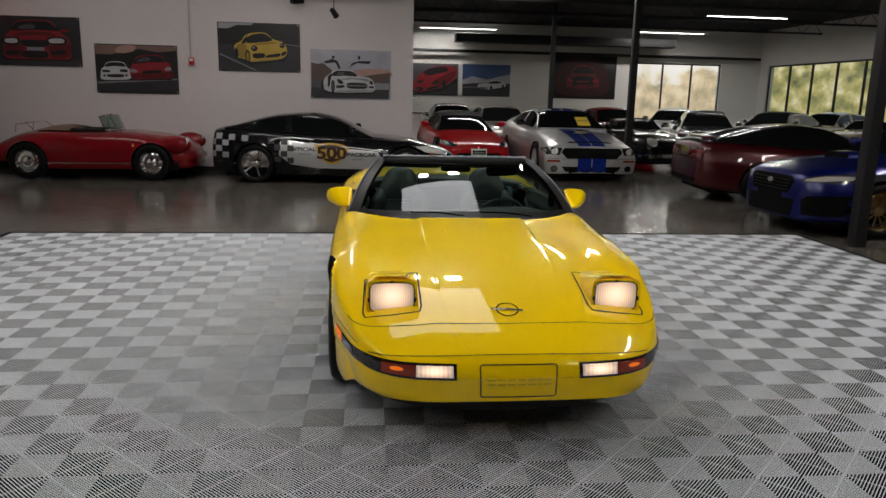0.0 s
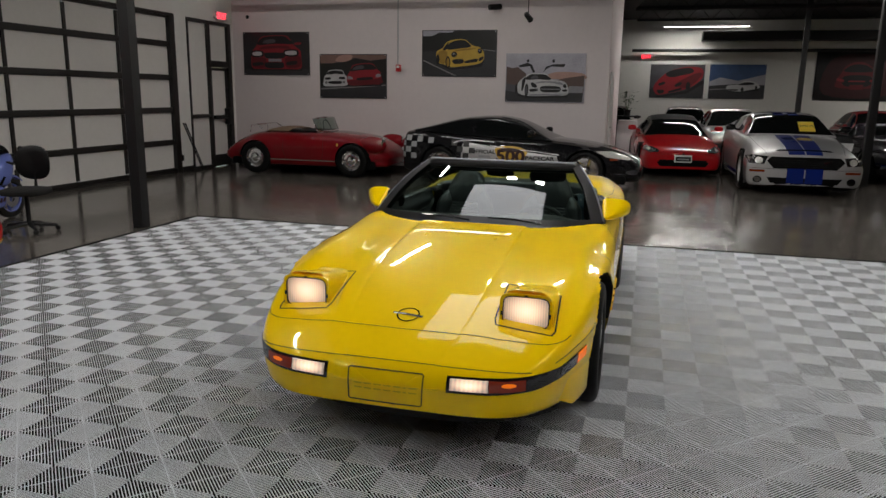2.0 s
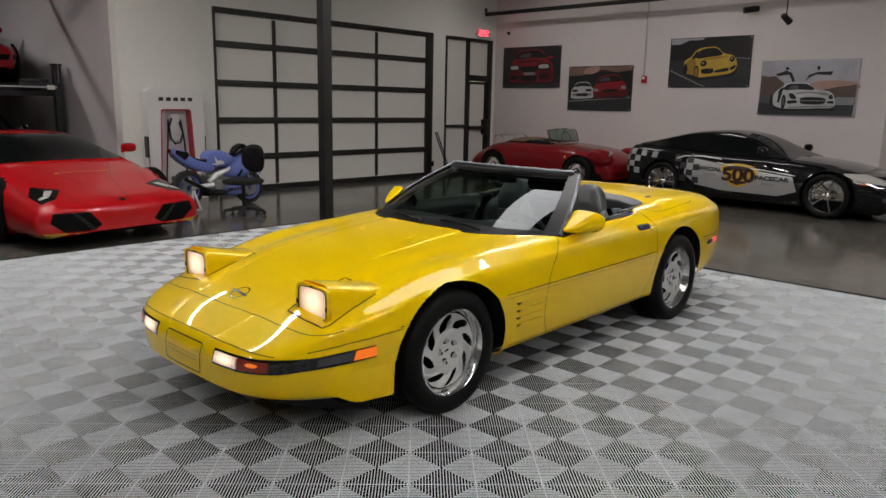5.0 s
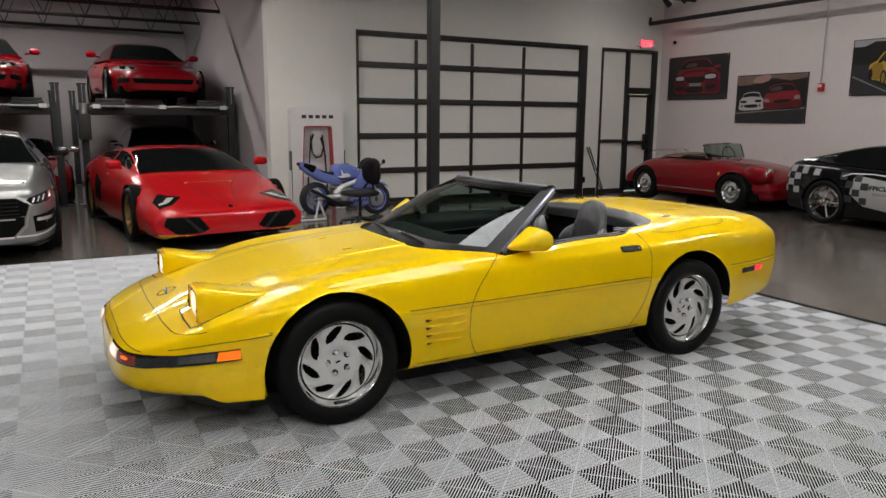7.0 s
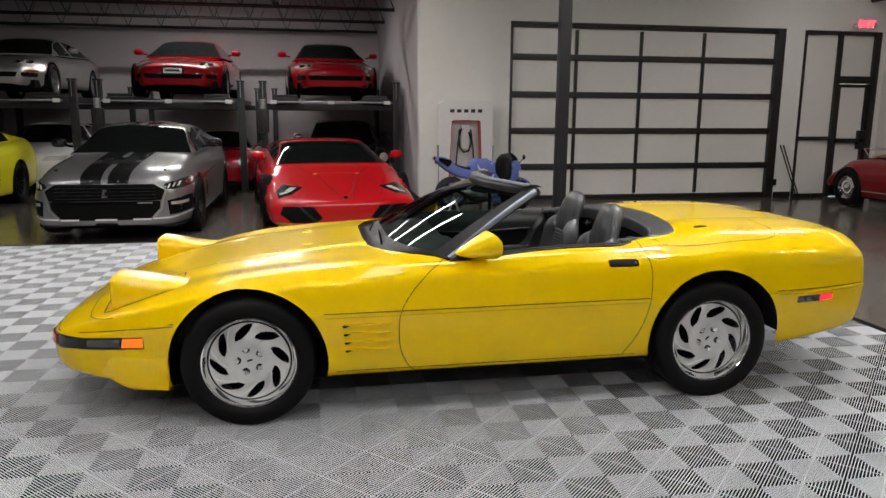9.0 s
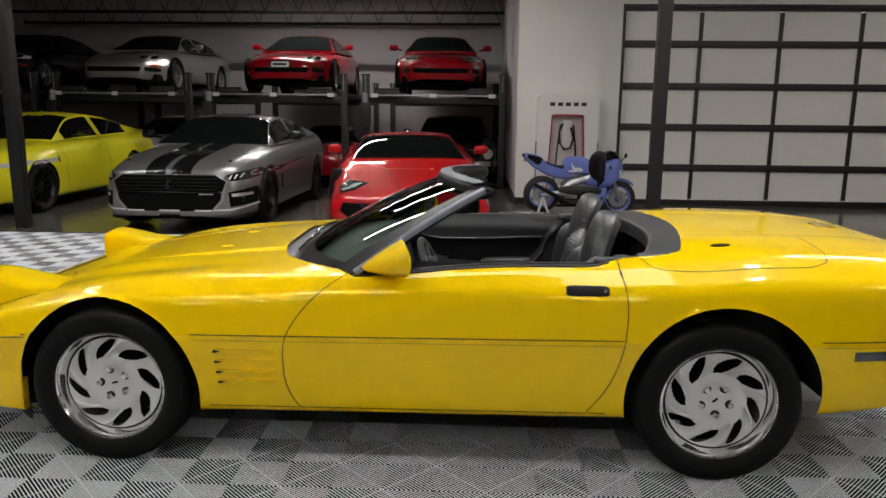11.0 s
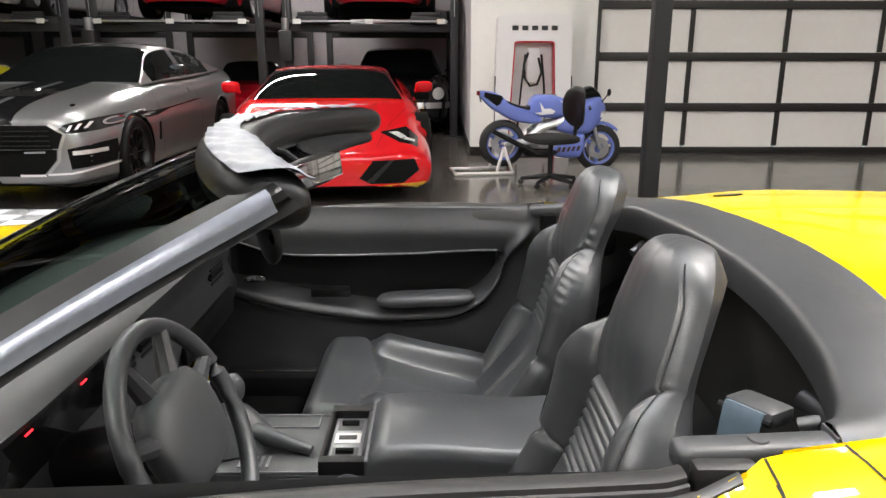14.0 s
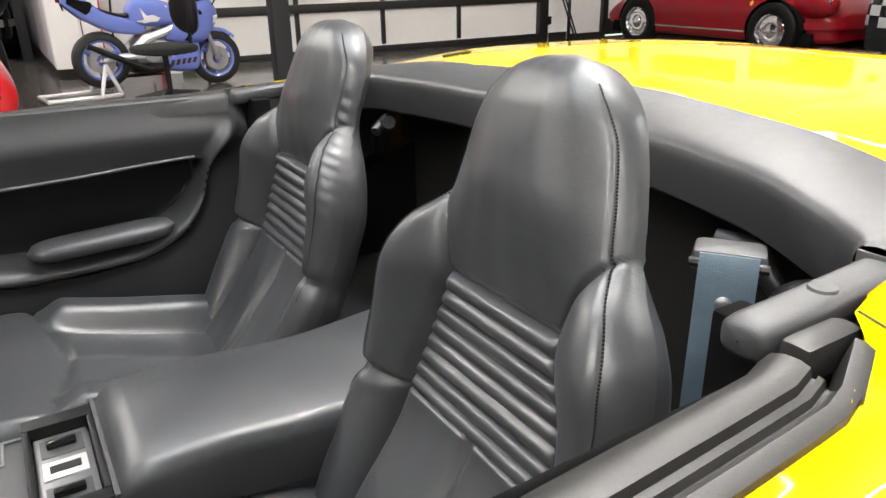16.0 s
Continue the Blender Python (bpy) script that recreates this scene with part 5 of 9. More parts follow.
# black cover that wraps the back of the cockpit
def cover_path():
    half_o = spline([(0.671, 2.144), (0.664, 2.22), (0.645, 2.28), (0.600, 2.325), (0.52, 2.352), (0.33, 2.395), (0.17, 2.42), (0.0, 2.43)], 64)
    half_i = spline([(0.631, 2.144), (0.620, 2.162), (0.596, 2.181), (0.555, 2.200), (0.45, 2.234), (0.30, 2.268), (0.15, 2.289), (0.0, 2.296)], 64)
    out = [(-p[0], p[1]) for p in half_o] + [(p[0], p[1]) for p in half_o[-2::-1]]
    inn = [(-p[0], p[1]) for p in half_i] + [(p[0], p[1]) for p in half_i[-2::-1]]
    return out, inn


co_out, co_in = cover_path()
rows = []
for (ox, oy), (ix, iy) in zip(co_out, co_in):
    p, _ = cast(tree0, "z", 1, ox, oy)
    zo = p.z + 0.003
    zi = min(zo + 0.004, 0.886 - 0.016 * smooth(0.45, 0.63, abs(ix)))
    o, k = Vector((ox, oy, 0)), Vector((ix, iy, 0))
    row = [Vector((ox, oy, zo - 0.03)), Vector((ox, oy, zo))]
    for f in (0.08, 0.2, 0.35, 0.5, 0.65, 0.8, 0.9):
        q = o.lerp(k, f)
        row.append(Vector((q.x, q.y, zo + (zi - zo) * f + 0.006 * math.sin(math.pi * f))))
    lean = Vector((-ix * 0.35, -1.0, 0)).normalized()
    drop = 0.072 - 0.02 * smooth(0.56, 0.63, abs(ix))
    for dz, d in ((0.001, -0.006), (-0.002, 0.0), (-0.008, 0.004), (-0.02, 0.005), (-drop * 0.6, 0.004), (-drop, 0.0), (-drop - 0.006, -0.008), (-drop + 0.01, -0.05)):
        q = k + lean * d
        row.append(Vector((q.x, q.y, zi + dz)))
    rows.append(row)
part("cockpit_surround", grid_mesh(rows), VINYL, hero, "grained black vinyl cockpit surround", 40)


# ---- seats ----
seat_half = curve([(0.0, 0.20), (0.15, 0.232), (0.31, 0.243), (0.352, 0.236), (0.40, 0.244), (0.52, 0.245), (0.60, 0.234), (0.66, 0.210), (0.71, 0.178), (0.745, 0.160), (0.80, 0.152), (0.86, 0.142), (0.91, 0.126), (0.95, 0.102), (0.98, 0.068), (0.995, 0.034), (1.0, 0.008)])
seat_panel = curve([(0.0, 0.135), (0.352, 0.152), (0.48, 0.135), (0.60, 0.110), (0.66, 0.120), (0.72, 0.140), (0.77, 0.170), (1.0, 0.2)])
seat_face = curve([(0.0, 0.05), (0.12, 0.015), (0.352, -0.030), (0.45, -0.024), (0.593, -0.002), (0.70, 0.027), (0.80, 0.042), (0.90, 0.043), (0.955, 0.034), (0.985, 0.014), (1.0, -0.012)])
RIB0, RIB1, RIBN = 0.352, 0.598, 8


def seat(s, cx, dy):
    st_ = part("seat", boxed(cx - 0.22, cx + 0.22, 1.25 + dy, 1.85 + dy, 0.20, 0.27, 0.02), TRIM, hero, "black leather bucket seat with ribbed back")
    base, top = Vector((cx, 1.82 + dy, 0.335)), Vector((cx, 2.077 + dy, 1.010))
    up = (top - base).normalized()
    fwd = Vector((0, -up.z, up.y))
    H = (top - base).length
    rows, NF = [], 132
    for j in range(221):
        v = j / 220
        w = seat_half(v)
        row = []
        tip = min(1.0, math.sqrt(max(0.0, (1 - v) / 0.05)))
        panel = seat_panel(v)
        swell = 1 - smooth(0.56, 0.80, v)
        mid = Vector((-0.014 * s * smooth(0.74, 0.90, v), 0, 0))
        for i in range(NF + 1):
            u = 1 - 2 * i / NF
            a = abs(u * w)
            d = seat_face(v)
            # side bolsters stand out of the middle panel and tuck in behind the headrest pad
            q = min(1.0, max(0.0, (a - panel) / max(0.06, 0.75 * (w - panel))))
            d += 0.064 * swell * math.sin(math.pi / 2 * q) ** 0.75 * (0.6 + 0.4 * smooth(0.05, 0.3, v)) * (1 - 0.16 * math.exp(-(((v - 0.352) / 0.014) ** 2)))
            d -= 0.016 * (1 - swell) * smooth(0.02, 0.15, a)
            # ribs, with a seam round them
            if a < panel:
                edge_ = 1 - smooth(panel - 0.014, panel, a)
                if RIB0 < v < RIB1:
                    q = abs(math.sin((v - RIB0) / (RIB1 - RIB0) * math.pi * RIBN))
                    d += (0.012 * q**0.5 - 0.004) * edge_
                elif v < RIB0:
                    d += (0.010 * (1 - math.exp(-((a / 0.010) ** 2))) - 0.002) * edge_
            d -= 0.008 * math.exp(-(((a - panel) / 0.004) ** 2)) * (1 - smooth(0.74, 0.78, v))
            d -= 0.009 * math.exp(-(((v - RIB1 - 0.008) / 0.006) ** 2)) * (1 - smooth(panel - 0.01, panel + 0.006, a))
            d -= 0.008 * math.exp(-(((v - 0.352 - 0.20 * (a - panel)) / 0.005) ** 2)) * smooth(panel - 0.01, panel + 0.01, a) * (1 - smooth(0.96, 1.0, abs(u)))
            # the seam that follows the outline of the headrest
            edge = 0.86 - 0.10 * smooth(0.88, 0.97, v)
            d -= 0.0035 * math.exp(-(((abs(u) - edge) / 0.014) ** 2)) * smooth(0.30, 0.36, v) * (1 - smooth(0.90, 0.96, v))
            # gathered leather on the outer flank
            flank = smooth(edge, 0.95, abs(u))
            d += flank * (0.0040 if s < 0 else 0.0010) * math.sin(150 * v + 9 * math.sin(11 * v + 2 * s + u)) * math.exp(-(((v - 0.70) / 0.15) ** 2))
            d += 0.0007 * math.sin(23 * v + 8 * u + s) * math.sin(9 * v - 13 * u)
            round_ = math.sqrt(max(0.0, 1 - abs(u) ** (7 - 3.5 * smooth(0.62, 0.82, v))))
            rear = -0.050
            row.append(base + up * (v * H) + fwd * (rear + (d - rear) * (0.35 + 0.65 * round_)) + mid + Vector((u * w * (1 - 0.02 * (1 - round_)), 0, 0)))
        for i in range(1, 24):
            t = math.pi * i / 24
            u = -math.cos(t)
            rear = -0.050
            edge_d = rear + (seat_face(v) + 0.064 * swell - rear) * 0.35
            wide = w * 0.98 * (1 - 0.32 * smooth(0.66, 0.80, v) * math.sin(t) ** 0.8)
            row.append(base + up * (v * H) + fwd * (edge_d + (rear - 0.026 - 0.035 * (1 - smooth(0.5, 0.72, v)) - edge_d) * math.sin(t) ** 0.7 * tip) + mid + Vector((u * wide, 0, 0)))
        row.append(row[0])
        rows.append(row)
    back = part("backrest", grid_mesh(rows), LEATHER, st_, "", 80)
    for q in (-1, 1):
        b = bmesh.new()
        line = []
        for j in range(66, 212):
            v = j / 220
            edge = 0.86 - 0.10 * smooth(0.88, 0.97, v)
            i = (1 - q * (edge + 0.028)) * NF / 2
            k = int(i)
            line.append(rows[j][k].lerp(rows[j][k + 1], i - k) + fwd * 0.0008)
        for k in range(0, len(line) - 1):
            a, c = line[k], line[k + 1]
            tube(b, [a.lerp(c, 0.1), a.lerp(c, 0.72)], 0.0013, 4)
        part("stitching", b, STITCH, back)
    # cushion: a raised thigh pad in front, bolsters at the sides
    rise = curve([(0.0, 0.345), (0.12, 0.365), (0.40, 0.405), (0.62, 0.440), (0.80, 0.468), (0.90, 0.466), (0.96, 0.440), (1.0, 0.37)])
    rows = []
    for j in range(61):
        f = j / 60
        c = 1.84 + dy - 0.52 * f
        row = []
        w = 0.242 * (1 - 0.16 * smooth(0.9, 1.0, f))
        for i in range(65):
            u = -1 + 2 * i / 64
            side = smooth(0.50, 0.70, abs(u)) * (1 - smooth(0.60, 0.72, f))
            z = rise(f) + 0.058 * side * (1 - 0.5 * f) - 0.055 * smooth(0.84, 1.0, abs(u)) ** 2
            if abs(u) < 0.50 and 0.1 < f < 0.62:
                z += 0.004 * abs(math.sin((u + 0.50) / 1.0 * math.pi * 2)) ** 0.6
            z -= 0.007 * math.exp(-(((abs(u) - 0.51) / 0.022) ** 2)) * (1 - smooth(0.60, 0.66, f))
            z -= 0.008 * math.exp(-(((f - 0.63 - 0.10 * abs(u)) / 0.012) ** 2))
            row.append((cx + u * w, c, z))
        rows.append([(row[0][0], c, 0.24)] + row + [(row[-1][0], c, 0.24)])
    rows.append([(p[0], rows[-1][0][1] - 0.008, 0.24) for p in rows[-1]])
    part("cushion", grid_mesh(rows), LEATHER, st_, "", 75)


seat(-1, -0.400, 0.035)
seat(1, 0.335, 0.0)

# ---- console, dash and wheel ----
rows = []
for i in range(25):
    c = 1.565 + 0.46 * i / 24
    e = 0.02 * (smooth(1.585, 1.565, c) if c < 1.585 else 0)
    zt = 0.532 + 0.006 * math.sin(i * 0.3) - e
    rows.append([(q[0], c, zt + q[1]) for q in ((-0.124, -0.10), (-0.127, -0.085), (-0.127, -0.03), (-0.122, -0.010), (-0.108, -0.001), (0.0, 0.003), (0.112, -0.001), (0.128, -0.010), (0.134, -0.03), (0.134, -0.085), (0.131, -0.10))])
rows = [[(p[0] * 0.98, 1.562, min(p[2], 0.505)) for p in rows[0]]] + rows
arm = part("console_armrest", grid_mesh(rows), LEATHER, hero, "black padded centre armrest", 60)
part("armrest_front", boxed(-0.122, 0.128, 1.557, 1.563, 0.43, 0.507), LEATHER, arm)
con = part("console", boxed(-0.125, 0.125, 1.02, 2.05, 0.20, 0.475, 0.012), VINYL, hero, "black centre console")
b = bmesh.new()
for x0, x1, y0, y1 in ((-0.115, -0.086, 1.465, 1.557), (0.098, 0.122, 1.465, 1.557), (-0.086, 0.098, 1.465, 1.474), (-0.086, 0.098, 1.548, 1.557)):
    box(b, x0, x1, y0, y1, 0.47, 0.503, 0.003)
part("switch_bezel", b, TRIM, con)
part("switch_plate", boxed(-0.084, 0.096, 1.476, 1.546, 0.47, 0.486, 0.003), ALLOYD, con, "brushed grey switch plate")
for x in (-0.050, 0.064):
    part("switch_well", boxed(x - 0.022, x + 0.022, 1.484, 1.538, 0.4862, 0.4872, 0.0004), VINYL, con)
    part("seat_switch", boxed(x - 0.006, x + 0.006, 1.492, 1.530, 0.4872, 0.497, 0.003), GLOSSB, con)
part("ash_pad", boxed(-0.014, 0.026, 1.484, 1.538, 0.4862, 0.489, 0.001), ALLOY, con)
part("ash_grip", boxed(-0.002, 0.014, 1.492, 1.530, 0.489, 0.4902), TRIM, con)
b = bmesh.new()
for x0, x1, y0, y1 in ((-0.118, -0.112, 1.10, 1.463), (-0.062, -0.058, 1.12, 1.44), (-0.112, -0.062, 1.436, 1.44), (0.116, 0.120, 1.10, 1.463)):
    box(b, x0, x1, y0, y1, 0.474, 0.4785, 0.001)
part("tray_edge", b, ALLOYD, con, "thin grey tray edging")
part("brake_strap", tubed([(-0.02, 1.20, 0.515), (0.02, 1.32, 0.512), (0.045, 1.44, 0.482)], [0.018, 0.020, 0.012], 10), LEATHER, con)
rows = []
for i in range(9):
    f = i / 8
    r = 0.075 * (1 - f) ** 0.7 + 0.012
    rows.append([(r * math.cos(t) * 0.9, 1.25 + 0.02 * f + r * math.sin(t) * 1.3, 0.476 + 0.09 * f + 0.006 * math.sin(4 * t + 5 * f) * (1 - f)) for t in [k * math.tau / 24 for k in range(25)]])
boot = part("shift_boot", grid_mesh(rows), LEATHER, con)
part("shift_knob", ellipsoid(bmesh.new(), (0.0, 1.275, 0.60), (0.024, 0.024, 0.034), 16), LEATHER, boot)
b = bmesh.new()
for k in range(5):
    box(b, 0.06, 0.10, 1.30 + 0.014 * k, 1.306 + 0.014 * k, 0.476, 0.4785)
part("gate_marks", b, GALV, con)

rows = []
for i in range(41):
    x = -0.655 + 1.31 * i / 40
    hood = 0.05 * math.exp(-(((x - 0.335) / 0.22) ** 4))
    rows.append([(x, 0.74, 0.772), (x, 0.86, 0.790), (x, 0.98, 0.803 + 0.4 * hood), (x, 1.08 + 0.5 * hood, 0.795 + 0.5 * hood), (x, 1.115 + 0.6 * hood, 0.775 + 0.3 * hood), (x, 1.10, 0.745), (x, 1.085, 0.69), (x, 1.11, 0.62), (x, 1.09, 0.55), (x, 0.98, 0.46), (x, 0.9, 0.40)])
dash = part("dashboard", grid_mesh(rows), VINYL, hero, "black moulded dashboard", 45)
for x, w in ((-0.53, 0.055), (-0.04, 0.04), (0.06, 0.03)):
    vent = part("air_vent", boxed(x - w - 0.006, x + w + 0.006, 1.082, 1.0875, 0.658, 0.736, 0.002), DARK, dash)
    for k in range(5):
        part("vent_slat", boxed(x - w, x + w, 1.088, 1.094, 0.668 + 0.013 * k, 0.674 + 0.013 * k), TRIM, vent)
part("glove_lid", boxed(-0.58, -0.18, 1.105, 1.118, 0.56, 0.635, 0.005), TRIM, dash)
part("instrument_panel", boxed(0.17, 0.50, 1.085, 1.10, 0.665, 0.765, 0.004), GLOSSB, dash)
for x, z in ((0.25, 0.735), (0.42, 0.735)):
    part("lit_gauge", boxed(x - 0.010, x + 0.010, 1.1005, 1.1015, z, z + 0.003), REDLENS, dash)

wc = pose(0.335, 1.305, 0.690, -66, 0, 0)
ring = [wc @ Vector((0.18 * math.cos(t), 0.18 * math.sin(t), 0)) for t in [k * math.tau / 48 for k in range(48)]]
sw = part("steering_wheel", tubed(ring, 0.0155, 12, True), LEATHER, hero, "black leather steering wheel", 60)
b = ellipsoid(bmesh.new(), (0, 0, 0), (0.112, 0.088, 0.035), 20, 0.7)
b.transform(wc @ pose(0, -0.01, -0.005))
part("airbag_pad", b, VINYL, sw)
for a in (-0.35, math.pi + 0.35, -math.pi / 2 - 0.45, -math.pi / 2 + 0.45):
    part("spoke", tubed([wc @ Vector((0.05 * math.cos(a), 0.05 * math.sin(a), -0.012)), wc @ Vector((0.172 * math.cos(a), 0.172 * math.sin(a), 0.0))], [0.022, 0.013], 8), VINYL, sw)
part("column_shroud", tubed([(0.335, 1.275, 0.675), (0.335, 1.06, 0.61)], [0.045, 0.06], 12), TRIM, sw)

# seat belts
for s in (-1, 1):
    bl = part("belt_guide", boxed(-0.035, 0.035, -0.004, 0.055, -0.012, 0.012, 0.009), VINYL, hero, "grey belt guide arm")
    bl.matrix_basis = pose(s * 0.538, 2.099, 0.830, -6, 0, s * 36)
    part("guide_pin", tubed([(-0.036, -0.008, 0.0), (0.036, -0.008, 0.0)], 0.005, 8), TRIM, bl)
    rows = []
    for k in range(17):
        f = k / 16
        lift = 0.004 * math.sin(math.pi * f)
        rows.append([(x, -0.014 - 0.010 * f - lift - (0.0015 if i == 1 else 0), 0.002 - 0.27 * f) for i, x in enumerate((-0.027, 0.0, 0.027))])
    rows = [[(x, 0.004, 0.008) for x in (-0.027, 0.0, 0.027)], [(x, -0.010, 0.010) for x in (-0.027, 0.0, 0.027)]] + rows
    part("belt_strap", grid_mesh(rows), BELTGREY if s > 0 else TRIM, bl, "blue-grey webbing strap" if s > 0 else "black webbing strap")
    part("belt_button", ellipsoid(bmesh.new(), (0.0, -0.021, -0.035), (0.008, 0.004, 0.008), 12), ALLOYD, bl)
    part("hinge_arm", tubed([(s * 0.42, 2.23, 0.79), (s * 0.46, 2.25, 0.782), (s * 0.50, 2.24, 0.76), (s * 0.54, 2.26, 0.70)], [0.014, 0.020, 0.014, 0.012], 10), LIFTST, hero)
    part("hinge_bolt", tubed([(s * 0.455, 2.215, 0.765), (s * 0.475, 2.25, 0.785)], 0.011, 10), ALLOYD, hero)
    part("cable_tag", boxed(min(s * 0.565, s * 0.585), max(s * 0.565, s * 0.585), 2.205, 2.212, 0.806, 0.816, 0.002), YELLOW, hero)
    part("belt_reel", ellipsoid(bmesh.new(), (s * 0.590, 2.165, 0.765), (0.04, 0.04, 0.045), 14, 0.7), TRIM, hero)


# ================= the other cars =================
_wheels = {}


def rim_mesh(style, R, w, mat):
    key = (style, R, mat.name)
    if key in _wheels:
        return _wheels[key]
    b = bmesh.new()
    h = w / 2
    lathe(b, [(-h, R), (-h * 0.9, R * 0.9), (h * 0.4, R * 0.88), (h * 0.85, R * 0.94), (h * 0.95, R * 0.985), (h * 0.92, R * 1.01), (h * 0.8, R)], 40)
    lathe(b, [(-h * 0.82, R * 0.1), (-h * 0.80, R * 0.88)], 40)
    if style == "hubcap":
        lathe(b, [(h * 0.95, 0.001), (h * 0.98, R * 0.18), (h * 0.7, R * 0.42), (h * 0.75, R * 0.6), (h * 0.6, R * 0.9)], 40)
    else:
        n = {"five": 5, "ten": 10, "six": 6, "mesh": 14}[style]
        half = {"five": 0.22, "ten": 0.11, "six": 0.20, "mesh": 0.06}[style]
        lathe(b, [(h * 0.72, 0.001), (h * 0.75, R * 0.14), (h * 0.62, R * 0.24), (h * 0.3, R * 0.26)], 24)
        for k in range(n):
            t = k * math.tau / n
            rows = []
            for q, wd, dx in ((0.16, half * 0.9, 0.62), (0.5, half * 0.75, 0.70), (0.92, half * 1.05, 0.78)):
                row = []
                for a, x in ((-1, dx - 0.22), (-0.9, dx), (0.9, dx), (1, dx - 0.22)):
                    tt = t + a * wd * (0.30 / max(q, 0.3)) * 0.5 * 2
                    row.append((h * x, R * q * math.cos(tt), R * q * math.sin(tt)))
                rows.append(row)
            vs = [[b.verts.new(p) for p in row] for row in rows]
            for r0, r1 in zip(vs, vs[1:]):
                for j in range(3):
                    b.faces.new((r0[j], r0[j + 1], r1[j + 1], r1[j]))
    bmesh.ops.recalc_face_normals(b, faces=b.faces[:])
    _wheels[key] = mesh_from(b, mat, "rim")
    return _wheels[key]


def tyre_for(r, rim, w):
    key = ("tyre", r, rim, w)
    if key not in _wheels:
        _wheels[key] = tyre_mesh(r, rim, w)
    return _wheels[key]


class Car:
    """A car from its side profile: top line of the lower body, roof line, widths; then lamps and trim laid onto it."""

    def __init__(self, name, m, label, mat, L, W, wb, fo, top, roof=None, low=0.16, r=0.32, rim=0.23, style="five", rimmat=None, taper=(0.80, 0.86), crest=0.03, belt=None, roofmat=None, tumble=0.50, cabin_w=0.80, arch_r=None, tw=0.23, pillars=(0.40,), nose_round=0.10, group="", glassmat=None):
        self.ob = thing(name, m, label, "car", group)
        self.mat, self.W, self.fo, self.wb, self.L, self.drop = mat, W, fo, wb, L, 0.0
        h = W / 2
        a, z = -fo, L - fo
        self.top = curve(top)
        wid = curve([(a, h * 0.42), (a + 0.03, h * taper[0] * 0.74), (a + nose_round, h * taper[0] * 0.90), (a + nose_round * 2.6, h * taper[0]), (-0.15, h * 0.965), (0.5, h * 0.99), (wb * 0.55, h), (wb, h), (z - 0.35, h * (taper[1] + 0.05)), (z - 0.10, h * taper[1]), (z - 0.03, h * taper[1] * 0.9), (z, h * taper[1] * 0.6)])
        self.wid = wid
        lowc = curve([(a, low + 0.045), (a + 0.03, low + 0.03), (a + 0.10, low + 0.015), (0.3, low), (wb, low), (z - 0.12, low + 0.06), (z, low + 0.10)])
        t = self.top

        def section(c):
            w, zt, lo = wid(c), t(c), lowc(c)
            m_ = lo + (zt - lo) * 0.52
            k = crest
            zk = zt - k
            return [(0.0, zt), (w * 0.30, zt - 0.1 * k), (w * 0.58, zt - 0.45 * k), (w * 0.80, zk), (w * 0.93, zk - (zk - m_) * 0.32), (w * 0.985, m_ + (zk - m_) * 0.25), (w, m_ - 0.02), (w * 0.985, lo + (m_ - lo) * 0.4), (w * 0.95, lo + 0.03), (w * 0.88, lo)]

        st = steps(a, a + 0.12, 8) + steps(a + 0.12, z - 0.12, 70) + steps(z - 0.12, z, 8) + [z]
        V, F = loft(st, section, 24)
        self.tree = BVHTree.FromPolygons([tuple(v) for v in V], F)
        ar = arch_r or r + 0.04
        for cy in (0.0, wb):
            F = arch(V, F, cy, r, ar, h * 0.5)
        b = mesh_of(V, F)
        part("body", b, mat, self.ob, "", 45)
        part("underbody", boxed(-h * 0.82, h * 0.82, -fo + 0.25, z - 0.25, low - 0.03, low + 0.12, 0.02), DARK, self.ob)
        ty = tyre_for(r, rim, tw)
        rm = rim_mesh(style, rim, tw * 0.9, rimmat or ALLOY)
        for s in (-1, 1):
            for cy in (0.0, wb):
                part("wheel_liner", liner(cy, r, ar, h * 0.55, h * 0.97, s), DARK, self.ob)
                wh = new("wheel", ty)
                wh.parent, wh.matrix_basis = self.ob, pose(s * (h - tw * 0.55), cy, r, 0, 0, 0 if s > 0 else 180)
                share("rim", rm, wh, pose(0, 0, 0))
        if roof:
            self.cabin(roof, roofmat or mat, tumble, cabin_w, pillars, glassmat or GLASSD)

    def cabin(self, roof, roofmat, tumble, cabin_w, pillars, gmat):
        zr, a, z = curve(roof), roof[0][0], roof[-1][0]
        f, r_ = roof[1][0], roof[-2][0]
        st = steps(a, z, 44) + [z]
        nv = 22
        groups = {"windscreen": [], "rear_window": [], "roof": [], "side_window": [], "pillar": []}
        V, F = [], []

        def section(c):
            belt = self.top(c) - 0.035
            zt = max(zr(c), belt + 0.004)
            hgt = zt - belt
            wb_ = self.wid(c) * cabin_w
            wt = max(wb_ - hgt * tumble, wb_ * 0.45)
            rnd = min(0.06, hgt * 0.3)
            return [(0.0, zt), (wt * 0.5, zt - 0.06 * rnd), (wt * 0.88, zt - 0.45 * rnd), (wt, zt - rnd), (wt + (wb_ - wt) * 0.35, zt - rnd - (hgt - rnd) * 0.35), (wt + (wb_ - wt) * 0.7, zt - rnd - (hgt - rnd) * 0.7), (wb_, belt)]

        V, F = loft(st, section, nv)
        n = 2 * nv - 1
        fr = a + (f - a) * 0.94
        rr = z - (z - r_) * 0.92
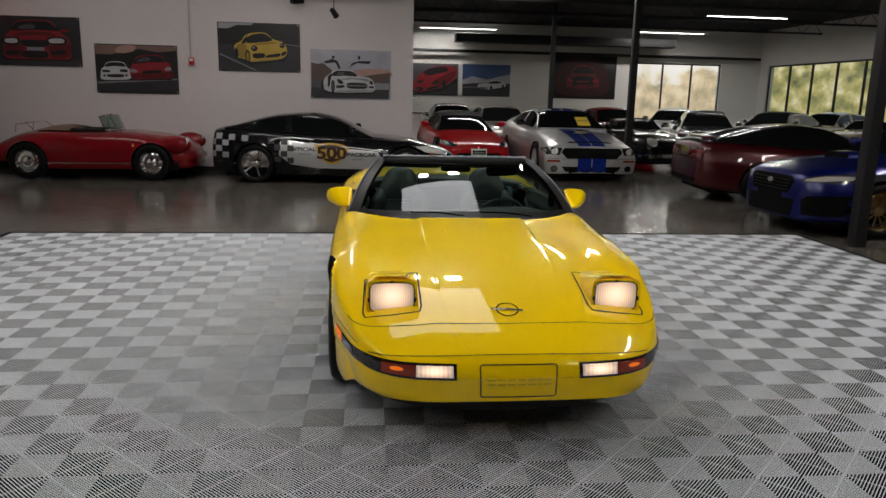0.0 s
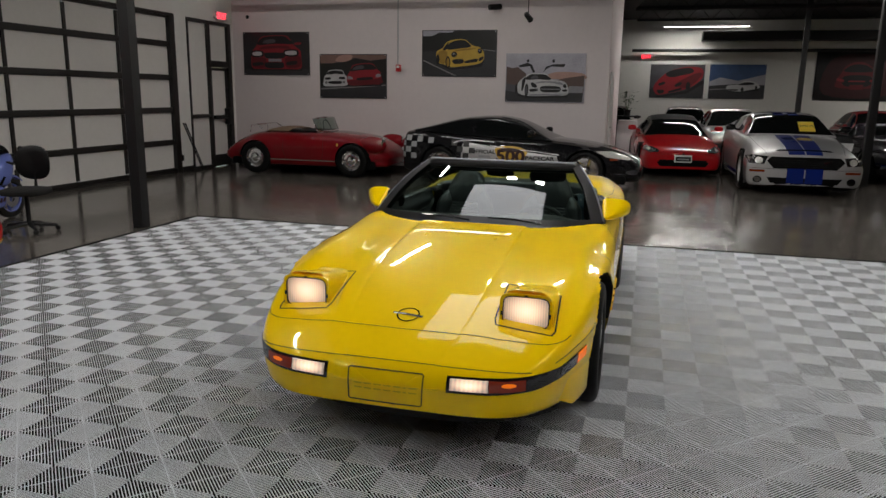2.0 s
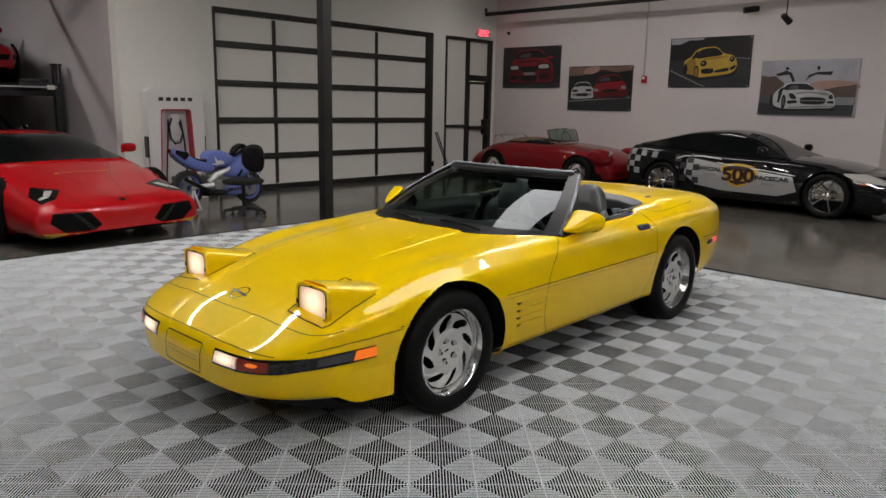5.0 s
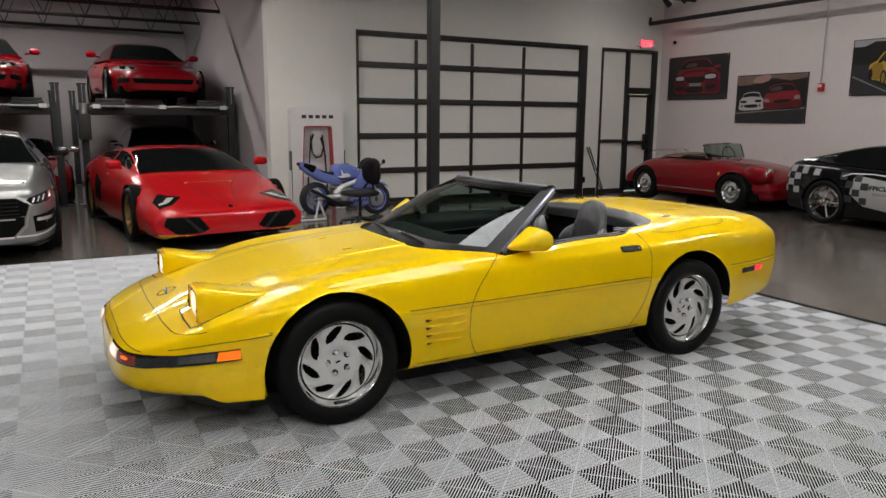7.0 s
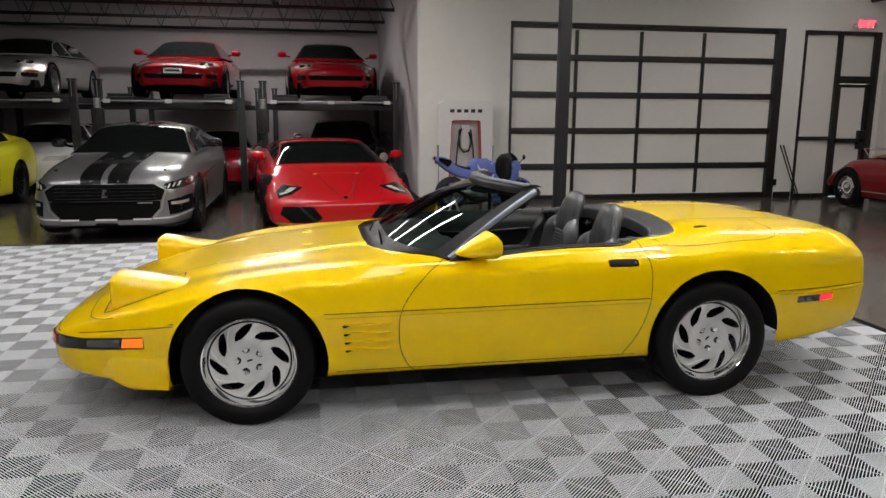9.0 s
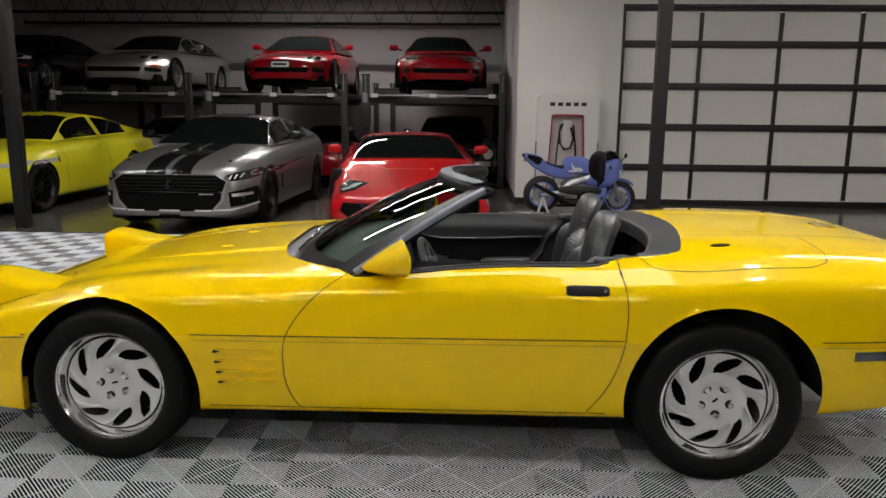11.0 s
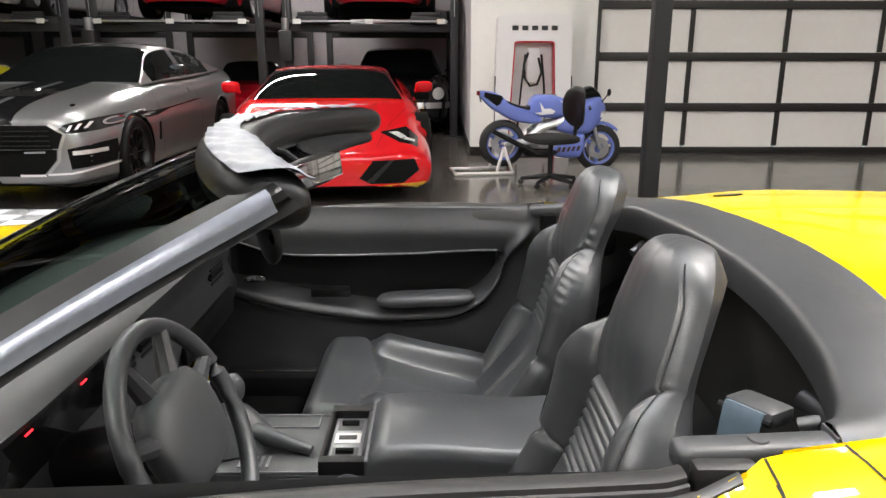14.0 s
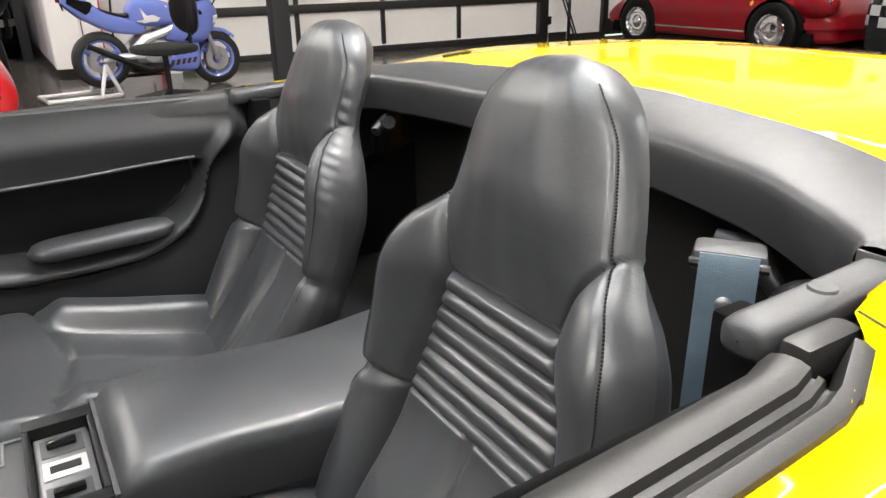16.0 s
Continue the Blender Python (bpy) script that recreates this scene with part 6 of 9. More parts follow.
        for q in F:
            i, k = q[0] // n, q[0] % n
            v = abs(k + 0.5 - (nv - 1)) / (nv - 1)
            c = st[i]
            if v < 0.46:
                kind = "windscreen" if c < fr else "rear_window" if c > rr else "roof"
            elif v < 0.54:
                kind = "roof" if fr <= c <= rr else "pillar"
            else:
                g = (c - a) / (z - a)
                post = any(abs(g - p) < 0.022 for p in pillars)
                lo_, hi_ = a + (f - a) * 0.40, z - (z - r_) * 0.55
                kind = "side_window" if lo_ < c < hi_ and not post and v < 0.95 and (zr(c) - self.top(c)) > 0.09 else "pillar"
            groups[kind].append(q)
        for kind, fs in groups.items():
            if not fs:
                continue
            if kind == "side_window":
                for s in (-1, 1):
                    part(kind, mesh_of(V, [q for q in fs if V[q[0]].x * s > 0]), gmat, self.ob, "", 60)
            else:
                part(kind, mesh_of(V, fs), gmat if "window" in kind or kind == "windscreen" else roofmat, self.ob, "", 60)
        self.cab = BVHTree.FromPolygons([tuple(v) for v in V], F)

    def lay(self, name, outline, axis, sign, mat, lift=0.005, label="", both=False, parent=None, tree=None, depth=0.012):
        made = None
        if axis == "y" and self.drop:
            outline = self.lowered(outline)
        for s in (1, -1) if both else (1,):
            pts = outline if s == 1 else [(-p, q) for p, q in outline] if axis != "x" else outline
            made = part(name, decal(tree or self.tree, pts, axis, sign * (s if axis == "x" else 1), lift, 0.06, depth), mat, parent or self.ob, label)
        return made

    def lowered(self, pts):
        """Front trim follows a lower nose: all of the drop at lamp height, none at the lip."""
        return [(p, q - self.drop * min(1.0, max(0.0, (q - 0.28) / 0.30))) for p, q in pts]

    def line(self, name, pts, axis, sign, mat, width=0.006, lift=0.002, both=False):
        if axis == "y" and self.drop:
            pts = self.lowered(pts)
        for s in (1, -1) if both else (1,):
            b = bmesh.new()
            q = pts if s == 1 or axis == "x" else [(-p, r) for p, r in pts]
            ribbon(b, self.tree, q, axis, sign * (s if axis == "x" else 1), width, lift, 0.05)
            part(name, b, mat, self.ob)

    def mirrors(self, c, z, mat=None, out=0.10):
        w = self.wid(c)
        for s in (-1, 1):
            b = ellipsoid(bmesh.new(), (s * (w * 0.98 + out), c, z), (0.095, 0.07, 0.06), 16, 0.7)
            tube(b, [(s * w * 0.90, c, z - 0.05), (s * (w + out * 0.6), c, z - 0.02)], 0.02, 6)
            part("door_mirror", b, mat or self.mat, self.ob)

    def doors(self, c0, c1):
        t = self.top
        self.line("door_seam", [(c0, t(c0) - 0.06), (c0 - 0.03, 0.5), (c0 + 0.02, 0.27)], "x", 1, SEAM, both=True)
        self.line("door_seam", [(c1, t(c1) - 0.06), (c1 + 0.02, 0.5), (c1 - 0.08, 0.27)], "x", 1, SEAM, both=True)
        self.lay("door_handle", oval(c1 - 0.14, t(c1) - 0.16, 0.08, 0.016, 14, 0.5), "x", 1, self.mat, 0.012, both=True)


def supra(name, m, mat, label, plate=False):
    c = Car(name, m, label, mat, 4.51, 1.81, 2.55, 0.93, [(-0.93, 0.50), (-0.90, 0.58), (-0.75, 0.645), (-0.4, 0.72), (0.2, 0.81), (0.7, 0.87), (1.6, 0.90), (2.6, 0.95), (3.3, 0.98), (3.52, 0.92), (3.58, 0.70)], [(0.45, 0.86), (1.25, 1.22), (1.7, 1.265), (2.2, 1.23), (3.25, 0.97)], 0.19, 0.315, 0.225, "five", ALLOYD, (0.80, 0.86), 0.05, tumble=0.62, cabin_w=0.84, group="lifted sports coupes", nose_round=0.16)
    c.lay("headlamp", [(0.42, 0.60), (0.44, 0.675), (0.60, 0.69), (0.74, 0.66), (0.78, 0.60), (0.60, 0.58)], "y", -1, LENS, 0.006, both=True)
    for x in (0.50, 0.63):
        c.lay("projector", oval(x, 0.63, 0.04, 0.035, 14), "y", -1, CHROME, 0.012, both=True)
    c.lay("lower_intake", [(-0.50, 0.35), (-0.54, 0.44), (0.54, 0.44), (0.50, 0.35)], "y", -1, DARK, 0.003)
    c.lay("side_intake", oval(0.66, 0.40, 0.08, 0.045, 16, 0.6), "y", -1, DARK, 0.003, both=True)
    c.lay("turn_lamp", oval(0.68, 0.47, 0.07, 0.022, 16, 0.6), "y", -1, AMBERD, 0.006, both=True)
    if plate:
        p = c.lay("dealer_plate", rect(-0.19, 0.19, 0.42, 0.56), "y", -1, GLOSSB, 0.02)
        c.lay("plate_card", rect(-0.165, 0.165, 0.445, 0.535), "y", -1, PLATE, 0.026, parent=p)
        c.lay("plate_bar", rect(-0.13, 0.13, 0.475, 0.505), "y", -1, INK, 0.030, parent=p)
    c.mirrors(0.95, 0.96)
    c.doors(0.55, 1.75)
    return c


def pony(name, m, mat, label, stripe, modern=True, group="parked sports cars"):
    nose = [(-0.92, 0.56), (-0.90, 0.71), (-0.82, 0.785), (-0.4, 0.885), (0.3, 0.965), (0.7, 1.0), (1.8, 1.02)]
    if not modern:
        nose = [(-0.92, 0.50), (-0.905, 0.64), (-0.85, 0.705), (-0.6, 0.785), (-0.2, 0.865), (0.3, 0.935), (0.7, 0.985), (1.8, 1.01)]
    c = Car(name, m, label, mat, 4.80, 1.92, 2.72, 0.92, nose + [(2.8, 1.06), (3.6, 1.10), (3.82, 1.05), (3.88, 0.80)], [(0.55, 0.99), (1.30, 1.34), (1.75, 1.38), (2.3, 1.34), (3.35, 1.08)], 0.17 if modern else 0.13, 0.345, 0.25, "ten", BLACKALLOY if modern else ALLOY, (0.86 if modern else 0.97, 0.88), 0.045, tumble=0.55, cabin_w=0.83, pillars=(0.46,), nose_round=0.08 if modern else 0.05, tw=0.27, group=group)
    c.drop = 0.065 if modern else 0.0
    gap = 0.035 if modern else 0.012
    c.lay("bonnet_stripe", [(gap, -0.86), (gap, 0.60), (0.30, 0.60), (0.27, -0.86)], "z", 1, stripe, 0.003, both=True)
    c.lay("roof_stripe", [(0.04, 1.24), (0.04, 2.35), (0.23, 2.35), (0.23, 1.24)], "z", 1, stripe, 0.004, both=True, tree=c.cab)
    return c


def dark_grille(c, pts, label=""):
    return c.lay("grille", pts, "y", -1, DARK, 0.004, label)


# ---- the lift bay ----
def lift(y0, y1):
    L = thing("car_lift", pose(-9.3, 0, 0), "four-post black steel car lift, raised", "car lift", "car lifts")
    for x in (0.0, -4.4):
        for y in (y0, y1):
            p = part("post", boxed(x - 0.06, x + 0.06, y - 0.06, y + 0.06, 0.0, 2.08, 0.006), LIFTST, L)
            part("base_plate", boxed(x - 0.16, x + 0.16, y - 0.16, y + 0.16, -0.013, 0.012, 0.003), LIFTST, p)
            part("cable_head", boxed(x - 0.075, x + 0.075, y - 0.075, y + 0.075, 2.082, 2.12, 0.006), LIFTST, p)
            part("cable", tubed([(x + 0.09, y, 1.8), (x + 0.09, y, 2.1)], 0.006, 5), GALV, p)
    for x in (0.0, -4.4):
        part("crossbeam", boxed(x - 0.07, x + 0.07, y0 + 0.062, y1 - 0.062, 1.58, 1.70, 0.006), LIFTST, L)
    for y in (y0 + 0.42, y1 - 0.42):
        part("runway", boxed(-4.6, 0.25, y - 0.24, y + 0.24, 1.702, 1.80, 0.008), LIFTST, L)
        part("wheel_stop", boxed(0.16, 0.24, y - 0.22, y + 0.22, 1.802, 1.86, 0.01), LIFTST, L)
    part("front_rail", boxed(0.26, 0.30, y0 + 0.1, y1 - 0.1, 1.715, 1.742, 0.006), GALV, L)
    for y in (y0 + 0.2, y1 - 0.2, 0.5 * (y0 + y1)):
        part("label_card", boxed(0.302, 0.306, y - 0.06, y + 0.06, 1.69, 1.76), PLATE, L)
    part("power_unit", boxed(0.07, 0.25, y0 - 0.10, y0 + 0.10, 1.15, 1.60, 0.03), STEEL, L)
    part("motor_cap", tubed([(0.16, y0, 1.60), (0.16, y0, 1.78)], 0.06, 14), GALV, L)


for y0, y1 in ((3.16, 5.70), (0.22, 2.75), (-2.76, -0.22), (-5.75, -3.2)):
    lift(y0, y1)

supra("red_coupe", pose(-10.35, 4.50, 1.80, 0, 0, 93), RED, "red sports coupe raised on a car lift")
supra("red_coupe", pose(-10.35, 1.52, 1.80, 0, 0, 90), RED, "red sports coupe with dealer plate on a lift", True)
supra("silver_coupe", pose(-10.45, -1.75, 1.80, 0, 0, 90), SILVER, "silver sports coupe raised on a car lift")
supra("black_coupe", pose(-10.3, -4.45, 1.80, 0, 0, 94), BLACKP, "black sports coupe raised on a car lift")

# wedge-shaped red supercar
c = Car("red_supercar", pose(-4.98, 4.36, 0, 0, 0, 96), "low bright red wedge-shaped supercar on the floor", LRED, 4.78, 2.03, 2.70, 1.10, [(-1.10, 0.36), (-1.08, 0.42), (-1.0, 0.47), (-0.5, 0.615), (0.0, 0.74), (0.35, 0.815), (1.4, 0.90), (2.4, 0.96), (3.2, 0.93), (3.6, 0.86), (3.68, 0.6)], [(0.30, 0.83), (1.35, 1.115), (1.7, 1.135), (2.1, 1.11), (3.2, 0.94)], 0.13, 0.335, 0.25, "mesh", BRONZE, (0.92, 0.90), 0.012, tumble=0.62, cabin_w=0.80, pillars=(0.5,), nose_round=0.05, tw=0.27)
c.lay("headlamp", [(0.50, -0.62), (0.66, -0.86), (0.82, -0.90), (0.84, -0.66), (0.74, -0.48)], "z", 1, GLOSSB, 0.004, "dark arrow-shaped headlamp", both=True)
c.lay("lamp_glint", [(0.58, -0.63), (0.68, -0.78), (0.73, -0.74), (0.66, -0.62)], "z", 1, LENS, 0.008, both=True)
c.lay("lamp_bar", [(0.70, -0.80), (0.80, -0.82), (0.80, -0.78), (0.72, -0.76)], "z", 1, LENS, 0.008, both=True)
c.lay("side_intake", [(0.30, 0.24), (0.42, 0.385), (0.78, 0.395), (0.82, 0.30), (0.68, 0.19), (0.40, 0.19)], "y", -1, DARK, 0.004, "black hexagonal intake", both=True)
c.lay("intake_blade", [(0.36, 0.20), (0.56, 0.385), (0.60, 0.385), (0.42, 0.20)], "y", -1, TRIM, 0.010, both=True)
c.lay("lip", [(-0.86, 0.145), (-0.88, 0.20), (-0.40, 0.165), (0.40, 0.165), (0.88, 0.20), (0.86, 0.145)], "y", -1, GOLD, 0.012)
c.line("bonnet_crease", [(0.06, -1.02), (0.24, -0.3), (0.50, 0.22)], "z", 1, SEAM, 0.007, both=True)
c.line("wing_crease", [(0.46, -0.95), (0.60, -0.40), (0.80, 0.10)], "z", 1, SEAM, 0.005, both=True)
c.lay("badge", oval(0, -0.98, 0.028, 0.035, 12), "z", 1, GLOSSB, 0.004)
c.lay("side_scoop", [(1.75, 0.32), (1.60, 0.62), (2.05, 0.72), (2.1, 0.38)], "x", 1, DARK, 0.004, both=True)
c.mirrors(0.62, 0.93, LRED, 0.02)
c.doors(0.5, 1.55)

# grey pony car with black stripes
c = pony("grey_muscle_coupe", pose(-4.74, 1.66, 0, 0, 0, 90), GREYP, "grey muscle coupe with twin black stripes", BLACKP)
dark_grille(c, [(-0.62, 0.56), (-0.66, 0.68), (-0.54, 0.755), (0.54, 0.755), (0.66, 0.68), (0.62, 0.56)])
c.lay("lower_grille", [(-0.48, 0.27), (-0.60, 0.44), (-0.61, 0.55), (0.61, 0.55), (0.60, 0.44), (0.48, 0.27)], "y", -1, DARK, 0.005)
for k in range(4):
    c.lay("grille_slat", rect(-0.56, 0.56, 0.585 + 0.04 * k, 0.592 + 0.04 * k), "y", -1, TRIM, 0.012)
c.lay("nose_stripe", [(0.035, 0.762), (0.035, 0.875), (0.27, 0.872), (0.27, 0.762)], "y", -1, BLACKP, 0.004, both=True)
c.lay("headlamp", [(0.61, 0.695), (0.66, 0.752), (0.80, 0.79), (0.935, 0.815), (0.94, 0.73), (0.84, 0.692), (0.72, 0.682)], "y", -1, GLOSSB, 0.006, "dark slit headlamp", both=True)
for k in range(3):
    c.lay("lamp_bar", [(0.685 + 0.045 * k, 0.700 + 0.008 * k), (0.700 + 0.045 * k, 0.742 + 0.010 * k), (0.715 + 0.045 * k, 0.744 + 0.010 * k), (0.700 + 0.045 * k, 0.700 + 0.008 * k)], "y", -1, ALLOY, 0.012, both=True)
c.lay("projector_ring", oval(0.872, 0.756, 0.034, 0.030, 18), "y", -1, CHROME, 0.011, both=True)
c.lay("projector_lens", oval(0.872, 0.756, 0.022, 0.019, 16), "y", -1, LENSD, 0.016, both=True)
c.lay("grille_lip", rect(-0.58, 0.58, 0.548, 0.564), "y", -1, GLOSSB, 0.022)
c.lay("badge_bar", rect(0.36, 0.52, 0.515, 0.532), "y", -1, GALV, 0.012)
c.lay("wing_outlet", [(0.50, 0.42), (0.52, 0.60), (0.56, 0.60), (0.55, 0.42)], "x", 1, DARK, 0.004, both=True)
for q in ((-0.50, -0.30), (-0.12, 0.12), (0.30, 0.50)):
    c.lay("lip_strip", rect(q[0], q[1], 0.268, 0.288), "y", -1, WHITEPL, 0.010)
c.lay("fog_pocket", [(0.70, 0.33), (0.685, 0.55), (0.90, 0.60), (0.90, 0.36)], "y", -1, DARK, 0.005, both=True)
c.lay("day_lamp", rect(0.72, 0.87, 0.485, 0.53), "y", -1, LENS, 0.010, both=True)
# Silver lines paint the highlight on the body-coloured frame's edges.
c.line("surround_highlight", [(0.56, 0.76), (0.675, 0.68), (0.635, 0.55), (0.62, 0.43), (0.52, 0.285)], "y", -1, SILVER, 0.022, 0.010, both=True)
c.line("lip_edge", [(0.52, 0.285), (0.70, 0.29), (0.90, 0.34), (0.925, 0.60)], "y", -1, WHITEPL, 0.018, 0.010, both=True)
c.lay("snake_badge", [(-0.03, 0.60), (-0.015, 0.70), (0.03, 0.69), (0.0, 0.65), (0.03, 0.61)], "y", -1, CHROME, 0.012)
c.lay("splitter", rect(-0.90, 0.90, 0.175, 0.215), "y", -1, GLOSSB, 0.03, depth=0.08)
c.lay("bonnet_vent", [(-0.2, -0.35), (-0.2, 0.05), (0.2, 0.05), (0.2, -0.35)], "z", 1, DARK, 0.006)
c.lay("bonnet_pin", oval(0.62, -0.55, 0.02, 0.03, 10), "z", 1, BLACKP, 0.008, both=True)
c.mirrors(0.95, 1.10, BLACKP)
c.doors(0.62, 1.85)

# lime-yellow pony car
c = pony("yellow_muscle_coupe", pose(-5.50, -1.78, 0, 0, 0, 90), YELLOW2, "lime-yellow muscle coupe with black wheels", YELLOW2)
dark_grille(c, [(-0.60, 0.56), (-0.66, 0.68), (-0.52, 0.76), (0.52, 0.76), (0.66, 0.68), (0.60, 0.56)])
c.lay("lower_grille", [(-0.58, 0.26), (-0.62, 0.48), (0.62, 0.48), (0.58, 0.26)], "y", -1, DARK, 0.005)
c.lay("headlamp", [(0.66, 0.70), (0.68, 0.76), (0.92, 0.80), (0.93, 0.74)], "y", -1, LENS, 0.006, both=True)
c.lay("wing_badge", [(0.42, 0.66), (0.43, 0.76), (0.46, 0.75), (0.45, 0.67)], "x", 1, INK, 0.005, both=True)
c.mirrors(0.95, 1.10, BLACKP)
c.doors(0.62, 1.85)

# cars at the back under the lifts
c = Car("black_classic", pose(-10.2, 4.75, 0, 0, 0, 90), "black classic muscle car parked under a lift", BLACKP, 4.8, 1.85, 2.75, 0.95, [(-0.95, 0.72), (-0.93, 0.80), (-0.4, 0.90), (0.6, 0.95), (1.8, 0.96), (3.0, 0.98), (3.8, 0.92), (3.85, 0.7)], [(0.75, 0.93), (1.25, 1.33), (1.7, 1.37), (2.3, 1.33), (3.3, 0.97)], 0.22, 0.33, 0.19, "hubcap", CHROME, (0.92, 0.90), 0.03, tumble=0.4, cabin_w=0.84)
c.lay("bumper_bar", rect(-0.86, 0.86, 0.44, 0.53), "y", -1, CHROME, 0.05, depth=0.05)
c.lay("headlamp", oval(0.70, 0.66, 0.09, 0.09), "y", -1, LENS, 0.015, both=True)
dark_grille(c, rect(-0.56, 0.56, 0.58, 0.74))
c.mirrors(0.95, 1.02, CHROME)
c = Car("red_roadster", pose(-10.1, 2.15, 0, 0, 0, 90), "small red roadster with a frameless screen", RED, 3.9, 1.62, 2.25, 0.80, [(-0.80, 0.50), (-0.77, 0.60), (-0.3, 0.72), (0.5, 0.80), (1.5, 0.82), (2.4, 0.83), (3.0, 0.74), (3.1, 0.5)], [(0.75, 0.80), (0.98, 1.13), (1.02, 1.135), (1.06, 1.13), (1.09, 0.82)], 0.18, 0.31, 0.2, "hubcap", CHROME, (0.84, 0.80), 0.05, roofmat=CHROME, glassmat=GLASSD)
c.lay("headlamp", oval(0.56, 0.58, 0.08, 0.08), "y", -1, LENS, 0.02, both=True)
c.mirrors(0.85, 0.92, CHROME)
c = Car("white_coupe", pose(-10.2, -1.35, 0, 0, 0, 90), "white sports coupe with a rear wing under a lift", WHITEP, 4.4, 1.78, 2.55, 0.90, [(-0.90, 0.55), (-0.87, 0.64), (-0.3, 0.80), (0.6, 0.92), (1.8, 0.95), (3.0, 1.0), (3.4, 0.98), (3.5, 0.7)], [(0.55, 0.90), (1.25, 1.27), (1.7, 1.31), (2.2, 1.27), (3.2, 1.0)], 0.18, 0.32, 0.22, "five", ALLOYD, (0.84, 0.86), 0.045)
c.lay("headlamp", [(0.45, 0.62), (0.5, 0.70), (0.76, 0.70), (0.76, 0.62)], "y", -1, LENS, 0.006, both=True)
c.mirrors(0.95, 1.0)
w = bmesh.new()
box(w, -0.75, 0.75, 3.15, 3.4, 1.22, 1.25, 0.01)
for s in (-0.5, 0.5):
    box(w, s - 0.02, s + 0.02, 3.2, 3.36, 0.97, 1.222)
part("rear_wing", w, TRIM, c.ob)

# ---- along the poster wall ----
# red open sports car of the fifties
c = Car("vintage_roadster", pose(-3.68, 13.86, 0, 0, 0, 90), "dark red rounded vintage roadster with tan top cover", WINE, 3.62, 1.67, 2.09, 0.68, [(-0.68, 0.40), (-0.66, 0.52), (-0.56, 0.64), (-0.3, 0.75), (0.2, 0.83), (0.6, 0.86), (1.2, 0.86), (1.8, 0.865), (2.2, 0.83), (2.6, 0.70), (2.86, 0.52), (2.94, 0.36)], None, 0.19, 0.32, 0.19, "hubcap", CHROME, (0.80, 0.72), 0.07, nose_round=0.14, tw=0.18, arch_r=0.35)
for s in (-1, 1):
    b = bmesh.new()
    lathe(b, [(0.0, 0.001), (-0.012, 0.04), (-0.006, 0.075), (0.01, 0.085)], 24, "y")
    b.transform(pose(s * 0.60, -0.60, 0.66, 12, 0, 0))
    hl = part("headlamp", b, LENS, c.ob, "round chrome-ringed headlamp")
    part("chrome_ring", tubed([(s * 0.60 + 0.088 * math.cos(t), -0.595, 0.662 + 0.088 * math.sin(t)) for t in [k * math.tau / 24 for k in range(24)]], 0.012, 8, True), CHROME, hl)
    part("wing_mound", ellipsoid(bmesh.new(), (s * 0.60, -0.36, 0.63), (0.15, 0.30, 0.165), 20), WINE, c.ob)
# screen with a chrome frame
rows = [[(0.52 * u, 0.72 + 0.12 * u * u + 0.10 * v, 0.86 + 0.27 * v * (1 - 0.12 * u**4)) for u in [k / 10 - 1 for k in range(21)]] for v in (0, 0.33, 0.66, 1.0)]
g = part("windscreen", grid_mesh(rows), CLEAR, c.ob)
part("screen_frame", tubed(rows[3] + [rows[2][-1], rows[1][-1], rows[0][-1]] + rows[0][::-1] + [rows[1][0], rows[2][0]], 0.012, 8, True), CHROME, c.ob)
b = bmesh.new()
rows = []
for i in range(13):
    f = i / 12
    rows.append([(u * 0.56 * (1 - 0.12 * f), 1.45 + 0.62 * f, 0.85 + (0.10 * math.sin(math.pi * (0.25 + 0.7 * f)) - 0.02) * (1 - u**4)) for u in [k / 8 - 1 for k in range(17)]])
part("top_cover", grid_mesh(rows), TAN, c.ob, "tan folded-top cover")
part("cockpit", boxed(-0.50, 0.50, 0.86, 1.48, 0.70, 0.868, 0.02), CABIN, c.ob)
part("steering_wheel", tubed([(0.25 + 0.17 * math.cos(t), 0.98 + 0.05 * math.sin(t), 0.90 + 0.16 * math.sin(t)) for t in [k * math.tau / 20 for k in range(20)]], 0.01, 6, True), INK, c.ob)
c.line("side_strip", [(0.35, 0.30), (1.75, 0.30)], "x", 1, CHROME, 0.02, 0.008, both=True)
c.lay("bumper", [(-0.70, 0.36), (-0.70, 0.43), (0.70, 0.43), (0.70, 0.36)], "y", -1, WINE, 0.04, depth=0.05)
part("luggage_rail", tubed([(-0.45, 2.1, 0.86), (-0.42, 2.25, 0.97), (0.42, 2.25, 0.97), (0.45, 2.1, 0.86)], 0.009, 6), CHROME, c.ob)
part("luggage_rail", tubed([(-0.35, 2.45, 0.80), (-0.35, 2.42, 0.94), (0.35, 2.42, 0.94), (0.35, 2.45, 0.80)], 0.009, 6), CHROME, c.ob)
c.doors(0.62, 1.45)
c.lay("side_badge", oval(0.30, 0.62, 0.02, 0.028, 12), "x", 1, GOLD, 0.004, both=True)

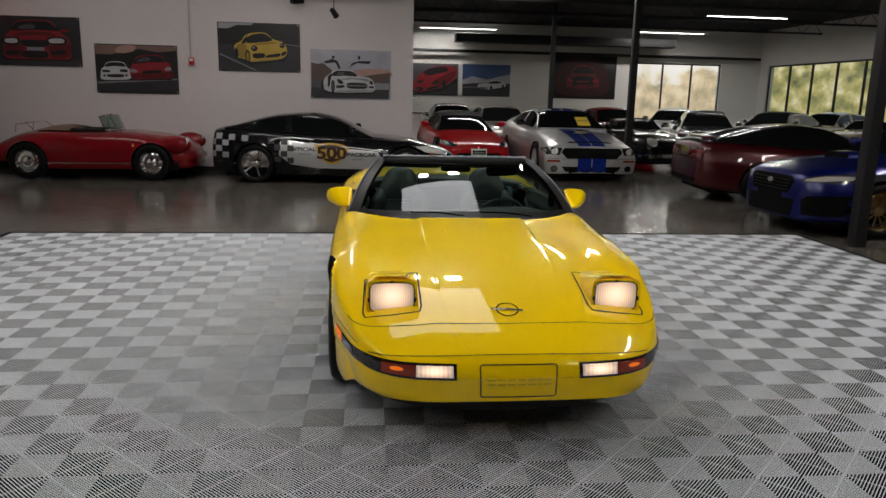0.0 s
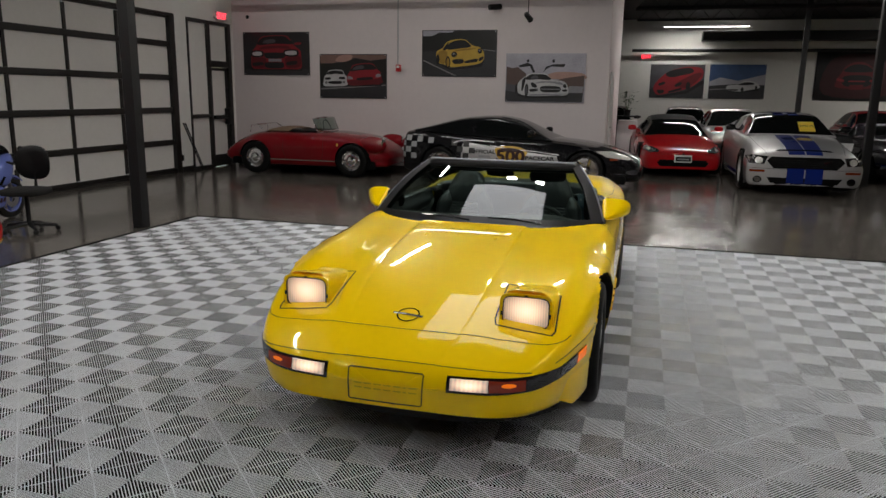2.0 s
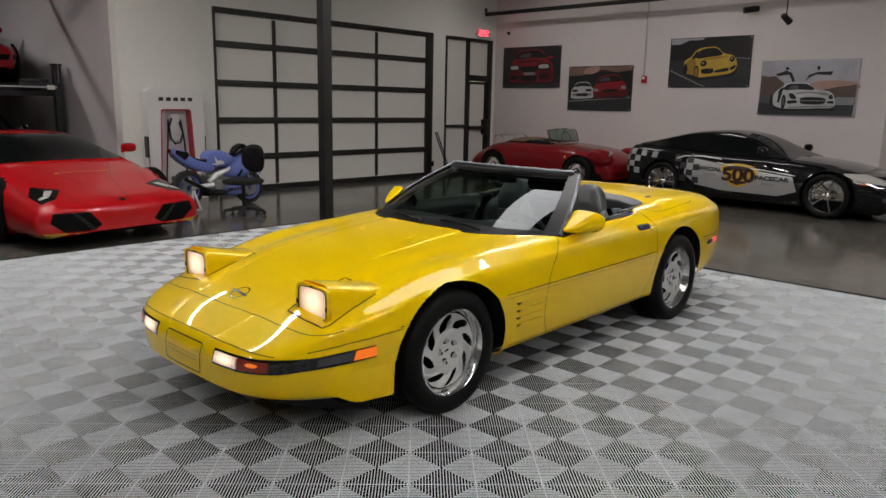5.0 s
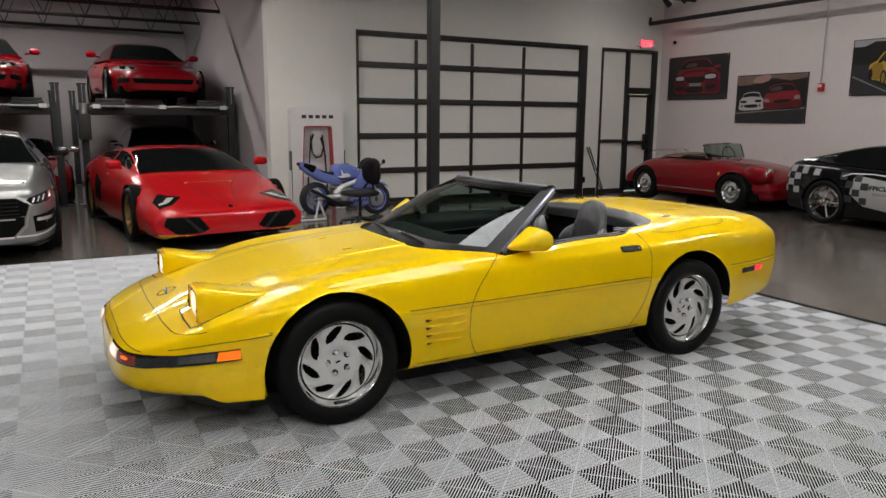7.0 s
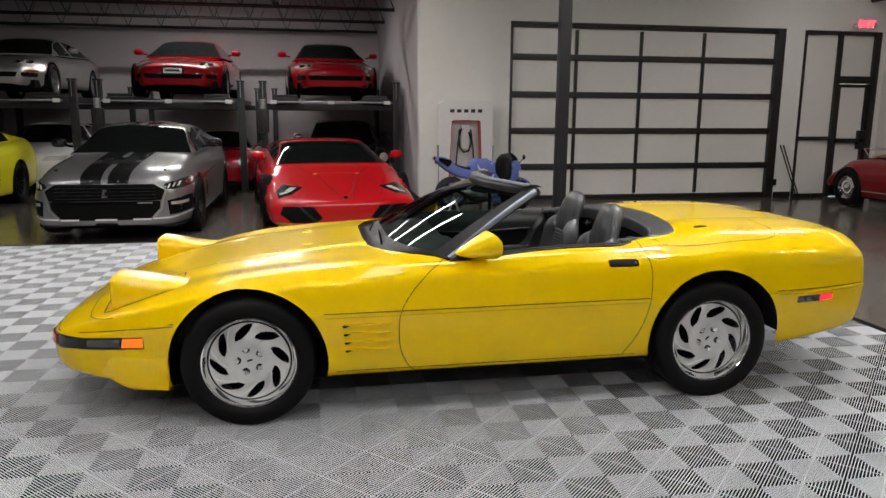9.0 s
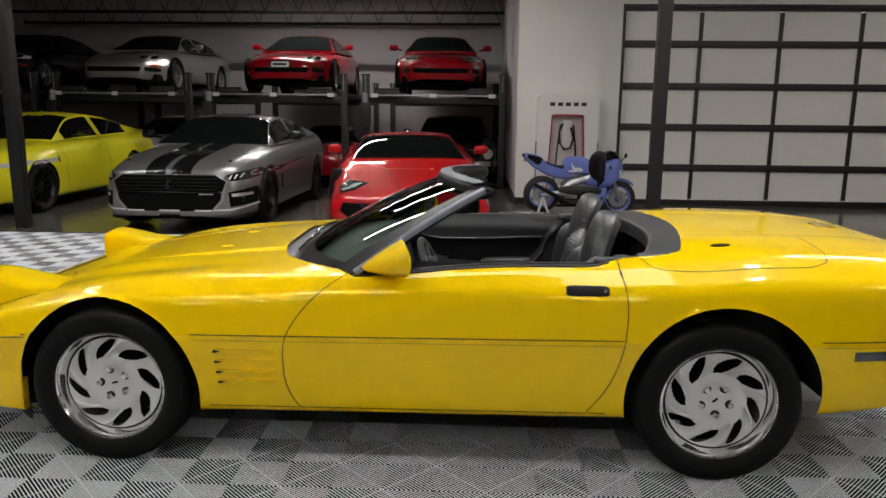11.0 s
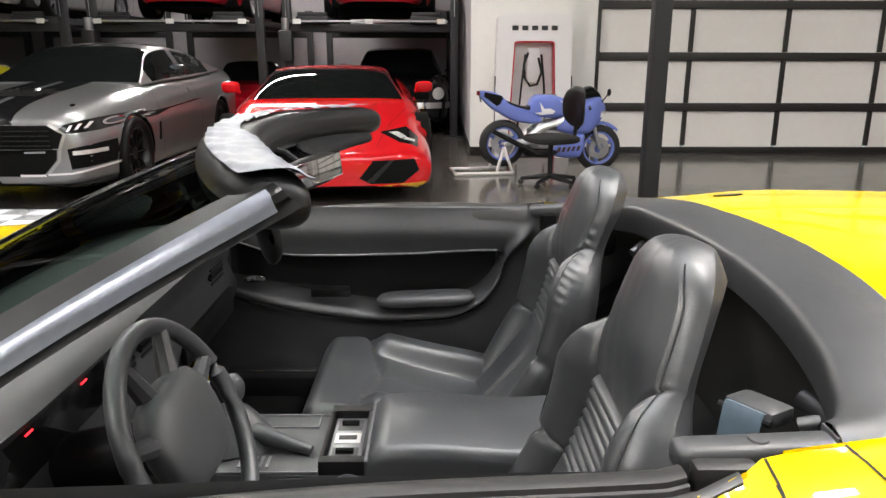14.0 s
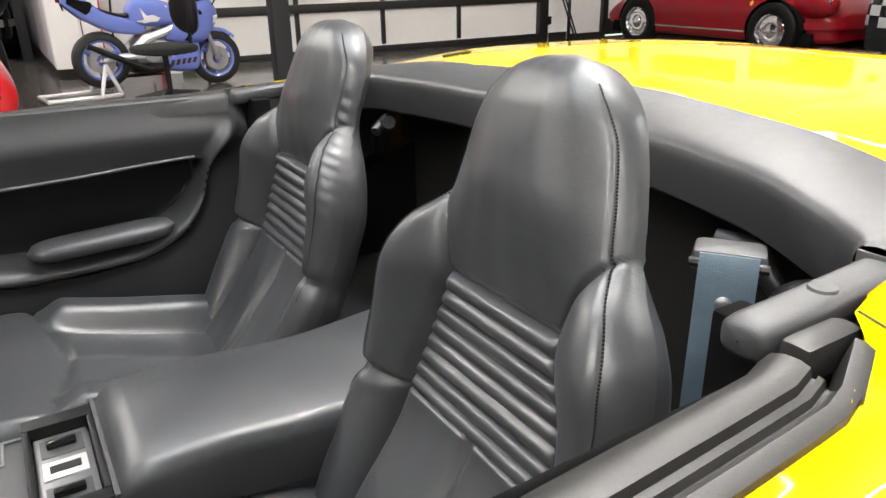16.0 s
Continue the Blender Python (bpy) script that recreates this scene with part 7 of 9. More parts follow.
# black pace car
c = Car("black_pace_car", pose(0.86, 13.72, 0, 0, 0, 88), "black sports coupe with chequered pace-car livery", BLACKP, 4.44, 1.85, 2.69, 0.95, [(-0.95, 0.42), (-0.92, 0.50), (-0.8, 0.58), (-0.4, 0.72), (0.1, 0.82), (0.7, 0.87), (1.7, 0.90), (2.6, 0.95), (3.2, 0.98), (3.42, 0.95), (3.49, 0.7)], [(0.62, 0.85), (1.42, 1.20), (1.78, 1.245), (2.2, 1.22), (3.25, 0.97)], 0.14, 0.335, 0.25, "five", CHROME, (0.82, 0.88), 0.05, tumble=0.60, cabin_w=0.80, pillars=(0.55,), nose_round=0.14, tw=0.26)
c.lay("headlamp", [(0.50, 0.56), (0.60, 0.68), (0.80, 0.68), (0.80, 0.58), (0.64, 0.53)], "y", -1, LENS, 0.006, both=True)
c.lay("lower_intake", [(-0.45, 0.24), (-0.50, 0.36), (0.50, 0.36), (0.45, 0.24)], "y", -1, DARK, 0.004)
c.lay("fog_lamp", oval(0.66, 0.33, 0.06, 0.04, 14, 0.7), "y", -1, LENSD, 0.006, both=True)
c.lay("side_marker", rect(-0.55, -0.42, 0.53, 0.56), "x", 1, AMBERD, 0.005, both=True)
c.lay("silver_livery", [(0.42, 0.36), (0.50, 0.58), (1.35, 0.66), (2.10, 0.76), (2.24, 0.74), (2.26, 0.50), (2.05, 0.34), (1.6, 0.28), (0.7, 0.27)], "x", 1, PEARL, 0.004, "silver side livery", both=True)
for s in (-1, 1):
    for k in range(13):
        for j in range(4):
            y, z = 2.00 + 0.115 * k, 0.36 + 0.105 * j + 0.008 * k
            if (k + j) % 2 == 0 and not (math.hypot(y - 2.69, z - 0.335) < 0.40) and y < 3.40 and z < 0.80:
                part("chequer", decal(c.tree, rect(y, y + 0.112, z, z + 0.10), "x", s, 0.0065, 0.06, 0.004), CHEQ if k > 3 else INK, c.ob)
for s in (-1, 1):
    def stand(y, z, txt, size, mat, lift=0.012, width=1.0, bold=0.0):
        p, n = cast(c.tree, "x", s, y, z)
        words(txt, size, mat, c.ob, Matrix.Translation(p + n * lift) @ pose(0, 0, 0, 90, 0, 90 if s > 0 else -90), width=width, bold=bold)

    sh = part("shield", decal(c.tree, rounded([(1.03, 0.60), (1.10, 0.685), (1.34, 0.725), (1.58, 0.695), (1.62, 0.62), (1.46, 0.40), (1.32, 0.355), (1.20, 0.40)]), "x", s, 0.0075, 0.06, 0.004), GOLD, c.ob, "gold shield graphic")
    part("shield_bars", decal(c.tree, rounded([(1.10, 0.60), (1.15, 0.66), (1.34, 0.69), (1.53, 0.67), (1.55, 0.61), (1.34, 0.63)]), "x", s, 0.0100, 0.06, 0.004), BROWNINK, sh)
    part("shield_bars", decal(c.tree, [(1.19, 0.43), (1.34, 0.385), (1.47, 0.43), (1.47, 0.455), (1.19, 0.455)], "x", s, 0.0100, 0.06, 0.004), BROWNINK, sh)
    stand(1.33, 0.54, "500", 0.285, BROWNINK, 0.018, 1.25, 0.010)
    stand(1.84, 0.605, "OFFICIAL", 0.092, INK, 0.012, 1.2, 0.003)
    part("livery_bar", decal(c.tree, rect(1.70, 1.92, 0.505, 0.545), "x", s, 0.0100, 0.06, 0.004), CHEQ, c.ob)
    stand(0.80, 0.525, "PACECAR", 0.092, INK, 0.012, 1.3, 0.003)
    part("livery_bar", decal(c.tree, rect(0.76, 0.96, 0.43, 0.462), "x", s, 0.0100, 0.06, 0.004), CHEQ, c.ob)
c.line("livery_edge", [(0.46, 0.60), (0.90, 0.645), (1.35, 0.675), (1.72, 0.72), (1.66, 0.775), (2.0, 0.80), (2.30, 0.79), (2.42, 0.745)], "x", 1, WHITEPL, 0.016, 0.008, both=True)
c.mirrors(0.95, 0.96)
c.doors(0.70, 1.85)

# ---- far room ----
# red roadster with a black soft top
c = Car("red_roadster", pose(2.54, 16.62, 0, 0, 0, 5), "bright red roadster with black soft top raised", LRED, 4.13, 1.75, 2.40, 0.83, [(-0.83, 0.40), (-0.81, 0.50), (-0.72, 0.57), (-0.4, 0.665), (0.0, 0.74), (0.6, 0.82), (1.5, 0.87), (2.4, 0.93), (3.0, 0.94), (3.24, 0.86), (3.30, 0.65)], [(0.60, 0.81), (1.15, 1.16), (1.55, 1.25), (1.9, 1.23), (2.5, 0.93)], 0.13, 0.315, 0.225, "five", ALLOYD, (0.90, 0.86), 0.040, roofmat=TRIM, tumble=0.5)
c.lay("headlamp", [(0.50, 0.505), (0.48, 0.545), (0.60, 0.60), (0.72, 0.625), (0.79, 0.60), (0.78, 0.54), (0.66, 0.50)], "y", -1, LENSD, 0.006, "smoked almond headlamp", both=True)
c.lay("projector", oval(0.585, 0.545, 0.030, 0.026, 14), "y", -1, CHROME, 0.012, both=True)
c.lay("lamp_bowl", oval(0.685, 0.565, 0.040, 0.032, 14), "y", -1, LENS, 0.012, both=True)
c.lay("lower_intake", [(-0.46, 0.22), (-0.52, 0.30), (-0.46, 0.36), (0.46, 0.36), (0.52, 0.30), (0.46, 0.22)], "y", -1, DARK, 0.004)
c.lay("lip", rect(-0.82, 0.82, 0.135, 0.165), "y", -1, DARK, 0.012)
c.lay("badge", oval(0, 0.475, 0.026, 0.022, 12), "y", -1, CHROME, 0.008)
p = c.lay("dealer_plate", rect(-0.175, 0.175, 0.31, 0.455), "y", -1, PLATE, 0.03)
c.lay("plate_card", rect(-0.150, 0.150, 0.335, 0.420), "y", -1, GLOSSB, 0.034, parent=p)
c.lay("plate_bar", rect(-0.12, 0.12, 0.362, 0.392), "y", -1, GALV, 0.038, parent=p)
c.line("bonnet_seam", [(0.50, -0.70), (0.66, -0.2), (0.70, 0.62)], "z", 1, SEAM, 0.005, both=True)
c.line("bumper_seam", [(-0.86, 0.50), (-0.45, 0.475), (0.45, 0.475), (0.86, 0.50)], "y", -1, SEAM, 0.005)
c.mirrors(0.85, 0.95)
c.doors(0.62, 1.6)

# silver-white muscle coupe with blue stripes
c = pony("silver_muscle_coupe", pose(4.49, 14.45, 0, 0, 0, 1), PEARL, "silver muscle coupe with blue stripes and sale card", BLUESTRIPE, False)
dark_grille(c, [(-0.50, 0.455), (-0.62, 0.58), (-0.55, 0.655), (0.55, 0.655), (0.62, 0.58), (0.50, 0.455)])
for k in range(4):
    c.lay("grille_slat", rect(-0.54, 0.54, 0.49 + 0.036 * k, 0.496 + 0.036 * k), "y", -1, TRIM, 0.011)
c.lay("snake_badge", [(0.28, 0.565), (0.40, 0.575), (0.40, 0.590), (0.28, 0.582)], "y", -1, CHROME, 0.014)
c.lay("lower_grille", [(-0.50, 0.165), (-0.60, 0.30), (0.60, 0.30), (0.50, 0.165)], "y", -1, DARK, 0.005)
c.lay("headlamp", [(0.655, 0.52), (0.60, 0.655), (0.84, 0.665), (0.90, 0.62), (0.90, 0.53)], "y", -1, GLOSSB, 0.006, "dark trapezoid headlamp", both=True)
c.lay("lamp_lens", oval(0.745, 0.585, 0.062, 0.055, 20), "y", -1, LENS, 0.012, both=True)
c.lay("side_lamp", oval(0.855, 0.585, 0.026, 0.036, 14), "y", -1, LENSD, 0.012, both=True)
c.lay("turn_lamp", [(0.64, 0.385), (0.64, 0.425), (0.88, 0.425), (0.88, 0.385)], "y", -1, AMBERD, 0.008, both=True)
c.lay("fog_ring", oval(0.745, 0.255, 0.070, 0.062, 20), "y", -1, GLOSSB, 0.006, both=True)
c.lay("fog_lamp", oval(0.745, 0.255, 0.054, 0.048, 18), "y", -1, CHROME, 0.011, both=True)
c.lay("bumper_stripe", [(0.012, 0.17), (0.012, 0.462), (0.285, 0.462), (0.285, 0.17)], "y", -1, BLUESTRIPE, 0.012, both=True)
c.line("bumper_seam", [(-0.93, 0.455), (-0.5, 0.447), (0.5, 0.447), (0.93, 0.455)], "y", -1, SEAM, 0.006)
c.lay("bonnet_slot", [(-0.46, -0.70), (-0.40, -0.66), (0.40, -0.66), (0.46, -0.70), (0.40, -0.73), (-0.40, -0.73)], "z", 1, DARK, 0.005)
c.line("bonnet_seam", [(0.62, -0.82), (0.70, -0.3), (0.74, 0.55)], "z", 1, SEAM, 0.006, both=True)
c.lay("lip", rect(-0.90, 0.90, 0.135, 0.165), "y", -1, GLOSSB, 0.02, depth=0.05)
c.line("side_crease", [(0.45, 0.70), (1.4, 0.72), (2.5, 0.78)], "x", 1, SEAM, 0.004, both=True)
c.lay("side_stripe", rect(0.45, 2.25, 0.22, 0.29), "x", 1, BLUESTRIPE, 0.004, both=True)
c.mirrors(0.95, 1.08, BLACKP)
c.doors(0.62, 1.85)
card = part("sale_card", decal(c.cab, rect(0.16, 0.44, 1.03, 1.20), "y", -1, 0.012, 0.06, 0.004), YELLOWCARD, c.ob, "yellow sale card")
pp, _ = cast(c.cab, "y", -1, 0.30, 1.12)
words("SOLD", 0.10, INK, card, Matrix.Translation(pp + Vector((0, -0.025, 0.0))) @ pose(0, 0, 0, 62, 0, 0))

# wine-red coupe seen from its tail
c = Car("maroon_coupe", pose(8.95, 11.32, 0, 0, 0, 84), "dark wine-red hatch coupe with black tail panel", MAROON, 4.35, 1.80, 2.45, 0.90, [(-0.90, 0.55), (-0.87, 0.62), (-0.5, 0.74), (0.2, 0.84), (0.8, 0.90), (1.8, 0.92), (2.6, 0.97), (3.2, 1.0), (3.38, 0.96), (3.45, 0.72)], [(0.60, 0.88), (1.35, 1.22), (1.75, 1.255), (2.2, 1.22), (3.2, 1.0)], 0.17, 0.32, 0.21, "five", ALLOY, (0.84, 0.90), 0.04, tumble=0.6, cabin_w=0.83, pillars=(0.58,), roofmat=BLACKP)
c.lay("tail_panel", [(-0.76, 0.68), (-0.76, 0.86), (0.76, 0.86), (0.76, 0.68)], "y", 1, GLOSSB, 0.005, "black tail panel")
c.lay("tail_lamp", [(0.30, 0.70), (0.30, 0.84), (0.72, 0.84), (0.74, 0.70)], "y", 1, REDLENSD, 0.010, both=True)
c.line("bumper_seam", [(-0.80, 0.655), (0.80, 0.655)], "y", 1, SEAM, 0.008)
c.lay("rear_skirt", rect(-0.70, 0.70, 0.22, 0.29), "y", 1, TRIM, 0.008)
c.lay("exhaust_tip", oval(0.48, 0.25, 0.05, 0.035, 14), "y", 1, CHROME, 0.03, both=True, depth=0.05)
c.line("shoulder_crease", [(0.3, 0.80), (1.6, 0.835), (2.7, 0.875), (3.3, 0.90)], "x", 1, SEAM, 0.004, both=True)
c.lay("number_panel", rect(-0.22, 0.22, 0.50, 0.62), "y", 1, INK, 0.006)
c.lay("bumper_insert", rect(-0.6, 0.6, 0.30, 0.38), "y", 1, DARK, 0.005)
c.line("waist_line", [(-0.4, 0.62), (1.2, 0.66), (3.1, 0.70)], "x", 1, SEAM, 0.006, both=True)
c.mirrors(0.9, 0.98)
c.doors(0.70, 1.9)
w = bmesh.new()
box(w, -0.70, 0.70, 3.18, 3.42, 1.03, 1.06, 0.012)
for q in (-0.6, 0.6):
    box(w, q - 0.03, q + 0.03, 3.25, 3.38, 0.98, 1.032)
part("rear_spoiler", w, MAROON, c.ob)

# blue saloon
c = Car("blue_saloon", pose(6.28, 8.66, 0, 0, 0, -88), "metallic blue sports saloon with bonnet scoop", BLUEP, 4.60, 1.80, 2.65, 0.93, [(-0.93, 0.60), (-0.91, 0.72), (-0.8, 0.80), (-0.3, 0.90), (0.4, 0.97), (0.8, 1.0), (1.8, 1.0), (2.8, 1.04), (3.5, 1.10), (3.62, 1.04), (3.67, 0.75)], [(0.60, 0.98), (1.35, 1.42), (1.75, 1.47), (2.3, 1.45), (3.05, 1.08)], 0.16, 0.335, 0.235, "ten", BRONZE, (0.86, 0.88), 0.05, tumble=0.45, cabin_w=0.84, pillars=(0.38, 0.62), tw=0.25)
c.lay("headlamp", [(0.56, 0.655), (0.555, 0.69), (0.68, 0.755), (0.87, 0.79), (0.885, 0.72), (0.80, 0.665)], "y", -1, LENSD, 0.008, "smoked swept headlamp", both=True)
c.lay("lamp_bowl", [(0.60, 0.672), (0.60, 0.692), (0.70, 0.735), (0.80, 0.745), (0.80, 0.70), (0.72, 0.675)], "y", -1, LENS, 0.014, both=True)
dark_grille(c, [(-0.38, 0.50), (-0.46, 0.66), (-0.40, 0.715), (0.40, 0.715), (0.46, 0.66), (0.38, 0.50)])
for k in range(4):
    c.lay("grille_slat", rect(-0.38, 0.38, 0.535 + 0.04 * k, 0.543 + 0.04 * k), "y", -1, TRIM, 0.012)
c.lay("badge", oval(0, 0.635, 0.06, 0.032, 16), "y", -1, CHROME, 0.016)
c.lay("lower_intake", [(-0.46, 0.22), (-0.50, 0.44), (0.50, 0.44), (0.46, 0.22)], "y", -1, DARK, 0.005)
c.lay("plate_panel", rect(-0.26, 0.26, 0.40, 0.50), "y", -1, DARK, 0.008)
c.lay("fog_pocket", [(0.62, 0.26), (0.60, 0.44), (0.66, 0.50), (0.86, 0.52), (0.86, 0.38), (0.80, 0.26)], "y", -1, DARK, 0.005, both=True)
c.lay("lip", rect(-0.84, 0.84, 0.155, 0.20), "y", -1, TRIM, 0.02, depth=0.05)
c.line("bonnet_seam", [(0.46, -0.84), (0.60, -0.3), (0.72, 0.60)], "z", 1, SEAM, 0.006, both=True)
c.line("bonnet_crease", [(0.34, -0.80), (0.40, -0.1), (0.46, 0.55)], "z", 1, SEAM, 0.003, both=True)
b = bmesh.new()
rows = [[(u * 0.26 * (0.9 + 0.1 * v), -0.05 + 0.5 * v, c.top(-0.05 + 0.5 * v) - 0.01 + 0.075 * (1 - v**3) * (1 - u**6)) for u in [k / 8 - 1 for k in range(17)]] for v in [k / 8 for k in range(9)]]
sc = part("bonnet_scoop", grid_mesh(rows), BLUEP, c.ob)
part("scoop_mouth", boxed(-0.23, 0.23, -0.052, -0.045, c.top(-0.05) - 0.005, c.top(-0.05) + 0.05), DARK, sc)
c.mirrors(0.95, 1.08)
c.doors(0.62, 1.75)

# cars further back
FARCARS = [
    ("black_vintage_roadster", 6.98, 16.55, 12, BLACKP, "black and white fifties roadster with chrome lamps", False),
    ("red_coupe", 8.0, 21.5, 0, RED, "red coupe parked in the far row", True),
    ("black_coupe", 9.6, 19.2, -20, BLACKP, "black coupe parked in the far row", True),
    ("silver_coupe", 4.1, 20.0, 2, SILVER, "silver coupe with a card in its screen", True),
    ("dark_green_saloon", 3.0, 23.6, 0, paint("bottle_green_paint", (0.008, 0.02, 0.014)), "dark green saloon in the far row", True),
    ("white_classic", 10.4, 24.2, -35, WHITEP, "white classic coupe near the window", True),
    ("black_classic", 12.3, 21.8, -60, BLACKP, "black classic saloon in the far row", True),
    ("beige_classic", 14.6, 22.8, -70, BEIGE, "beige classic car by the storefront window", True),
    ("beige_roadster", 13.9, 19.6, -75, BEIGE, "beige open roadster by the storefront window", False),
    ("black_roadster", 0.62, 24.0, 0, BLACKP, "black coupe behind the roadster", True),
]
for name, x, y, rz, mat, label, closed in FARCARS:
    rf = [(0.62, 0.92), (1.15, 1.30), (1.6, 1.36), (2.2, 1.32), (3.0, 0.98)] if closed else [(0.80, 0.86), (1.02, 1.16), (1.06, 1.165), (1.10, 1.16), (1.14, 0.88)]
    c = Car(name, pose(x, y, 0, 0, 0, rz), label, mat, 4.5, 1.78, 2.55, 0.90, [(-0.90, 0.58), (-0.87, 0.72), (-0.5, 0.82), (0.2, 0.88), (0.8, 0.92), (1.8, 0.93), (2.8, 0.95), (3.4, 0.88), (3.55, 0.80), (3.6, 0.6)], rf, 0.19, 0.32, 0.2, "hubcap" if not closed else "five", CHROME, (0.88, 0.88), 0.05, tumble=0.45, cabin_w=0.82, group="far row of cars", glassmat=GLASSD, roofmat=None if closed else CHROME)
    c.lay("headlamp", oval(0.60, 0.66, 0.085, 0.085), "y", -1, LENS, 0.02, both=True)
    dark_grille(c, rect(-0.42, 0.42, 0.44, 0.60))
    c.lay("bumper_bar", rect(-0.78, 0.78, 0.33, 0.41), "y", -1, CHROME if not closed else mat, 0.05, depth=0.05)
    c.mirrors(0.95, 1.0, CHROME, 0.03)
    if name == "black_vintage_roadster":
        c.lay("side_cove", [(0.45, 0.45), (0.55, 0.74), (1.6, 0.70), (1.9, 0.58), (1.5, 0.48)], "x", 1, WHITEP, 0.006, "white side cove", both=True)


# ================= things round the room =================
def flat(outline, y, thick=0.003):
    """A flat shape in the x-z plane facing -y."""
    b = bmesh.new()
    f = b.faces.new([b.verts.new((x, y, z)) for x, z in outline])
    r = bmesh.ops.extrude_face_region(b, geom=[f])["geom"]
    for v in r:
        if isinstance(v, bmesh.types.BMVert):
            v.co.y += thick
    bmesh.ops.recalc_face_normals(b, faces=b.faces[:])
    return b


def ink(name, c, rough=0.35):
    return material("print_" + name, c, rough, vary=0.18, scale=4)


P_DARK, P_ROAD, P_SKY, P_DUSK = ink("dark", (0.018, 0.017, 0.02)), ink("road", (0.030, 0.030, 0.034)), ink("sky", (0.36, 0.35, 0.40)), ink("dusk", (0.20, 0.12, 0.10))
P_RED, P_YEL, P_WHITE, P_BLK = ink("red", (0.24, 0.012, 0.02)), ink("yellow", (0.52, 0.34, 0.05)), ink("white", (0.50, 0.50, 0.51)), ink("black", (0.007, 0.007, 0.008))
P_TREE, P_HILL, P_BLUE, P_MAROON = ink("tree", (0.012, 0.013, 0.012)), ink("hill", (0.10, 0.065, 0.055)), ink("blue", (0.035, 0.08, 0.20)), ink("maroon", (0.035, 0.005, 0.007))
P_GREY, P_DKRED, P_DKYEL, P_SHADE = ink("grey", (0.07, 0.07, 0.08)), ink("deep_red", (0.11, 0.006, 0.01)), ink("shaded_yellow", (0.30, 0.18, 0.025)), ink("shade", (0.24, 0.24, 0.26))
P_LINE, P_CLOUD = ink("line", (0.20, 0.20, 0.20)), ink("lit_cloud", (0.40, 0.24, 0.20))


def poster(x0, x1, z0, z1, y, label, layers):
    p = thing("poster", pose(0, y, 0), label, "poster", "car posters")
    part("board", boxed(x0, x1, -0.022, 0.0, z0, z1, 0.002), layers[0][1], p)
    w, h = x1 - x0, z1 - z0
    for k, (name, mat, pts) in enumerate(layers[1:]):
        part(name, flat([(x0 + a * w, z0 + c * h) for a, c in pts], -0.0232 - 0.0010 * k, 0.0007), mat, p)
    for a, c in ((0.02, 0.03), (0.98, 0.03), (0.02, 0.97), (0.98, 0.97)):
        part("stand_off", tubed([(x0 + a * w, -0.03, z0 + c * h), (x0 + a * w, -0.02, z0 + c * h)], 0.012, 10), GALV, p)


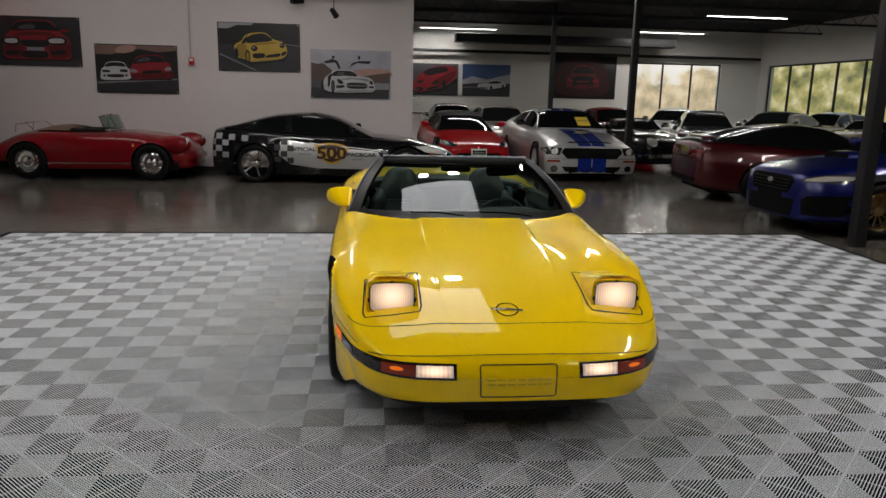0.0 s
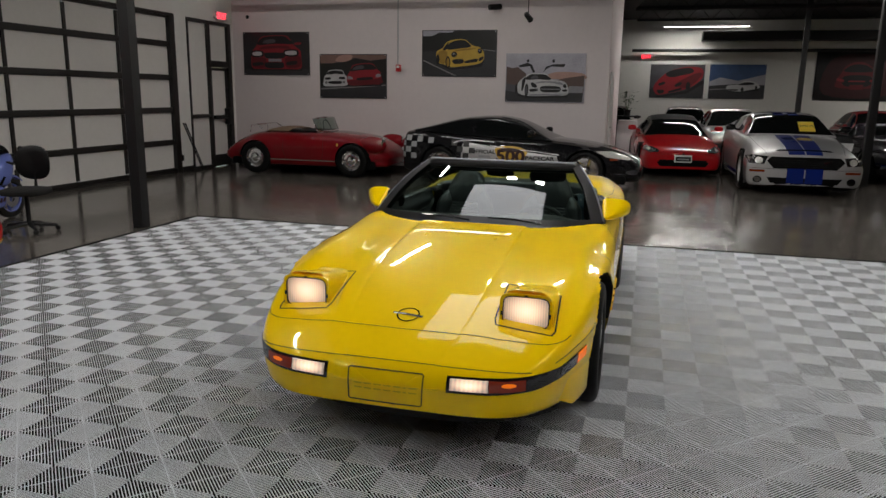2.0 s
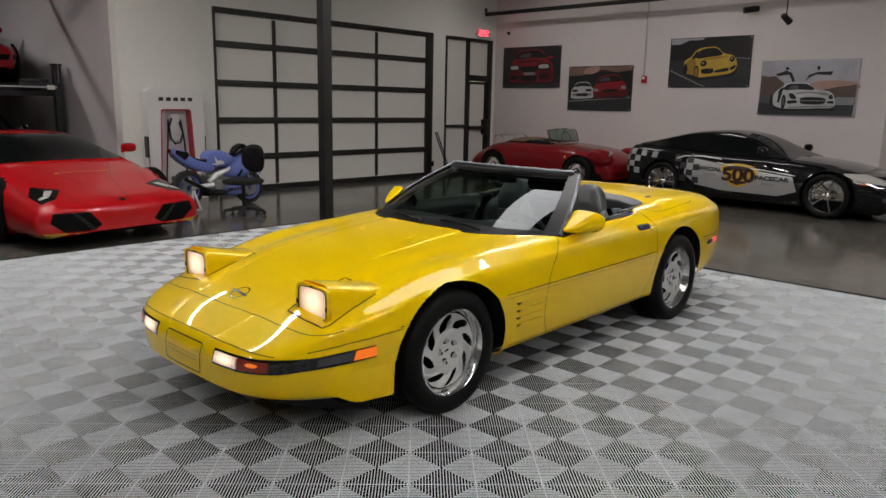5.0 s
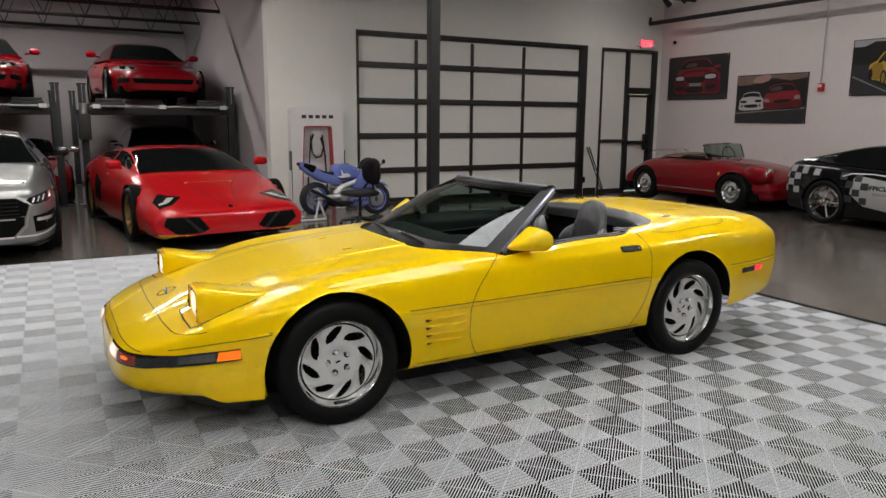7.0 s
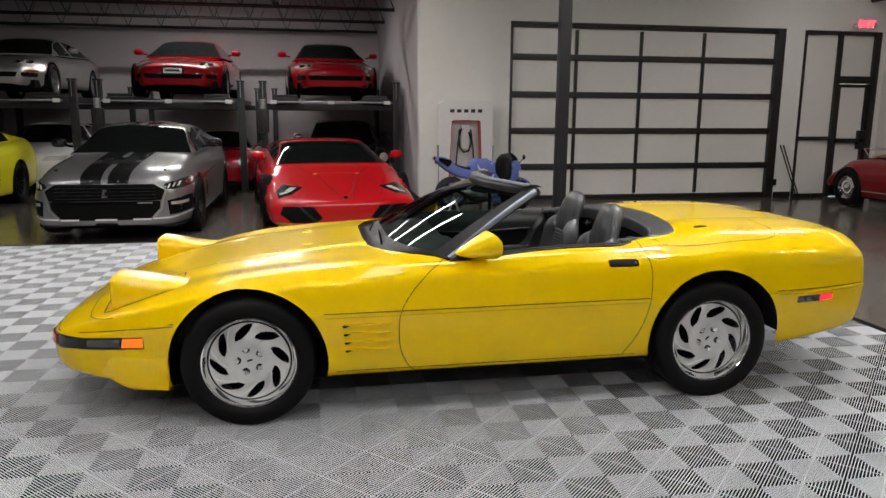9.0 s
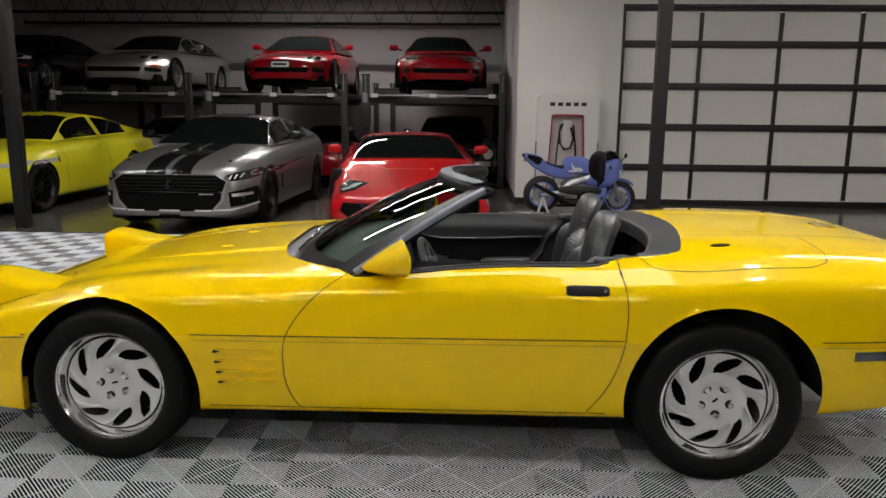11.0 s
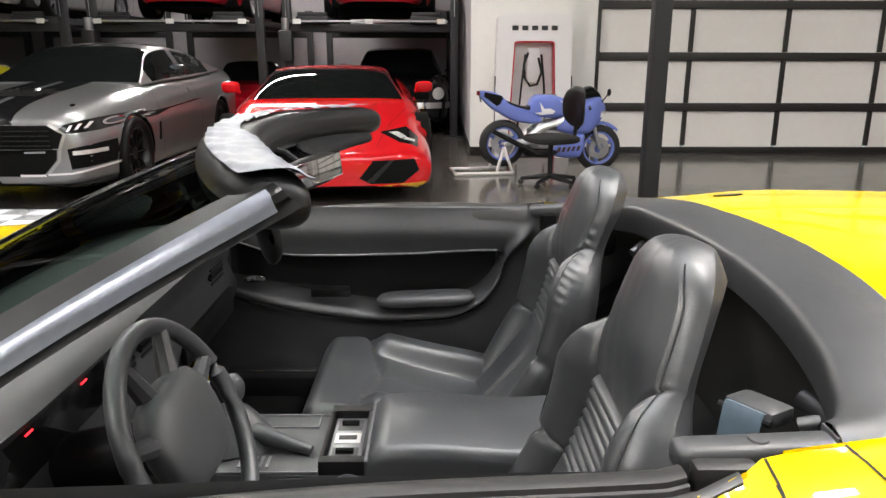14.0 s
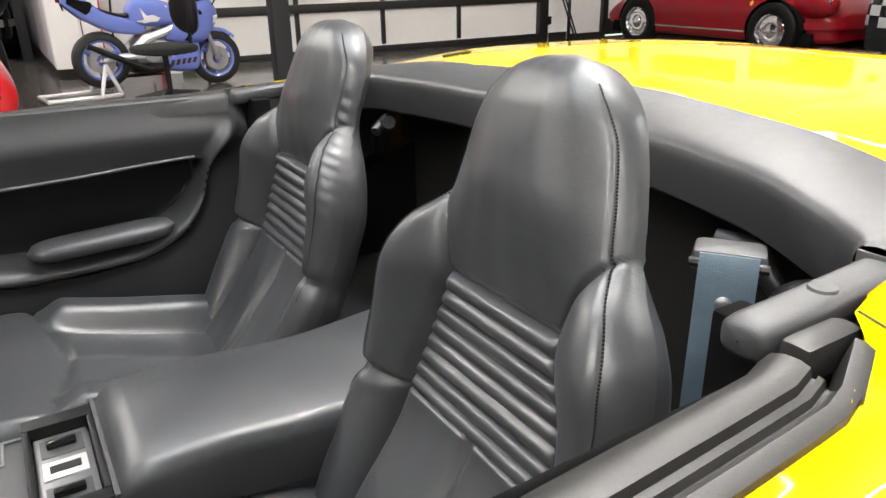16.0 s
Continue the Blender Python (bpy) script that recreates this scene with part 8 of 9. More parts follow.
PW = 14.741
poster(-6.93, -5.33, 1.985, 2.90, PW, "poster of a red coupe on a dark road", [
    ("b", P_DARK),
    ("printed_road", P_ROAD, [(0.006, 0.009), (0.006, 0.140), (0.994, 0.140), (0.994, 0.009)]),
    ("printed_shadow", P_BLK, [(0.111, 0.205), (0.889, 0.205), (0.889, 0.109), (0.111, 0.109)]),
    ("printed_body", P_RED, rounded([(0.121, 0.424), (0.133, 0.546), (0.206, 0.694), (0.254, 0.838), (0.349, 0.913), (0.635, 0.921), (0.714, 0.838), (0.768, 0.707), (0.863, 0.576), (0.879, 0.424), (0.870, 0.162), (0.698, 0.140), (0.286, 0.140), (0.133, 0.170)])),
    ("printed_glass", P_BLK, rounded([(0.229, 0.703), (0.273, 0.843), (0.365, 0.895), (0.619, 0.904), (0.692, 0.834), (0.749, 0.721), (0.492, 0.729)])),
    ("printed_screen", P_GREY, rounded([(0.311, 0.747), (0.349, 0.817), (0.476, 0.834), (0.483, 0.755)])),
    ("printed_mirror", P_RED, rounded([(0.787, 0.747), (0.876, 0.760), (0.873, 0.712), (0.794, 0.703)])),
    ("printed_bonnet", P_DKRED, rounded([(0.254, 0.598), (0.317, 0.668), (0.492, 0.686), (0.667, 0.677), (0.724, 0.607), (0.492, 0.624)])),
    ("printed_side", P_DKRED, rounded([(0.133, 0.380), (0.152, 0.424), (0.324, 0.402), (0.349, 0.336), (0.324, 0.179), (0.140, 0.205)])),
    ("printed_side", P_DKRED, rounded([(0.635, 0.345), (0.667, 0.415), (0.857, 0.445), (0.863, 0.205), (0.667, 0.179)])),
    ("printed_lamp", P_BLK, rounded([(0.137, 0.428), (0.137, 0.563), (0.298, 0.563), (0.298, 0.428)])),
    ("printed_beam", P_WHITE, rounded([(0.159, 0.459), (0.152, 0.528), (0.267, 0.541), (0.279, 0.463)])),
    ("printed_lamp", P_BLK, rounded([(0.638, 0.445), (0.638, 0.585), (0.825, 0.585), (0.825, 0.445)])),
    ("printed_beam", P_WHITE, rounded([(0.660, 0.476), (0.654, 0.550), (0.794, 0.563), (0.806, 0.480)])),
    ("printed_grille", P_BLK, rounded([(0.327, 0.502), (0.381, 0.524), (0.587, 0.524), (0.638, 0.502), (0.610, 0.397), (0.356, 0.397)])),
    ("printed_plate", P_SHADE, [(0.387, 0.314), (0.387, 0.380), (0.584, 0.380), (0.584, 0.314)]),
    ("printed_intake", P_BLK, rounded([(0.337, 0.284), (0.413, 0.301), (0.556, 0.301), (0.616, 0.284), (0.597, 0.170), (0.356, 0.170)])),
    ("printed_intake", P_BLK, rounded([(0.152, 0.284), (0.286, 0.301), (0.305, 0.240), (0.159, 0.214)])),
    ("printed_intake", P_BLK, rounded([(0.667, 0.301), (0.806, 0.336), (0.813, 0.258), (0.679, 0.231)])),
])
poster(-5.09, -3.55, 1.51, 2.435, PW, "poster of white and red coupes at dusk", [
    ("b", P_ROAD),
    ("printed_sky", P_DUSK, [(0.009, 0.792), (0.009, 0.979), (0.991, 0.979), (0.991, 0.896), (0.765, 0.854), (0.532, 0.917), (0.328, 0.833), (0.183, 0.792)]),
    ("printed_cloud", P_CLOUD, rounded([(0.241, 0.854), (0.328, 0.971), (0.488, 0.979), (0.474, 0.875), (0.358, 0.821)])),
    ("printed_hedge", P_TREE, [(0.009, 0.271), (0.009, 0.779), (0.183, 0.779), (0.358, 0.812), (0.532, 0.896), (0.765, 0.846), (0.991, 0.887), (0.991, 0.354)]),
    ("printed_line", P_LINE, [(0.009, 0.221), (0.991, 0.321), (0.991, 0.296), (0.009, 0.192)]),
    ("printed_shadow", P_BLK, [(0.067, 0.312), (0.416, 0.333), (0.924, 0.363), (0.924, 0.292), (0.430, 0.262), (0.067, 0.246)]),
    ("printed_body", P_WHITE, rounded([(0.058, 0.387), (0.067, 0.479), (0.102, 0.537), (0.137, 0.621), (0.241, 0.650), (0.343, 0.629), (0.381, 0.537), (0.416, 0.479), (0.416, 0.304), (0.241, 0.271), (0.067, 0.279)])),
    ("printed_glass", P_BLK, rounded([(0.113, 0.537), (0.148, 0.608), (0.241, 0.629), (0.334, 0.613), (0.363, 0.546), (0.241, 0.554)])),
    ("printed_lamp", P_BLK, rounded([(0.084, 0.425), (0.084, 0.467), (0.160, 0.467), (0.160, 0.425)])),
    ("printed_lamp", P_BLK, rounded([(0.299, 0.438), (0.299, 0.483), (0.378, 0.483), (0.378, 0.438)])),
    ("printed_intake", P_BLK, rounded([(0.142, 0.379), (0.328, 0.387), (0.317, 0.329), (0.160, 0.325)])),
    ("printed_intake", P_BLK, rounded([(0.116, 0.354), (0.112, 0.336), (0.102, 0.329), (0.091, 0.336), (0.087, 0.354), (0.091, 0.372), (0.102, 0.379), (0.112, 0.372)])),
    ("printed_intake", P_BLK, rounded([(0.384, 0.367), (0.379, 0.349), (0.369, 0.342), (0.359, 0.349), (0.355, 0.367), (0.359, 0.384), (0.369, 0.392), (0.379, 0.384)])),
    ("printed_body", P_RED, rounded([(0.416, 0.387), (0.422, 0.512), (0.451, 0.596), (0.509, 0.746), (0.648, 0.796), (0.799, 0.787), (0.863, 0.662), (0.910, 0.596), (0.922, 0.354), (0.765, 0.321), (0.474, 0.296)])),
    ("printed_glass", P_BLK, rounded([(0.468, 0.613), (0.520, 0.729), (0.648, 0.775), (0.788, 0.767), (0.846, 0.662), (0.648, 0.646)])),
    ("printed_screen", P_GREY, rounded([(0.509, 0.654), (0.549, 0.721), (0.648, 0.746), (0.663, 0.679)])),
    ("printed_side", P_DKRED, rounded([(0.427, 0.387), (0.590, 0.429), (0.794, 0.438), (0.916, 0.463), (0.916, 0.346), (0.488, 0.304)])),
    ("printed_lamp", P_SHADE, rounded([(0.430, 0.438), (0.433, 0.496), (0.485, 0.488), (0.503, 0.438)])),
    ("printed_lamp", P_SHADE, rounded([(0.846, 0.488), (0.858, 0.554), (0.910, 0.554), (0.916, 0.496)])),
    ("printed_grille", P_BLK, rounded([(0.576, 0.463), (0.779, 0.488), (0.788, 0.438), (0.590, 0.412)])),
])
poster(-2.77, -1.19, 1.985, 2.91, PW, "poster of a yellow coupe on a mountain road", [
    ("b", P_DARK),
    ("printed_sky", P_SKY, [(0.012, 0.874), (0.012, 0.987), (0.435, 0.987), (0.410, 0.950), (0.286, 0.941), (0.199, 0.866)]),
    ("printed_wood", P_TREE, [(0.012, 0.580), (0.012, 0.853), (0.137, 0.874), (0.236, 0.950), (0.410, 0.941), (0.560, 0.983), (0.988, 0.987), (0.988, 0.580)]),
    ("printed_road", P_ROAD, [(0.007, 0.008), (0.007, 0.538), (0.988, 0.580), (0.988, 0.008)]),
    ("printed_line", P_LINE, [(0.025, 0.361), (0.475, 0.021), (0.448, 0.013), (0.017, 0.336)]),
    ("printed_line", P_LINE, [(0.821, 0.588), (0.983, 0.555), (0.983, 0.542), (0.821, 0.576)]),
    ("printed_shadow", P_BLK, [(0.206, 0.307), (0.386, 0.181), (0.759, 0.252), (0.846, 0.349), (0.808, 0.223), (0.386, 0.139)]),
    ("printed_body", P_YEL, rounded([(0.199, 0.454), (0.206, 0.546), (0.281, 0.622), (0.341, 0.748), (0.465, 0.803), (0.590, 0.790), (0.669, 0.681), (0.784, 0.622), (0.836, 0.496), (0.828, 0.361), (0.759, 0.277), (0.560, 0.227), (0.398, 0.206), (0.301, 0.261), (0.216, 0.307)])),
    ("printed_side", P_DKYEL, rounded([(0.206, 0.462), (0.261, 0.563), (0.341, 0.538), (0.341, 0.370), (0.301, 0.277), (0.221, 0.328)])),
    ("printed_glass", P_BLK, rounded([(0.351, 0.588), (0.376, 0.723), (0.490, 0.782), (0.590, 0.769), (0.659, 0.647), (0.510, 0.605)])),
    ("printed_window", P_BLK, rounded([(0.286, 0.580), (0.341, 0.714), (0.361, 0.731), (0.336, 0.588)])),
    ("printed_bonnet", P_DKYEL, rounded([(0.423, 0.546), (0.535, 0.592), (0.734, 0.613), (0.659, 0.580), (0.510, 0.555)])),
    ("printed_lamp", P_BLK, rounded([(0.480, 0.479), (0.468, 0.437), (0.440, 0.420), (0.412, 0.437), (0.400, 0.479), (0.412, 0.521), (0.440, 0.538), (0.468, 0.521)])),
    ("printed_beam", P_SHADE, rounded([(0.448, 0.492), (0.443, 0.477), (0.433, 0.471), (0.422, 0.477), (0.418, 0.492), (0.422, 0.506), (0.433, 0.513), (0.443, 0.506)])),
    ("printed_lamp", P_BLK, rounded([(0.811, 0.550), (0.802, 0.512), (0.781, 0.496), (0.760, 0.512), (0.751, 0.550), (0.760, 0.589), (0.781, 0.605), (0.802, 0.589)])),
    ("printed_beam", P_SHADE, rounded([(0.789, 0.563), (0.785, 0.548), (0.776, 0.542), (0.767, 0.548), (0.764, 0.563), (0.767, 0.578), (0.776, 0.584), (0.785, 0.578)])),
    ("printed_intake", P_BLK, rounded([(0.423, 0.361), (0.550, 0.378), (0.570, 0.328), (0.545, 0.286), (0.440, 0.277)])),
    ("printed_intake", P_BLK, rounded([(0.590, 0.336), (0.734, 0.387), (0.754, 0.361), (0.734, 0.319), (0.595, 0.294)])),
    ("printed_intake", P_BLK, rounded([(0.769, 0.387), (0.826, 0.437), (0.823, 0.378), (0.779, 0.336)])),
    ("printed_tyre", P_BLK, rounded([(0.244, 0.370), (0.237, 0.293), (0.221, 0.261), (0.206, 0.293), (0.199, 0.370), (0.206, 0.447), (0.221, 0.479), (0.237, 0.447)])),
    ("printed_tyre", P_BLK, rounded([(0.391, 0.307), (0.381, 0.212), (0.358, 0.172), (0.335, 0.212), (0.326, 0.307), (0.335, 0.402), (0.358, 0.441), (0.381, 0.402)])),
    ("printed_wheel", P_DKYEL, rounded([(0.378, 0.307), (0.372, 0.241), (0.358, 0.214), (0.344, 0.241), (0.338, 0.307), (0.344, 0.372), (0.358, 0.399), (0.372, 0.372)])),
])
poster(-0.99, 0.60, 1.495, 2.45, PW, "poster of a white gullwing car with doors raised", [
    ("b", P_SKY),
    ("printed_glow", P_CLOUD, rounded([(0.513, 0.496), (0.580, 0.603), (0.757, 0.630), (0.978, 0.592), (0.978, 0.477)])),
    ("printed_hill", P_HILL, [(0.009, 0.191), (0.009, 0.733), (0.082, 0.702), (0.159, 0.718), (0.259, 0.592), (0.314, 0.191)]),
    ("printed_hill", P_HILL, [(0.580, 0.191), (0.624, 0.450), (0.757, 0.504), (0.991, 0.557), (0.987, 0.191)]),
    ("printed_rocks", P_GREY, [(0.009, 0.191), (0.015, 0.382), (0.159, 0.344), (0.181, 0.172)]),
    ("printed_rocks", P_SHADE, [(0.757, 0.210), (0.812, 0.344), (0.982, 0.336), (0.978, 0.191)]),
    ("printed_road", P_ROAD, [(0.000, 0.015), (0.004, 0.237), (0.181, 0.191), (0.982, 0.206), (0.978, 0.015)]),
    ("printed_shadow", P_BLK, [(0.170, 0.172), (0.314, 0.137), (0.790, 0.160), (0.796, 0.107), (0.292, 0.084), (0.159, 0.130)]),
    ("printed_door", P_BLK, [(0.159, 0.748), (0.270, 0.813), (0.332, 0.771), (0.374, 0.626), (0.350, 0.603), (0.305, 0.740), (0.186, 0.714)]),
    ("printed_door", P_BLK, [(0.473, 0.603), (0.513, 0.733), (0.597, 0.779), (0.752, 0.786), (0.730, 0.721), (0.580, 0.737), (0.504, 0.672)]),
    ("printed_mirror", P_BLK, rounded([(0.299, 0.847), (0.293, 0.826), (0.281, 0.817), (0.268, 0.826), (0.263, 0.847), (0.268, 0.869), (0.281, 0.878), (0.293, 0.869)])),
    ("printed_mirror", P_BLK, rounded([(0.617, 0.847), (0.613, 0.820), (0.602, 0.809), (0.591, 0.820), (0.586, 0.847), (0.591, 0.874), (0.602, 0.885), (0.613, 0.874)])),
    ("printed_body", P_WHITE, rounded([(0.155, 0.305), (0.173, 0.412), (0.235, 0.511), (0.296, 0.580), (0.403, 0.595), (0.513, 0.588), (0.588, 0.473), (0.723, 0.443), (0.783, 0.359), (0.792, 0.172), (0.624, 0.141), (0.314, 0.130), (0.181, 0.176)])),
    ("printed_glass", P_BLK, rounded([(0.261, 0.466), (0.310, 0.565), (0.403, 0.576), (0.509, 0.565), (0.580, 0.466), (0.425, 0.473)])),
    ("printed_screen", P_GREY, rounded([(0.325, 0.489), (0.347, 0.542), (0.403, 0.550), (0.414, 0.489)])),
    ("printed_opening", P_BLK, [(0.208, 0.237), (0.212, 0.450), (0.261, 0.534), (0.257, 0.450), (0.230, 0.237)]),
    ("printed_bonnet", P_SHADE, rounded([(0.381, 0.389), (0.469, 0.435), (0.690, 0.420), (0.723, 0.366), (0.558, 0.405)])),
    ("printed_tyre", P_BLK, rounded([(0.299, 0.252), (0.292, 0.160), (0.274, 0.122), (0.257, 0.160), (0.250, 0.252), (0.257, 0.344), (0.274, 0.382), (0.292, 0.344)])),
    ("printed_wheel", P_GREY, rounded([(0.285, 0.252), (0.282, 0.193), (0.272, 0.168), (0.263, 0.193), (0.259, 0.252), (0.263, 0.311), (0.272, 0.336), (0.282, 0.311)])),
    ("printed_tyre", P_BLK, rounded([(0.159, 0.275), (0.155, 0.199), (0.144, 0.168), (0.133, 0.199), (0.128, 0.275), (0.133, 0.350), (0.144, 0.382), (0.155, 0.350)])),
    ("printed_lamp", P_BLK, rounded([(0.327, 0.389), (0.358, 0.405), (0.403, 0.344), (0.398, 0.305), (0.350, 0.313)])),
    ("printed_lamp", P_BLK, rounded([(0.735, 0.321), (0.743, 0.382), (0.770, 0.366), (0.774, 0.305)])),
    ("printed_grille", P_BLK, rounded([(0.447, 0.267), (0.465, 0.328), (0.580, 0.340), (0.690, 0.321), (0.706, 0.260), (0.668, 0.214), (0.487, 0.214)])),
    ("printed_bar", P_SHADE, [(0.451, 0.267), (0.451, 0.282), (0.699, 0.282), (0.699, 0.267)]),
    ("printed_intake", P_BLK, rounded([(0.319, 0.267), (0.403, 0.282), (0.416, 0.237), (0.327, 0.218)])),
    ("printed_intake", P_BLK, rounded([(0.723, 0.237), (0.730, 0.267), (0.783, 0.271), (0.783, 0.229)])),
    ("printed_splitter", P_SHADE, [(0.319, 0.160), (0.535, 0.176), (0.788, 0.187), (0.788, 0.172), (0.323, 0.141)]),
])
PN = 30.199
poster(1.85, 3.87, 1.63, 2.91, PN, "poster of a red supercar on grey tarmac", [
    ("b", P_GREY),
    ("printed_road", P_ROAD, [(0.000, 0.000), (0.000, 0.302), (1.000, 0.524), (1.000, 0.000)]),
    ("printed_shadow", P_BLK, [(0.082, 0.238), (0.184, 0.063), (0.714, 0.238), (0.980, 0.556), (0.980, 0.429), (0.694, 0.143), (0.163, 0.016)]),
    ("printed_body", P_RED, rounded([(0.071, 0.333), (0.163, 0.556), (0.327, 0.778), (0.612, 0.921), (0.918, 0.905), (0.980, 0.683), (0.878, 0.460), (0.673, 0.270), (0.204, 0.095), (0.102, 0.175)])),
    ("printed_glass", P_BLK, rounded([(0.286, 0.714), (0.429, 0.841), (0.714, 0.905), (0.796, 0.778), (0.592, 0.683), (0.388, 0.619)])),
    ("printed_side", P_DKRED, rounded([(0.490, 0.429), (0.796, 0.714), (0.949, 0.746), (0.857, 0.492), (0.653, 0.302)])),
    ("printed_lamp", P_BLK, rounded([(0.163, 0.429), (0.265, 0.492), (0.286, 0.429), (0.184, 0.365)])),
    ("printed_lamp", P_BLK, rounded([(0.469, 0.397), (0.571, 0.476), (0.592, 0.413), (0.490, 0.333)])),
    ("printed_intake", P_BLK, rounded([(0.143, 0.238), (0.265, 0.238), (0.265, 0.159), (0.184, 0.127)])),
    ("printed_intake", P_BLK, rounded([(0.367, 0.206), (0.571, 0.302), (0.592, 0.254), (0.388, 0.159)])),
    ("printed_tyre", P_BLK, rounded([(0.755, 0.365), (0.743, 0.275), (0.714, 0.238), (0.685, 0.275), (0.673, 0.365), (0.685, 0.455), (0.714, 0.492), (0.743, 0.455)])),
])
poster(4.05, 6.06, 1.63, 2.92, PN, "poster of a white coupe under a blue sky", [
    ("b", P_BLUE),
    ("printed_cloud", P_SKY, [(0.000, 0.500), (0.202, 0.625), (0.521, 0.531), (1.000, 0.719), (1.000, 0.406), (0.000, 0.375)]),
    ("printed_ground", P_ROAD, [(0.000, 0.000), (0.000, 0.375), (0.521, 0.438), (1.000, 0.406), (1.000, 0.000)]),
    ("printed_line", P_LINE, [(0.000, 0.281), (0.415, 0.312), (0.415, 0.289), (0.000, 0.250)]),
    ("printed_shadow", P_BLK, [(0.330, 0.250), (0.894, 0.312), (0.894, 0.250), (0.521, 0.188)]),
    ("printed_body", P_WHITE, rounded([(0.319, 0.312), (0.351, 0.391), (0.500, 0.422), (0.628, 0.516), (0.777, 0.516), (0.883, 0.438), (0.904, 0.328), (0.734, 0.266), (0.564, 0.219), (0.372, 0.250)])),
    ("printed_glass", P_BLK, rounded([(0.521, 0.414), (0.638, 0.484), (0.755, 0.484), (0.819, 0.438), (0.691, 0.406)])),
    ("printed_intake", P_BLK, rounded([(0.351, 0.281), (0.521, 0.281), (0.511, 0.242), (0.383, 0.250)])),
    ("printed_tyre", P_BLK, rounded([(0.634, 0.281), (0.626, 0.237), (0.606, 0.219), (0.587, 0.237), (0.579, 0.281), (0.587, 0.325), (0.606, 0.344), (0.626, 0.325)])),
    ("printed_tyre", P_BLK, rounded([(0.872, 0.336), (0.866, 0.296), (0.851, 0.280), (0.836, 0.296), (0.830, 0.336), (0.836, 0.376), (0.851, 0.392), (0.866, 0.376)])),
])
poster(7.75, 10.60, 1.62, 3.50, PN, "dark poster of a glowing red saloon", [
    ("b", P_BLK),
    ("printed_glow", P_MAROON, rounded([(0.121, 0.125), (0.161, 0.750), (0.484, 0.906), (0.806, 0.750), (0.871, 0.125)])),
    ("printed_body", P_DKRED, rounded([(0.258, 0.375), (0.306, 0.531), (0.371, 0.688), (0.500, 0.750), (0.629, 0.688), (0.694, 0.531), (0.742, 0.375), (0.710, 0.250), (0.290, 0.250)])),
    ("printed_glass", P_BLK, rounded([(0.347, 0.562), (0.403, 0.672), (0.500, 0.703), (0.605, 0.672), (0.661, 0.562)])),
    ("printed_bonnet", P_BLK, rounded([(0.323, 0.375), (0.371, 0.484), (0.629, 0.484), (0.677, 0.375), (0.613, 0.281), (0.387, 0.281)])),
    ("printed_lamp", P_RED, rounded([(0.266, 0.438), (0.347, 0.406), (0.339, 0.367), (0.274, 0.391)])),
    ("printed_lamp", P_RED, rounded([(0.734, 0.438), (0.653, 0.406), (0.661, 0.367), (0.726, 0.391)])),
    ("printed_bar", P_RED, [(0.403, 0.367), (0.403, 0.391), (0.597, 0.391), (0.597, 0.367)]),
    ("printed_plate", P_DKRED, [(0.419, 0.219), (0.419, 0.312), (0.581, 0.312), (0.581, 0.219)]),
])


# lit exit signs
def exit_sign(m, flip=False):
    e = thing("exit_sign", m, "white exit sign with lit red letters", "exit sign", "exit signs")
    part("housing", boxed(-0.16, 0.16, -0.03, 0.03, -0.10, 0.10, 0.01), WHITEPL, e)
    words("EXIT", 0.17, EXITRED, e, pose(0, -0.033, 0, 90, 0, 0), bold=0.004)
    for s in (-1, 1):
        part("emergency_lamp", ellipsoid(bmesh.new(), (s * 0.21, -0.01, -0.03), (0.05, 0.04, 0.04), 14), WHITEPL, e)


exit_sign(pose(-7.16, 14.22, 3.19, 0, 0, 90))
exit_sign(pose(1.64, 30.15, 3.19, 0, 0, 0))

a = thing("fire_alarm", pose(-3.28, 14.70, 2.15), "red fire alarm strobe on the wall", "alarm")
part("case", boxed(-0.05, 0.05, -0.03, 0.035, -0.07, 0.07, 0.008), ALARM, a)
part("strobe", boxed(-0.03, 0.03, -0.045, -0.031, 0.0, 0.05, 0.004), PLATE, a)
w_ = thing("wall_sensor", pose(-6.79, 14.70, 3.22), "small black round wall sensor", "sensor")
part("dome", ellipsoid(bmesh.new(), (0, 0, 0), (0.04, 0.035, 0.04), 14), TRIM, w_)
for x, y, z in ((-1.19, 14.56, 3.34),):
    cm = thing("security_camera", pose(x, y, z, 0, 0, -50), "black bullet security camera on the wall", "camera")
    part("barrel", tubed([(0, 0.1, 0), (0, -0.16, -0.03)], 0.055, 16), TRIM, cm)
    part("bracket", tubed([(0, 0.08, 0.0), (-0.07, 0.10, 0.04), (-0.143, 0.120, 0.04)], 0.015, 8), TRIM, cm)
o = thing("wall_outlet", pose(-7.198, 12.66, 0.28), "black wall socket beside the garage door", "socket")
part("plate", boxed(0, 0.012, -0.035, 0.035, -0.06, 0.06, 0.003), TRIM, o)
st_ = thing("folded_easel", pose(-6.95, 12.78, 0), "black folded stand leaning on the wall", "stand")
for dy in (0.0, 0.16):
    part("leg", tubed([(0.0, 0.20 + dy * 0.3, 0.0), (-0.2, -0.10 + dy * 0.4, 0.98)], 0.013, 8), TRIM, st_)
part("foot", tubed([(0.0, 0.12, 0.012), (0.0, 0.34, 0.012)], 0.014, 8), TRIM, st_)


